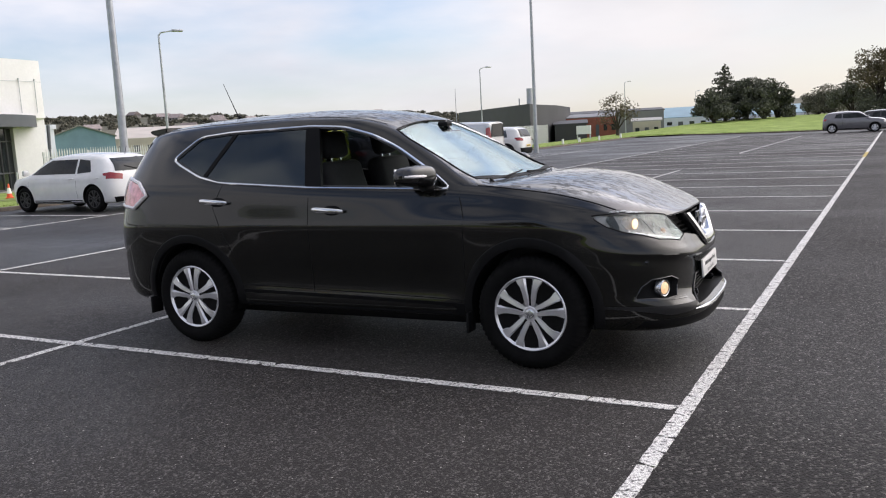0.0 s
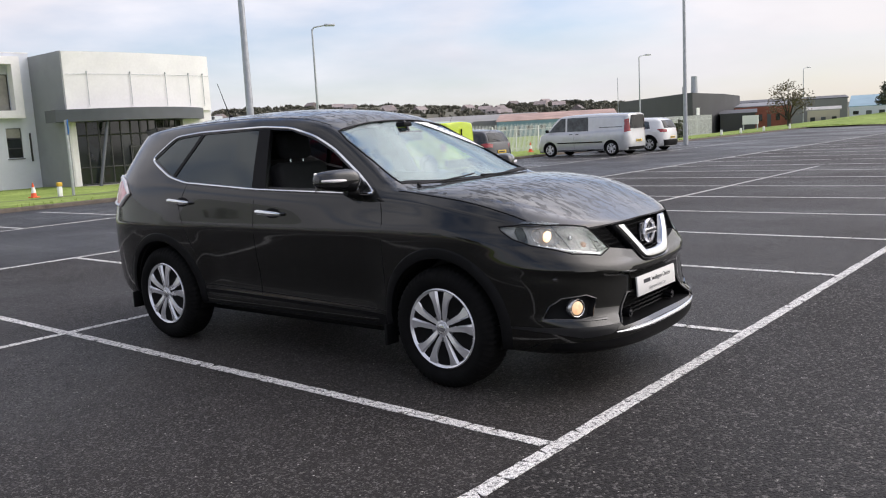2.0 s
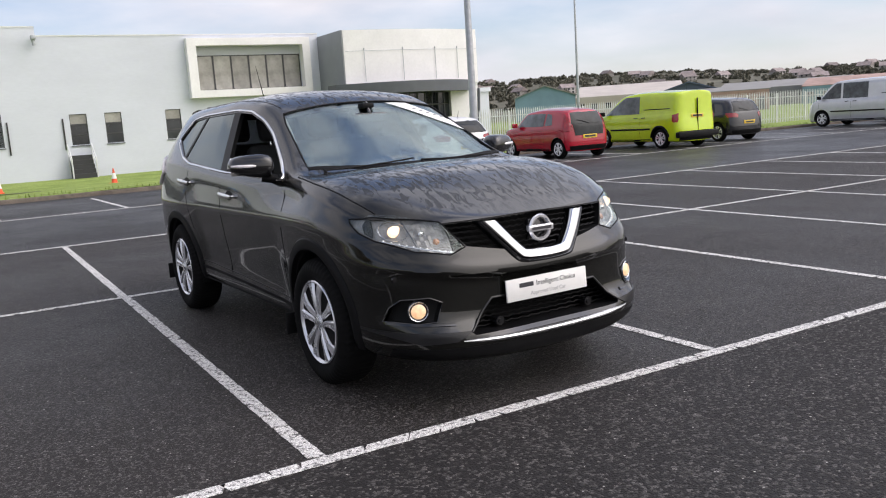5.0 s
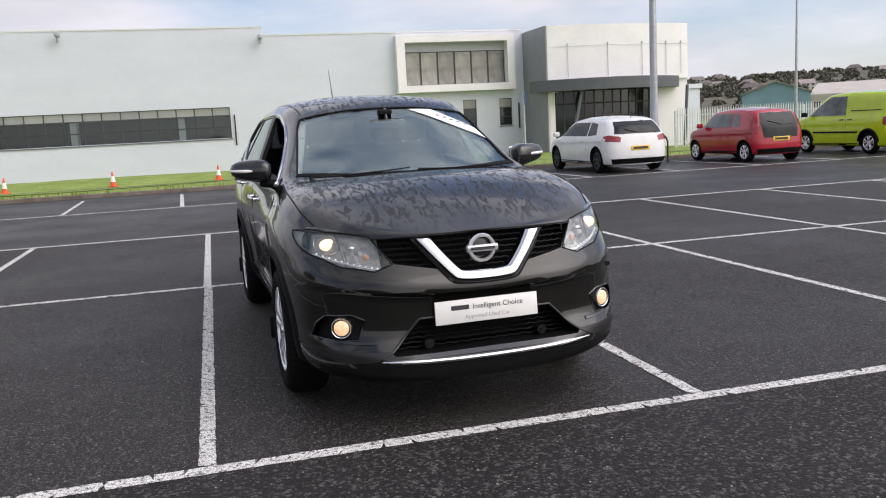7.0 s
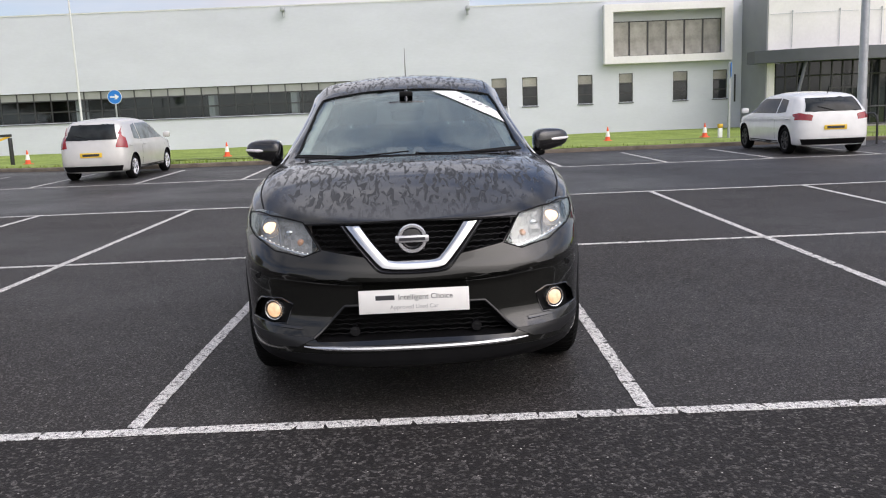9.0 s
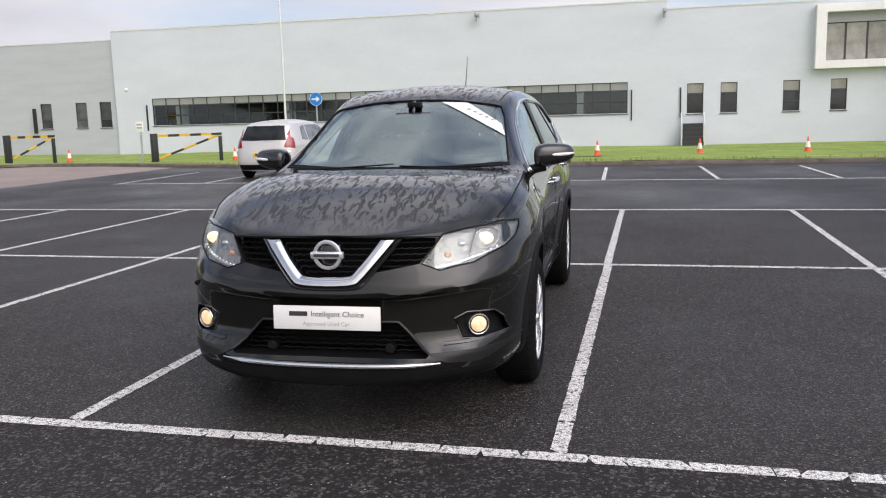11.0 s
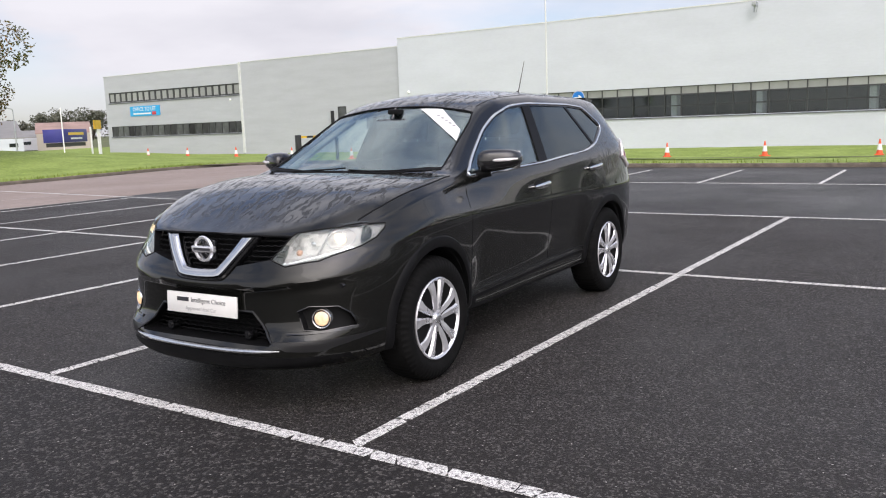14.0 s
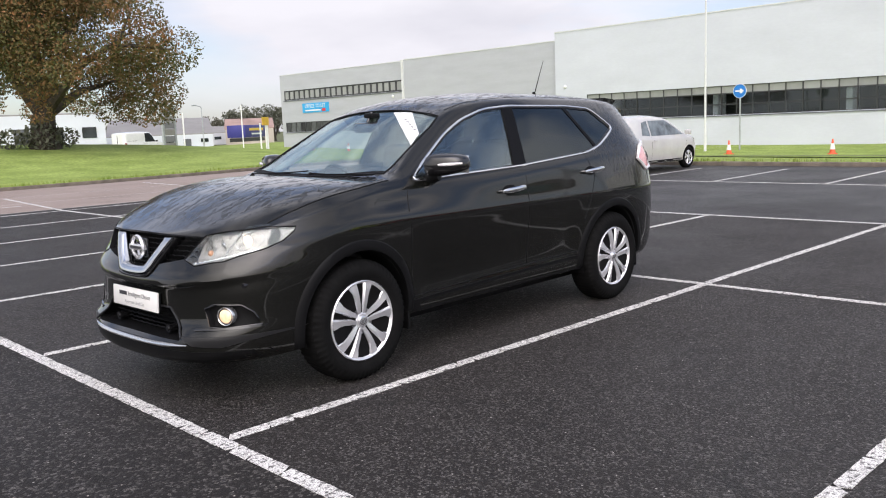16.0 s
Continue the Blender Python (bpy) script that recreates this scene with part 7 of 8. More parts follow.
    part("roof_aerial", rod(bmesh.new(), (S["XR"] + 0.5, 0, H - 0.08), (S["XR"] + 0.42, 0, H + 0.12), 0.008, 0.004, 6), "plastic_black", ob)
    return ob


def backed(rear_axle, y, wb, turn=180):
    return pose(rear_axle - wb / 2, y, 0, 0, 0, turn)


PARKED = "vehicles parked along the kerb"
vehicle("hatchback", "white five-door hatchback with dark wheels, parked nose to the kerb", "car", backed(-16.45, 10.72, 2.63), 4.16, 1.79, 1.46, 2.63, 0.78, "paint_white", 0.94, 0.68, 0.92, rim="black_metal", lamp="wide", roof_f=0.30, ws_base=1.15, roof_r=-1.35, tail=1.20, tyre_r=0.325, group=PARKED)
vehicle("city_car", "small bright red city car parked nose to the kerb", "car", backed(-16.5, 15.1, 2.41), 3.54, 1.64, 1.49, 2.41, 0.60, "paint_red", 0.99, 0.74, 0.93, tyre_r=0.29, roof_f=0.40, group=PARKED, glass="car_glass_pale", glass_tail=True)
vehicle("delivery_van", "lime green small delivery van with black bumpers", "van", backed(-16.4, 19.2, 2.66), 4.28, 1.80, 1.82, 2.66, 0.84, "paint_lime", 1.08, 0.82, 1.08, van=True, lamp="van", roof_f=0.30, ws_base=1.38, roof_r=-1.9, tail=1.76, group=PARKED, clad=True, glass="car_glass_pale")
vehicle("hatchback", "black hatchback parked nose to the kerb", "car", backed(-16.9, 22.3, 2.48), 3.95, 1.70, 1.48, 2.48, 0.8, "paint_black", 0.95, 0.70, 0.92, lamp="wide", roof_f=0.35, group=PARKED)
vehicle("minibus_van", "silver panel van with side windows and tall red tail lamps", "van", backed(-16.2, 31.5, 3.2), 5.0, 1.90, 1.90, 3.2, 0.90, "paint_silver", 1.12, 0.84, 1.10, van=True, lamp="vito", roof_f=1.02, ws_base=1.80, tyre_r=0.33, roof_r=-2.1, tail=1.84, group=PARKED, split=(0.70, -0.44), glass="car_glass_mid")
vehicle("crossover", "pearl white crossover with black lower trim", "car", backed(-16.2, 35.2, 2.6), 4.30, 1.77, 1.60, 2.6, 0.88, "paint_pearl", 1.02, 0.78, 1.0, lamp="wide", tyre_r=0.34, group=PARKED, clad=True, glass="car_glass_mid")
vehicle("hatchback", "pale champagne five-door hatchback parked nose to the kerb", "car", backed(-17.1, -6.75, 2.48), 3.88, 1.67, 1.50, 2.48, 0.75, "paint_champagne", 0.96, 0.72, 0.91, ws_base=1.14, tyre_r=0.30, lamp="tall", roof_f=0.22, group=PARKED, glass="car_glass_pale")
vehicle("hatchback", "dark grey hatchback standing across the end of the bays", "car", pose(-1.7, 59.5, 0, 0, 0, 0), 4.06, 1.73, 1.45, 2.59, 0.83, "paint_grey", 0.97, 0.72, 0.95, lamp="wide", plate=False)
vehicle("hatchback", "dark saloon standing beyond the grey hatchback", "car", pose(0.6, 62.2, 0, 0, 0, 0), 4.2, 1.75, 1.46, 2.6, 0.85, "paint_black", 0.97, 0.72, 0.95, lamp="wide", plate=False)


# ---- street things ----
def cone(x, y):
    ob = thing("traffic_cone", "red and white plastic traffic cone on the grass", "cone", pose(x, y, west_height(x, y) + 0.0), "cones on the lawn")
    part("base", boxes(((-0.2, -0.2, 0.0), (0.2, 0.2, 0.05)), bevel=0.015), "cone_red", ob)
    bm = bmesh.new()
    lathe(bm, [(0.15, 0.05), (0.105, 0.30), (0.05, 0.62), (0.028, 0.75), (0.01, 0.755)], 20, "z")
    part("body", bm, "cone_red", ob)
    bm = bmesh.new()
    lathe(bm, [(0.121, 0.24), (0.124, 0.245), (0.072, 0.53), (0.068, 0.53)], 20, "z")
    part("sleeve", bm, "cone_white", ob)
    return ob


first = cone(-37.6, -43.9)
first.scale = (0.92, 0.92, 0.92)
for x, y in ((-37.6, -48.3), (-37.6, -38.9), (-37.6, -33.7), (-37.5, -28.6), (-37.4, -23.2), (-37.4, -18.4), (-37.3, -13.6), (-37.4, -8.7), (-37.6, -4.2), (-37.6, 0.5), (-37.5, 5.2), (-37.6, 9.9), (-37.4, 14.6), (-37.1, 19.4), (-36.2, 21.1), (-31.0, 46.3)):
    copy_thing(first, pose(x, y, west_height(x, y), 0, 0, 7 * y))


def lamp_post(x, y, z, tall, r, arm=0.0, label="tall grey steel lamp post", turn=0.0, mtl="galvanised"):
    ob = thing("street_lamp", label, "lamp post", pose(x, y, z, 0, 0, turn), "lamp posts")
    bm = bmesh.new()
    rod(bm, (0, 0, -0.3), (0, 0, 1.2), r * 1.25, r * 1.2, 14)
    rod(bm, (0, 0, 1.2), (0, 0, tall), r, r * 0.55, 14)
    part("column", bm, mtl, ob)
    if arm:
        bm = bmesh.new()
        sweep(bm, [(0, 0, tall - 0.05), (0.15 * arm, 0, tall + 0.12), (arm, 0, tall + 0.25)], [r * 0.55, r * 0.5, r * 0.4], 8)
        part("arm", bm, mtl, ob)
        bm = bmesh.new()
        box(bm, (arm - 0.1, -0.13, tall + 0.18), (arm + 0.55, 0.13, tall + 0.32), 0.05, 2)
        part("lantern", bm, "galvanised", ob)
    return ob


lamp_post(-18.4, 12.65, 0.0, 10.5, 0.115)
lamp_post(-17.8, 42.2, 0.0, 11.5, 0.115)
for x, y, tall in ((-36.4, 31.6, 8.6), (-37.4, 76.0, 8.5), (-40.0, 138.0, 8.9), (-42.0, 205.0, 8.7)):
    lamp_post(x, y, west_height(x, y) - 0.2, tall, 0.09, 0.85, "grey lamp post with one arm by the road", 60)
lamp_post(-61.0, 116.0, -0.6, 8.8, 0.07, 0, "slim grey mast beyond the fence")
lamp_post(-2.5, 118.0, 0.3, 8.0, 0.07, 0, "slim grey mast on the grass bank")
lamp_post(-43.0, -17.9, -0.62, 12.0, 0.065, 0, "tall slim white pole before the works", 0, "white_metal")


def hoop(x, y, turn, label="black steel hoop barrier by the kerb"):
    ob = thing("hoop_barrier", label, "barrier", pose(x, y, 0, 0, 0, turn))
    bm = bmesh.new()
    pts = [(-0.3, 0, -0.1), (-0.3, 0, 0.62), (-0.24, 0, 0.74), (-0.14, 0, 0.80), (0.14, 0, 0.80), (0.24, 0, 0.74), (0.3, 0, 0.62), (0.3, 0, -0.1)]
    sweep(bm, pts, 0.028, 8, up=Vector((0, 1, 0)))
    part("tube", bm, "black_metal", ob)
    return ob


hoop(-19.0, 13.2, 10)
hoop(-18.6, 43.3, 70)


def swing_gate(x, y, turn, length):
    """A height barrier: two posts, a level arm and a raking brace in black and yellow bands."""
    z = west_height(x, y)
    ob = thing("swing_barrier", "black and yellow swing barrier on steel posts", "barrier", pose(x, y, z, 0, 0, turn), "swing barriers")
    part("hinge_post", boxes(((-0.13, -0.13, -0.3), (0.13, 0.13, 1.38)), bevel=0.01), "black_metal", ob)
    part("rest_post", boxes(((length - 0.07, -0.07, -0.6), (length + 0.07, 0.07, 1.15)), bevel=0.01), "black_metal", ob)
    n = 6
    for k in range(n):
        a, b = 0.13 + (length - 0.05) * k / n, 0.13 + (length - 0.05) * (k + 1) / n
        part("arm_band", boxes(((a, -0.05, 1.20), (b, 0.05, 1.32))), "yellow_paint" if k % 2 == 0 else "black_metal", ob)
    for k in range(5):
        p = Vector((0.13, 0, 0.15)).lerp(Vector((length, 0, 1.22)), k / 5)
        q = Vector((0.13, 0, 0.15)).lerp(Vector((length, 0, 1.22)), (k + 1) / 5)
        bm = bmesh.new()
        rod(bm, p, q, 0.055, seg=6)
        part("brace_band", bm, "yellow_paint" if k % 2 == 0 else "black_metal", ob)
    return ob


swing_gate(-32.3, -28.1, 165, 2.6)
swing_gate(-32.6, -20.1, 150, 3.6)


def post_sign(name, label, x, y, tall, r, build, turn=0):
    ob = thing(name, label, "sign", pose(x, y, west_height(x, y), 0, 0, turn))
    bm = bmesh.new()
    rod(bm, (0, 0, -0.3), (0, 0, tall), r, seg=10)
    part("post", bm, "galvanised", ob)
    build(ob)
    return ob


def arrow_face(ob):
    bm = bmesh.new()
    rod(bm, (0.05, 0, 3.30), (0.07, 0, 3.30), 0.40, seg=36)
    part("disc", bm, "white_sign", ob, "white-rimmed blue disc")
    bm = bmesh.new()
    rod(bm, (0.068, 0, 3.30), (0.076, 0, 3.30), 0.375, seg=36)
    part("face", bm, "blue_sign", ob)
    bm = bmesh.new()
    prism(bm, [(-0.26, 3.26), (0.05, 3.26), (-0.01, 3.17), (0.10, 3.17), (0.25, 3.30), (0.10, 3.43), (-0.01, 3.43), (0.05, 3.34), (-0.26, 3.34)], "x", 0.074, 0.082)
    part("arrow", bm, "white_sign", ob)


post_sign("arrow_sign", "round blue sign with a white arrow on a grey post", -44.2, -16.4, 3.7, 0.045, arrow_face)


def board_face(w, h0, h1, mtl, bars=()):
    def f(ob):
        part("board", boxes(((0.05, -w / 2, h0), (0.08, w / 2, h1)), bevel=0.005), mtl, ob)
        for k, (z, c) in enumerate(bars):
            part("print", boxes(((0.08, -w * 0.38, z - 0.04), (0.086, w * 0.38, z + 0.04))), c, ob)
    return f


post_sign("notice_sign", "pale notice on a dark rusty post by the barrier", -33.4, -21.3, 2.0, 0.05, board_face(0.40, 1.5, 2.0, "white_sign", ((1.85, "print_grey"), (1.7, "print_grey"))))
post_sign("direction_sign", "narrow blue and white sign on a white post", -32.6, 14.1, 3.15, 0.06, board_face(0.22, 2.55, 3.15, "blue_sign", ((2.7, "white_sign"),)), 70)
hyd = thing("hydrant_marker", "short white and yellow hydrant marker in the grass", "post", pose(-34.0, 14.2, west_height(-34, 14.2)))
part("marker_post", boxes(((-0.08, -0.09, -0.1), (0.08, 0.09, 0.42)), bevel=0.03), "white_sign", hyd)
part("marker_cap", boxes(((-0.10, -0.11, 0.42), (0.10, 0.11, 0.60)), bevel=0.04), "yellow_paint", hyd)

# palisade fence beyond the kerbside bays, from the entrance northwards
fence = thing("palisade_fence", "grey galvanised palisade fence behind the parked cars", "fence", pose(-42.0, 27.5, -0.72, 0, 0, -8.55))
pale = bmesh.new()
prism(pale, [(-0.038, 0.02), (-0.014, 0.0), (0.014, 0.0), (0.038, 0.02), (0.034, 0.026), (0.0, 0.012), (-0.034, 0.026)], "z", 0.12, 2.33)
prism(pale, [(-0.02, 0.014), (0.0, 0.002), (0.02, 0.014), (0.0, 0.016)], "z", 2.33, 2.45)
pale_me = finish(pale, "pale", "fence_grey")
post_me = finish(boxes(((-0.05, -0.05, -0.3), (0.05, 0.05, 2.3))), "post", "fence_grey")
rail_me = finish(boxes(((-0.025, 0, -0.025), (0.025, 2.75, 0.025))), "rail", "fence_grey")
for k in range(17):
    y = 2.75 * k
    share("post", post_me, fence, pose(-0.08, y, 0))
    for z in (0.45, 2.0):
        share("rail", rail_me, fence, pose(-0.03, y, z))
    for j in range(17):
        share("pale", pale_me, fence, pose(0.02, y + 0.12 + j * 0.157, 0, 0, 0, 90))
# the far end of the run, too far off to tell its pales apart singly
bm = bmesh.new()
for k in range(17, 21):
    y = 2.75 * k
    box(bm, (-0.13, y - 0.05, -0.3), (-0.03, y + 0.05, 2.3))
    for z in (0.45, 2.0):
        box(bm, (-0.055, y, z - 0.025), (-0.005, y + 2.75, z + 0.025))
    for j in range(17):
        yy = y + 0.12 + j * 0.157
        box(bm, (0.0, yy - 0.038, 0.12), (0.02, yy + 0.038, 2.42))
tagged(part("far_pales", bm, "fence_grey", fence), kind="stuff")


# ---- trees ----
def leaf_mat(name, cols):
    m = bpy.data.materials.new(name)
    m.use_nodes = True
    n, l = m.node_tree.nodes, m.node_tree.links
    b = n["Principled BSDF"]
    geo = n.new("ShaderNodeNewGeometry")
    ramp = n.new("ShaderNodeValToRGB")
    ramp.color_ramp.elements[0].color, ramp.color_ramp.elements[1].color = (*cols[0], 1), (*cols[-1], 1)
    for k, c in enumerate(cols[1:-1]):
        e = ramp.color_ramp.elements.new((k + 1) / (len(cols) - 1))
        e.color = (*c, 1)
    co = n.new("ShaderNodeTexCoord")
    ns = n.new("ShaderNodeTexNoise")
    ns.inputs["Scale"].default_value = 0.45
    l.new(co.outputs["Object"], ns.inputs["Vector"])
    mx = n.new("ShaderNodeMix")
    mx.inputs[0].default_value = 0.5
    l.new(geo.outputs["Random Per Island"], mx.inputs[2])
    sc = n.new("ShaderNodeMapRange")
    sc.inputs["From Min"].default_value, sc.inputs["From Max"].default_value = 0.3, 0.7
    l.new(ns.outputs[0], sc.inputs[0])
    l.new(sc.outputs[0], mx.inputs[3])
    l.new(mx.outputs[0], ramp.inputs[0])
    l.new(ramp.outputs[0], b.inputs["Base Color"])
    b.inputs["Roughness"].default_value = 0.7
    b.inputs["Specular IOR Level"].default_value = 0.25
    return m


M["leaf_autumn"] = leaf_mat("leaf_autumn", [(0.045, 0.060, 0.022), (0.085, 0.088, 0.030), (0.165, 0.100, 0.040), (0.27, 0.115, 0.050)])
M["leaf_dark"] = leaf_mat("leaf_dark", [(0.075, 0.084, 0.062), (0.11, 0.116, 0.082), (0.15, 0.148, 0.11)])
M["leaf_olive"] = leaf_mat("leaf_olive", [(0.085, 0.080, 0.050), (0.13, 0.110, 0.065), (0.18, 0.135, 0.085)])
M["leaf_far"] = leaf_mat("leaf_far", [(0.085, 0.090, 0.068), (0.125, 0.122, 0.090), (0.18, 0.160, 0.125)])


def leaf_cloud(centres, count, size, seed, droop=0.0):
    """Many small leaves in clumps, as bare vertex and face lists."""
    rng = np.random.default_rng(seed)
    c = np.array([p[:3] for p in centres])
    r = np.array([p[3] for p in centres])
    pick = rng.choice(len(c), count, p=r ** 2 / (r ** 2).sum())
    d = rng.normal(size=(count, 3))
    d /= np.linalg.norm(d, axis=1)[:, None]
    rad = r[pick][:, None] * rng.uniform(0.35, 1.0, (count, 1)) ** 0.5
    p = c[pick] + d * rad * np.array([1.0, 1.0, 0.75])
    u = rng.normal(size=(count, 3))
    u[:, 2] -= droop
    u /= np.linalg.norm(u, axis=1)[:, None]
    v = np.cross(u, rng.normal(size=(count, 3)))
    v /= np.linalg.norm(v, axis=1)[:, None] + 1e-9
    s = size * rng.uniform(0.6, 1.3, (count, 1))
    verts = np.stack([p - u * s, p + v * s * 0.5, p + u * s, p - v * s * 0.5], 1).reshape(-1, 3)
    faces = np.arange(count * 4).reshape(-1, 4)
    return verts, faces


def crown_mesh(name, centres, count, size, seed, mtl, parent, droop=0.0):
    v, f = leaf_cloud(centres, count, size, seed, droop)
    me = bpy.data.meshes.new(name)
    me.from_pydata(v.tolist(), [], f.tolist())
    me.materials.append(M[mtl])
    ob = new(name, me)
    ob.parent = parent
    return ob


def broadleaf(x, y, z, tall, wide, seed, mtl, label, leaves=9000, leaf=0.16, trunk=0.35, low=0.22, gaps=0.5, group="", skirt=0):
    rnd = random.Random(seed)
    ob = thing("tree", label, "tree", pose(x, y, z), group)
    bm = bmesh.new()
    fork = tall * low
    sweep(bm, [(0, 0, -0.4), (0.03, 0.02, fork * 0.5), (0.0, 0.05, fork)], [trunk * 1.35, trunk * 1.0, trunk * 0.95], 12)
    part("trunk", bm, "bark", ob)
    centres = []
    limbs = 9
    for k in range(limbs):
        bm = bmesh.new()
        a = 2 * math.pi * k / limbs + rnd.uniform(-0.3, 0.3)
        rise = rnd.uniform(0.25, 1.0)
        reach = wide * (0.85 if rise < 0.6 else 0.5) * rnd.uniform(0.75, 1.0)
        end = Vector((math.cos(a) * reach, math.sin(a) * reach, fork + (tall - fork) * rise * 0.88))
        mid = Vector((math.cos(a) * reach * 0.45, math.sin(a) * reach * 0.45, fork + (end.z - fork) * 0.62))
        sweep(bm, [(0, 0.03, fork * 0.92), mid, end], [trunk * 0.55, trunk * 0.30, trunk * 0.06], 7)
        for m in range(5):
            t = rnd.uniform(0.35, 1.0)
            p = mid.lerp(end, t) + Vector((rnd.uniform(-1, 1), rnd.uniform(-1, 1), rnd.uniform(-0.6, 0.8))) * wide * 0.25
            sweep(bm, [mid.lerp(end, t * 0.8), p], [trunk * 0.14, trunk * 0.03], 5)
            centres.append((*p, wide * rnd.uniform(0.16, 0.27)))
        part("limb", bm, "bark", ob)
        centres.append((*end, wide * 0.24))
    for _ in range(int(26 * (1 - gaps * 0.5))):
        a, q = rnd.uniform(0, 6.28), rnd.random() ** 0.5
        zz = rnd.uniform(0.12, 0.93)
        lim = math.sin(math.pi * min(max(zz * 0.80 + 0.16, 0), 1)) ** 0.6
        centres.append((math.cos(a) * q * wide * 0.86 * lim, math.sin(a) * q * wide * 0.86 * lim, fork + (tall - fork) * zz, wide * rnd.uniform(0.15, 0.26)))
    for _ in range(skirt):
        a, q = rnd.uniform(0, 6.28), rnd.uniform(0.45, 0.86)
        centres.append((math.cos(a) * q * wide, math.sin(a) * q * wide, fork + (tall - fork) * rnd.uniform(-0.02, 0.24), wide * rnd.uniform(0.10, 0.17)))
    crown_mesh("crown", centres, leaves, leaf, seed, mtl, ob)
    return ob


def conifer(x, y, z, tall, wide, seed, label, leaves=6000):
    rnd = random.Random(seed)
    ob = thing("tree", label, "tree", pose(x, y, z))
    bm = bmesh.new()
    sweep(bm, [(0, 0, -0.4), (0, 0, tall * 0.97)], [0.28, 0.03], 8)
    part("trunk", bm, "bark", ob)
    bm, centres = bmesh.new(), []
    for k in range(46):
        t = k / 45
        a = k * 2.4 + rnd.uniform(-0.3, 0.3)
        reach = wide * (1 - t) ** 0.8 * rnd.uniform(0.6, 1.08) + 0.12
        zz = tall * (0.10 + 0.88 * t)
        end = Vector((math.cos(a) * reach, math.sin(a) * reach, zz + reach * rnd.uniform(-0.2, 0.12)))
        sweep(bm, [(0, 0, zz), end], [0.05, 0.015], 5)
        for s in (0.35, 0.65, 0.95):
            centres.append((end.x * s, end.y * s, zz + (end.z - zz) * s, 0.10 + reach * 0.20))
    tagged(part("branching", bm, "bark", ob), kind="stuff")
    crown_mesh("crown", centres, leaves, 0.15, seed, "leaf_dark", ob, 0.4)
    return ob


E0 = Vector((0.94, -4.21))
def polar(az, d, origin=E0):
    return origin.x - d * math.cos(radians(az)), origin.y + d * math.sin(radians(az))


S0 = Vector((1.9, 5.97))
tx, ty = polar(-70.4, 47.0, S0)
broadleaf(tx, ty, 1.30, 8.9, 7.9, 11, "leaf_autumn", "broad spreading tree in green and rust autumn leaf on the mound", 100000, 0.082, 0.60, 0.16, 0.0, skirt=26)
rx = polar(-70.7, 47.0, S0)
crown_mesh("undergrowth", [(rx[0], rx[1] + 0.4, 1.7, 1.0), (rx[0] - 1.3, rx[1], 1.6, 0.7), (rx[0] + 1.3, rx[1], 1.6, 0.7)], 900, 0.12, 5, "leaf_dark", None)
tagged(bpy.data.objects["undergrowth"], "dark leafy shoots round the foot of the tree", "shrub", kind="stuff")

# north bank
x, y = polar(80.2, 112)
conifer(x, y, 0.7, 7.4, 3.4, 21, "tall dark conifer on the grass bank")
x, y = polar(79.5, 108)
broadleaf(x, y, 0.6, 4.2, 2.8, 22, "leaf_dark", "dark spreading yew on the grass bank", 7000, 0.16, 0.3, 0.1)
for az, d, tall, wide, seed in ((81.5, 112, 5.5, 3.4, 23), (82.5, 110, 5.2, 3.2, 24), (83.3, 112, 3.9, 2.4, 25)):
    x, y = polar(az, d)
    broadleaf(x, y, 0.6, tall, wide, seed, "leaf_dark", "dark evergreen in a clump on the grass bank", 7000, 0.16, 0.3, 0.1)
for az, d, tall, wide, seed, mtl in ((89.0, 112, 8.6, 4.0, 31, "leaf_olive"), (90.8, 114, 8.6, 4.6, 32, "leaf_olive"), (86.4, 150, 5.4, 4.4, 33, "leaf_far"), (87.6, 118, 4.6, 3.4, 34, "leaf_dark"), (85.6, 150, 4.6, 3.4, 35, "leaf_far"), (92.6, 112, 8.0, 4.5, 36, "leaf_olive"), (89.6, 112, 4.0, 4.0, 38, "leaf_dark")):
    x, y = polar(az, d)
    broadleaf(x, y, 0.5, tall, wide, seed, mtl, "tall thinning tree past the grass bank" if mtl == "leaf_olive" else "low rounded tree past the grass bank", 5500, 0.15, 0.28, 0.3 if mtl == "leaf_olive" else 0.1, 0.9)
x, y = polar(73.4, 96)
broadleaf(x, y, -0.5, 5.3, 2.7, 41, "leaf_olive", "small half-bare tree before the brick building", 1500, 0.11, 0.2, 0.25, 1.0)
x, y = polar(66.9, 78)
broadleaf(x, y, -0.6, 1.9, 1.0, 42, "leaf_dark", "low dark bush by the fence", 1800, 0.12, 0.1, 0.1)


# ---- distance ----
# most of these shed, roof and house colours are paled to include distance haze
M["blue_shed"] = mat("blue_shed", (0.17, 0.28, 0.34), 0.6, var=0.12, scale=0.3, fine=0.05)
M["navy_shed"] = mat("navy_shed", (0.09, 0.12, 0.16), 0.6, var=0.12, scale=0.3)
M["tan_roof"] = mat("tan_roof", (0.50, 0.45, 0.40), 0.7, var=0.10, scale=0.3)
M["tan_shed"] = mat("tan_shed", (0.47, 0.42, 0.35), 0.7, var=0.10, scale=0.3)
M["black_shed"] = mat("black_shed", (0.045, 0.045, 0.05), 0.6, var=0.15, scale=0.3)
M["grey_shed"] = mat("grey_shed", (0.19, 0.19, 0.20), 0.6, var=0.12, scale=0.3)
M["brick"] = mat("brick", (0.26, 0.085, 0.06), 0.85, var=0.25, scale=0.8, fine=0.15)
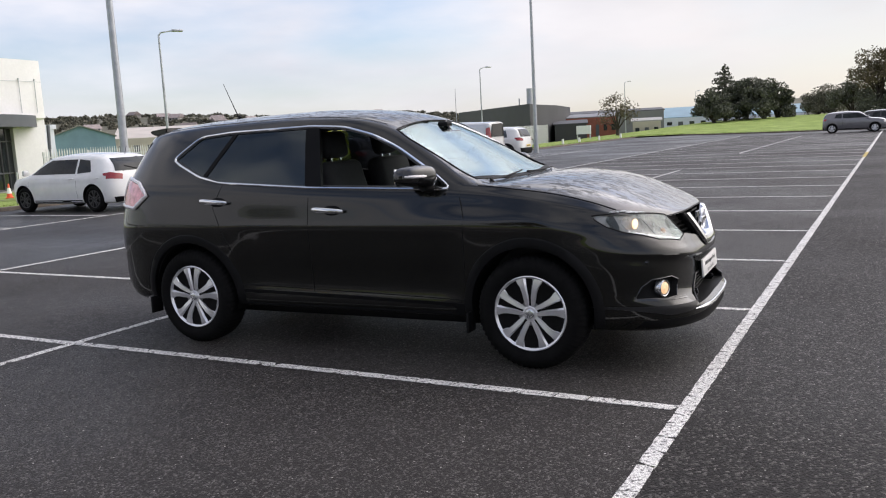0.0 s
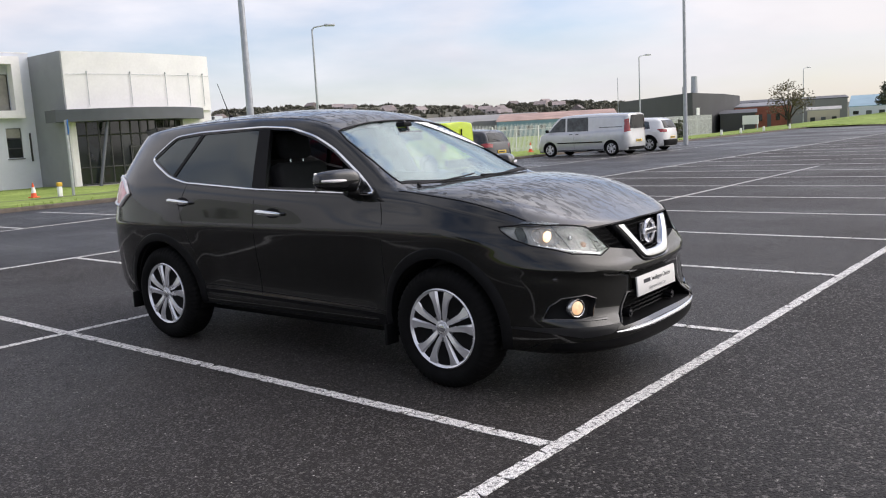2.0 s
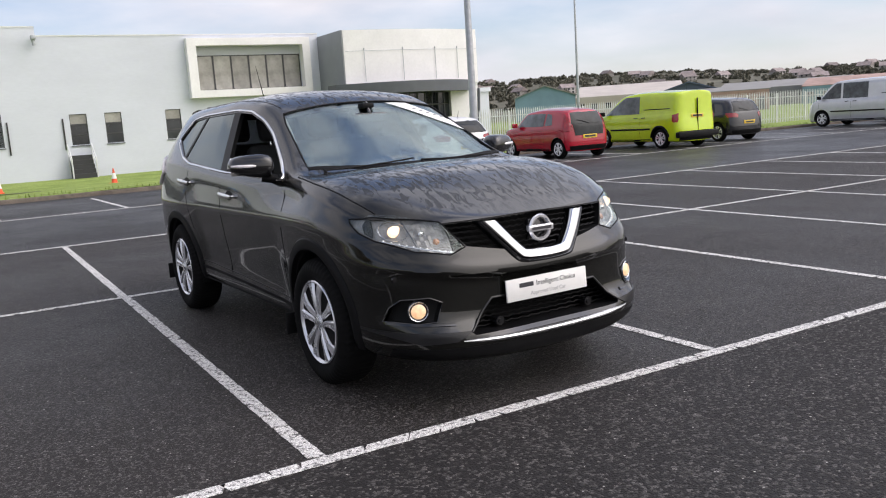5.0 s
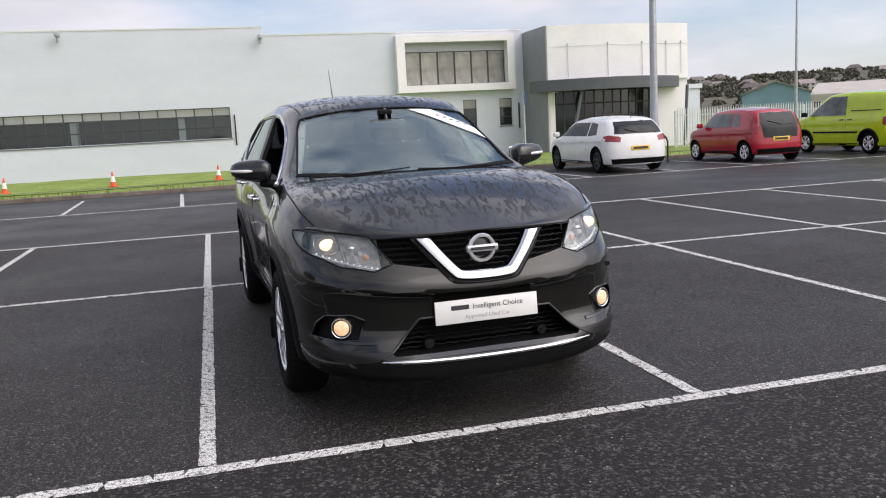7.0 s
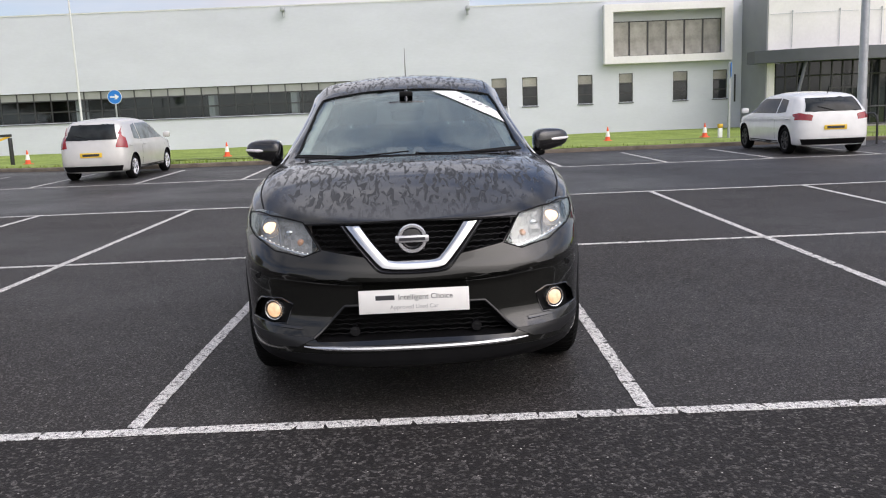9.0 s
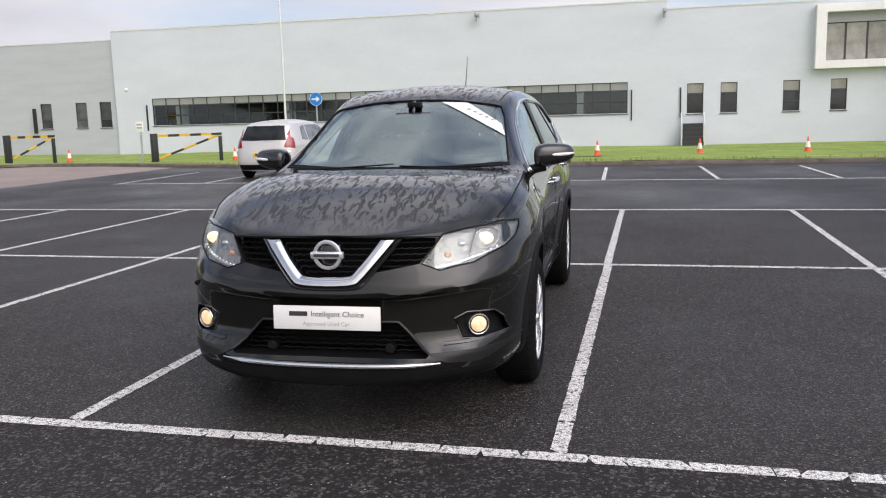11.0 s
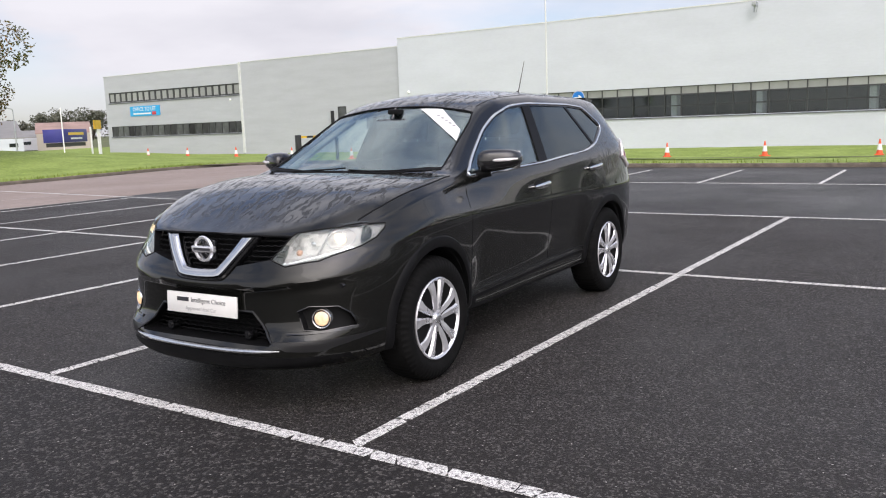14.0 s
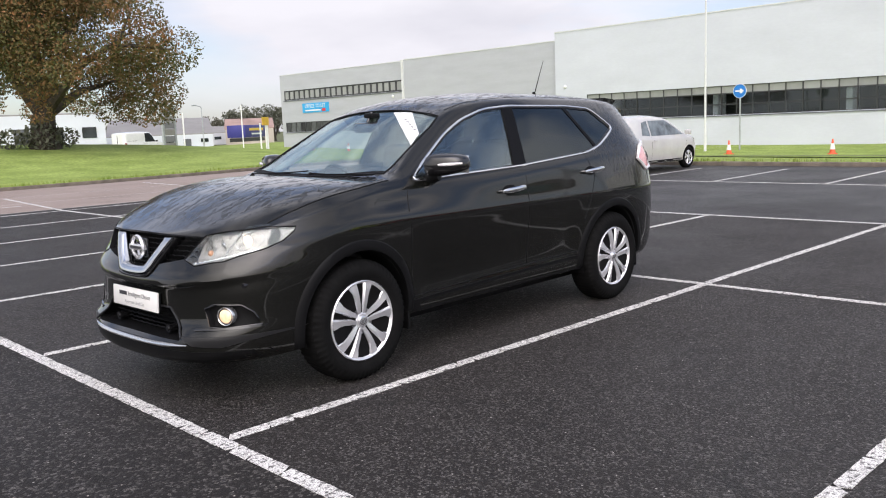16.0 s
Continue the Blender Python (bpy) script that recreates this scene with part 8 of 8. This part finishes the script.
M["rust_roof"] = mat("rust_roof", (0.36, 0.24, 0.20), 0.8, var=0.25, scale=0.3)
M["tile_roof"] = mat("tile_roof", (0.25, 0.21, 0.20), 0.8, var=0.25, scale=0.5, random_tone=0.3)
M["house_wall"] = mat("house_wall", (0.36, 0.34, 0.32), 0.8, var=0.15, scale=0.3, random_tone=0.3)


def shed(name, label, az0, az1, d, eave, ridge, depth, wall, roof, gable=False, z=-0.9, bays=0, d1=None, origin=E0):
    """A plain industrial unit seen from az0 to az1 at a distance; gable: its end faces the car park."""
    (x0, y0), (x1, y1) = polar(az0, d, origin), polar(az1, d1 or d, origin)
    run = Vector((x1 - x0, y1 - y0))
    w = run.length
    turn = math.degrees(math.atan2(run.y, run.x))
    ob = thing(name, label, "building", pose(x0, y0, z, 0, 0, turn))
    back = depth if Vector((-run.y, run.x)).dot(Vector(((x0 + x1) / 2, (y0 + y1) / 2)) - origin) > 0 else -depth
    bm = bmesh.new()
    e, r = eave - z, ridge - z
    if gable:
        prism(bm, [(0, 0), (w, 0), (w, e), (w / 2, r), (0, e)], "y", 0, back)
        part("wall", bm, wall, ob)
        bm = bmesh.new()
        o = 0.15 if back < 0 else -0.15
        prism(bm, [(-0.3, e - 0.05), (w / 2, r + 0.02), (w + 0.3, e - 0.05), (w + 0.3, e + 0.15), (w / 2, r + 0.25), (-0.3, e + 0.15)], "y", o * 3, back)
        part("roof", bm, roof, ob)
    else:
        box(bm, (0, min(0, back), 0), (w, max(0, back), e))
        part("wall", bm, wall, ob)
        bm = bmesh.new()
        prism(bm, [(0.0 if back > 0 else 0.0, e), (back / 2, r), (back, e), (back, e + 0.05), (back / 2, r + 0.15), (0, e + 0.12)], "x", -0.2, w + 0.2)
        part("roof", bm, roof, ob)
    s = -1 if back > 0 else 1
    for k in range(bays):
        xx = w * (k + 0.5) / bays
        part("shutter" if k % 3 == 1 else "window", boxes(((xx - w / bays * 0.22, min(0, s * 0.06), e * 0.12 if k % 3 == 1 else e * 0.45), (xx + w / bays * 0.22, max(0, s * 0.06), e * 0.7))), "flash_grey" if k % 3 == 1 else "pane_dark", ob)
    return ob


shed("industrial_unit", "blue-green gabled industrial unit beyond the fence", 36.6, 40.6, 180, 4.3, 6.5, 60, "blue_shed", "roof_sheet", True, bays=0)
shed("industrial_unit", "long tan unit with a pale roof and shutters", 40.5, 47.5, 186, 3.6, 6.2, 40, "tan_shed", "tan_roof", bays=8)
shed("industrial_unit", "dark blue gabled unit beyond the fence", 46.0, 50.2, 150, 2.8, 4.5, 40, "navy_shed", "navy_shed", True)
shed("industrial_unit", "low unit with a red fascia", 48.6, 53.0, 140, 2.5, 3.2, 20, "rust_roof", "roof_sheet", bays=5)
shed("industrial_unit", "long low grey-blue unit with a weathered roof", 49.5, 57.5, 200, 3.2, 4.9, 40, "grey_shed", "roof_sheet", bays=9)
shed("industrial_unit", "blue unit with a rust-red roof", 54.5, 62.5, 190, 2.8, 4.5, 30, "blue_shed", "rust_roof", bays=9)
# the black unit, the brick offices and the lodge
(ax, ay), (bx, by), (cx, cy) = polar(62.9, 122), polar(67.7, 96), polar(69.5, 108)
unit = thing("dark_unit", "flat-roofed black and grey industrial unit with a flue", "building", pose(0, 0, -0.9))
bm = bmesh.new()
prism(bm, [(ax, ay), (bx, by), (bx - 6, by + 26), (ax - 6, ay + 20)], "z", 0.0, 5.05)
part("wall", bm, "black_shed", unit, "black profiled cladding")
bm = bmesh.new()
prism(bm, [(bx, by - 0.1), (cx, cy), (cx - 4, cy + 16), (bx - 4, by + 18)], "z", 0.0, 5.0)
part("wall", bm, "black_shed", unit, "dark grey cladding")
bm = bmesh.new()
px, py = polar(67.7, 108)
rod(bm, (px, py, 4.5), (px, py, 7.3), 0.42, 0.36)
part("flue", bm, "galvanised", unit)
qx, qy = polar(67.0, 108)
bm = bmesh.new()
rod(bm, (qx, qy, 4.5), (qx, qy, 6.1), 0.08)
part("vent_pipe", bm, "galvanised", unit)
part("meter_box", boxes(((bx + 0.4, by - 0.1, 2.6), (bx + 0.5, by + 0.6, 3.4))), "white_sign", unit)
shed("brick_offices", "low red brick offices with a flat felt roof", 69.8, 73.4, 118, 2.4, 2.9, 14, "brick", "grey_shed", bays=7)
shed("store", "dark timber store beside the brick offices", 69.3, 71.4, 104, 1.6, 2.0, 8, "black_shed", "black_shed")
shed("hall", "long dark hall behind the brick offices", 69.4, 76.4, 150, 3.3, 3.8, 20, "grey_shed", "black_shed")
shed("lodge", "small flat-roofed lodge with a white window", 74.4, 76.2, 104, 1.5, 1.8, 7, "tan_shed", "concrete", bays=3)
shed("industrial_unit", "pale unit with a blue roof far down the road", 76.4, 79.2, 190, 1.9, 4.2, 30, "cladding", "blue_shed", bays=4)
shed("industrial_unit", "long white unit with a blue band far down the road", 78.0, 85.0, 230, 1.6, 3.9, 30, "cladding", "blue_shed", bays=6)
for az, d, w in ((71.2, 92, 1.9),):
    x, y = polar(az, d)
    ob = thing("site_board", "pale sign board on the far lawn", "sign", pose(x, y, -0.6, 0, 0, az - 90))
    part("board", boxes(((-w / 2, -0.04, 1.1), (w / 2, 0.04, 2.0))), "white_sign", ob)
    for e in (-w / 2 + 0.1, w / 2 - 0.1):
        part("leg", boxes(((e - 0.05, -0.05, -0.2), (e + 0.05, 0.05, 1.1))), "galvanised", ob)
for k, (az, d) in enumerate(((69.8, 66), (70.9, 70), (72.2, 74), (73.6, 82))):
    x, y = polar(az, d)
    ob = thing("bollard", "small white bollard on the grass verge", "bollard", pose(x, y, west_height(x, y)), "bollards on the verge")
    bm = bmesh.new()
    rod(bm, (0, 0, -0.1), (0, 0, 0.42), 0.11, 0.08, 10)
    part("body", bm, "white_sign", ob)

# hills with their houses and woods
def ridge(az):
    return 1.45 + 620 * math.tan(radians(hill_el(az)))


hill_el = pch([(24, 1.5), (33, 1.9), (40, 1.95), (47, 1.7), (54, 1.3), (58, 1.35), (61, 1.2), (66, 0.5), (75, 0.3)])
bm = bmesh.new()
prev = None
for az in np.linspace(24, 75, 60):
    row = []
    for d, f in ((330, -0.05), (430, 0.25), (530, 0.68), (620, 1.0), (760, 0.6)):
        x, y = polar(az, d)
        row.append(bm.verts.new((x, y, -1.2 + (ridge(az) + 1.2) * f + 1.5 * noise.noise((x * 0.01, y * 0.01, 0)))))
    if prev:
        for k in range(4):
            bm.faces.new((prev[k], prev[k + 1], row[k + 1], row[k]))
    prev = row
tagged(part("hill", bm, "hill", angle=80), "long wooded hill with houses along its top", "hill", kind="structure")
rnd = random.Random(77)
house = thing("house", "pale house with a dark tiled roof on the hill", "house", pose(0, 0, 0), "houses on the hill")
part("wall", boxes(((-4, -3, 0), (4, 3, 3.6))), "house_wall", house)
bm = bmesh.new()
prism(bm, [(-3.4, 3.5), (3.4, 3.5), (0, 5.8)], "x", -4.3, 4.3)
part("roof", bm, "tile_roof", house)
for e in (-2.5, 0, 2.5):
    for z in (0.6, 2.3):
        part("window", boxes(((e - 0.5, -3.06, z), (e + 0.5, -3.0, z + 1.0))), "pane_dark", house)
house.matrix_basis = pose(*polar(34.0, 560), 14, 0, 0, 70)
for k in range(26):
    az = rnd.uniform(30.5, 60)
    d = rnd.uniform(470, 625)
    f = 0.45 + 0.55 * (d - 470) / 150
    x, y = polar(az, d)
    copy_thing(house, pose(x, y, -1.2 + (ridge(az) + 1.2) * f - 1.0, 0, 0, az + rnd.uniform(-50, 50)))
clumps = []
for k in range(1300):
    az = rnd.uniform(24, 66)
    d = rnd.choice((rnd.uniform(380, 520), rnd.uniform(520, 630), 622))
    f = 0.05 + 0.95 * min(1, max(0, (d - 380) / 240)) ** 0.9
    if 55 < az < 61 or rnd.random() < 0.7:
        x, y = polar(az, d)
        clumps.append((x, y, -1.2 + (ridge(az) + 1.2) * f + 1.0, rnd.uniform(1.3, 2.9) * (1.4 if rnd.random() < 0.08 else 1)))
crown_mesh("hill_woods", clumps, 60000, 1.15, 8, "leaf_far", None)
tagged(bpy.data.objects["hill_woods"], "scrub and trees scattered over the hill", "woods", kind="stuff")
bm = bmesh.new()
prev = None
far_el = pch([(74, 0.35), (82, 0.75), (87, 1.05), (92, 0.9), (100, 0.6)])
for az in np.linspace(74, 110, 30):
    x, y = polar(az, 1500)
    row = [bm.verts.new((x, y, -5)), bm.verts.new((*polar(az, 1900), 1.45 + 1900 * math.tan(radians(far_el(az)))))]
    if prev:
        bm.faces.new((prev[0], prev[1], row[1], row[0]))
    prev = row
tagged(part("hill_north", bm, "hill", angle=80), "pale far hill beyond the trees", "hill", kind="structure")

# south-west: yards beyond the mound
def south(az, d):
    return polar(az, d, S0)


shed("industrial_unit", "tall white unit behind the tree", -74.5, -66.9, 118, 4.6, 5.2, 40, "cladding", "roof_sheet", bays=4, origin=S0)
shed("industrial_unit", "low unit with a dark patched roof", -66.9, -60.4, 150, 1.5, 4.4, 30, "cladding", "roof_sheet", bays=6, origin=S0)
shed("industrial_unit", "grey unit by the road", -60.6, -56.6, 190, 1.6, 3.0, 20, "cladding_grey", "roof_sheet", bays=4, origin=S0)
shed("industrial_unit", "low gabled unit with a weathered roof", -59.6, -56.5, 170, 2.2, 4.2, 20, "tan_shed", "rust_roof", origin=S0)
M["trailer_blue"] = mat("trailer_blue", (0.035, 0.035, 0.22), 0.45, var=0.08, scale=0.8)
x, y = south(-58.2, 112)
tr = thing("lorry_trailer", "dark blue lorry trailer with bars for its lettering", "trailer", pose(x, y, -0.1, 0, 0, -58 - 90 + 180 + 4))
part("box_body", boxes(((-3.6, -1.2, 0.95), (3.6, 1.2, 2.5)), bevel=0.03), "trailer_blue", tr)
part("print", boxes(((-2.4, -1.235, 1.80), (2.3, -1.21, 2.12)), ((-2.4, 1.21, 1.80), (2.3, 1.235, 2.12))), "plate_yellow", tr)
part("print", boxes(((-1.9, -1.235, 1.3), (1.6, -1.21, 1.5)), ((-1.9, 1.21, 1.3), (1.6, 1.235, 1.5))), "white_sign", tr)
part("chassis", boxes(((-3.4, -1.0, 0.45), (3.4, 1.0, 0.9))), "black_metal", tr)
x, y = south(-65.0, 84)
vehicle("panel_van", "white panel van parked behind the mound", "van", pose(x, y, -0.25, 0, 0, 200), 5.2, 1.95, 2.2, 3.3, 0.95, "paint_white", 1.2, 0.9, 1.2, van=True, lamp="van", roof_f=0.6, roof_r=-2.2, tail=2.1, plate=False)
x, y = south(-63.1, 80)
tot = thing("site_totem", "tall grey slatted totem sign on the lawn", "sign", pose(x, y, -0.2, 0, 0, 27))
for e in (-0.85, 0.85):
    part("leg", boxes(((e - 0.1, -0.1, 0), (e + 0.1, 0.1, 4.1))), "galvanised", tot)
for k in range(6):
    part("panel", boxes(((-0.75, -0.06, 0.5 + 0.6 * k), (0.75, 0.06, 1.03 + 0.6 * k))), "grey_shed" if k % 2 else "roof_sheet", tot)
for az, d, tall, r in ((-62.2, 78, 3.4, 0.06), (-58.5, 92, 4.6, 0.06), (-57.35, 60, 1.9, 0.06), (-56.9, 58, 2.1, 0.06)):
    x, y = south(az, d)
    ob = thing("white_post", "plain white post standing in the lawn", "post", pose(x, y, west_height(x, y) - 0.1), "posts in the lawn")
    bm = bmesh.new()
    rod(bm, (0, 0, -0.3), (0, 0, tall), r, seg=10)
    part("shaft", bm, "white_sign", ob)
x, y = south(-57.0, 57.6)
ob = thing("yellow_notice", "small yellow notice on a post in the lawn", "sign", pose(x, y, west_height(x, y), 0, 0, 30))
part("board", boxes(((-0.45, -0.03, 1.55), (0.45, 0.03, 2.1))), "yellow_paint", ob)
part("leg", boxes(((-0.04, -0.04, -0.2), (0.04, 0.04, 1.55))), "white_sign", ob)
x, y = south(-61.0, 105)
lamp_post(x, y, -0.4, 5.0, 0.08, 1.0, "grey lamp post by the far road", 20)
for az, d, tall, wide, seed in ((-56.4, 230, 9.5, 6.5, 51), (-57.6, 240, 9.2, 6.0, 52), (-58.8, 235, 8.6, 5.5, 53), (-60.2, 260, 7.0, 5.0, 54), (-62.0, 260, 7.2, 5.0, 55), (-64.5, 250, 6.4, 5.5, 56), (-67.0, 250, 6.0, 5.0, 57)):
    x, y = south(az, d)
    broadleaf(x, y, -0.9, tall, wide, seed, "leaf_dark" if seed < 54 else "leaf_far", "dark tree in the belt beyond the yards", 2600, 0.32, 0.3, 0.1, group="tree belt")
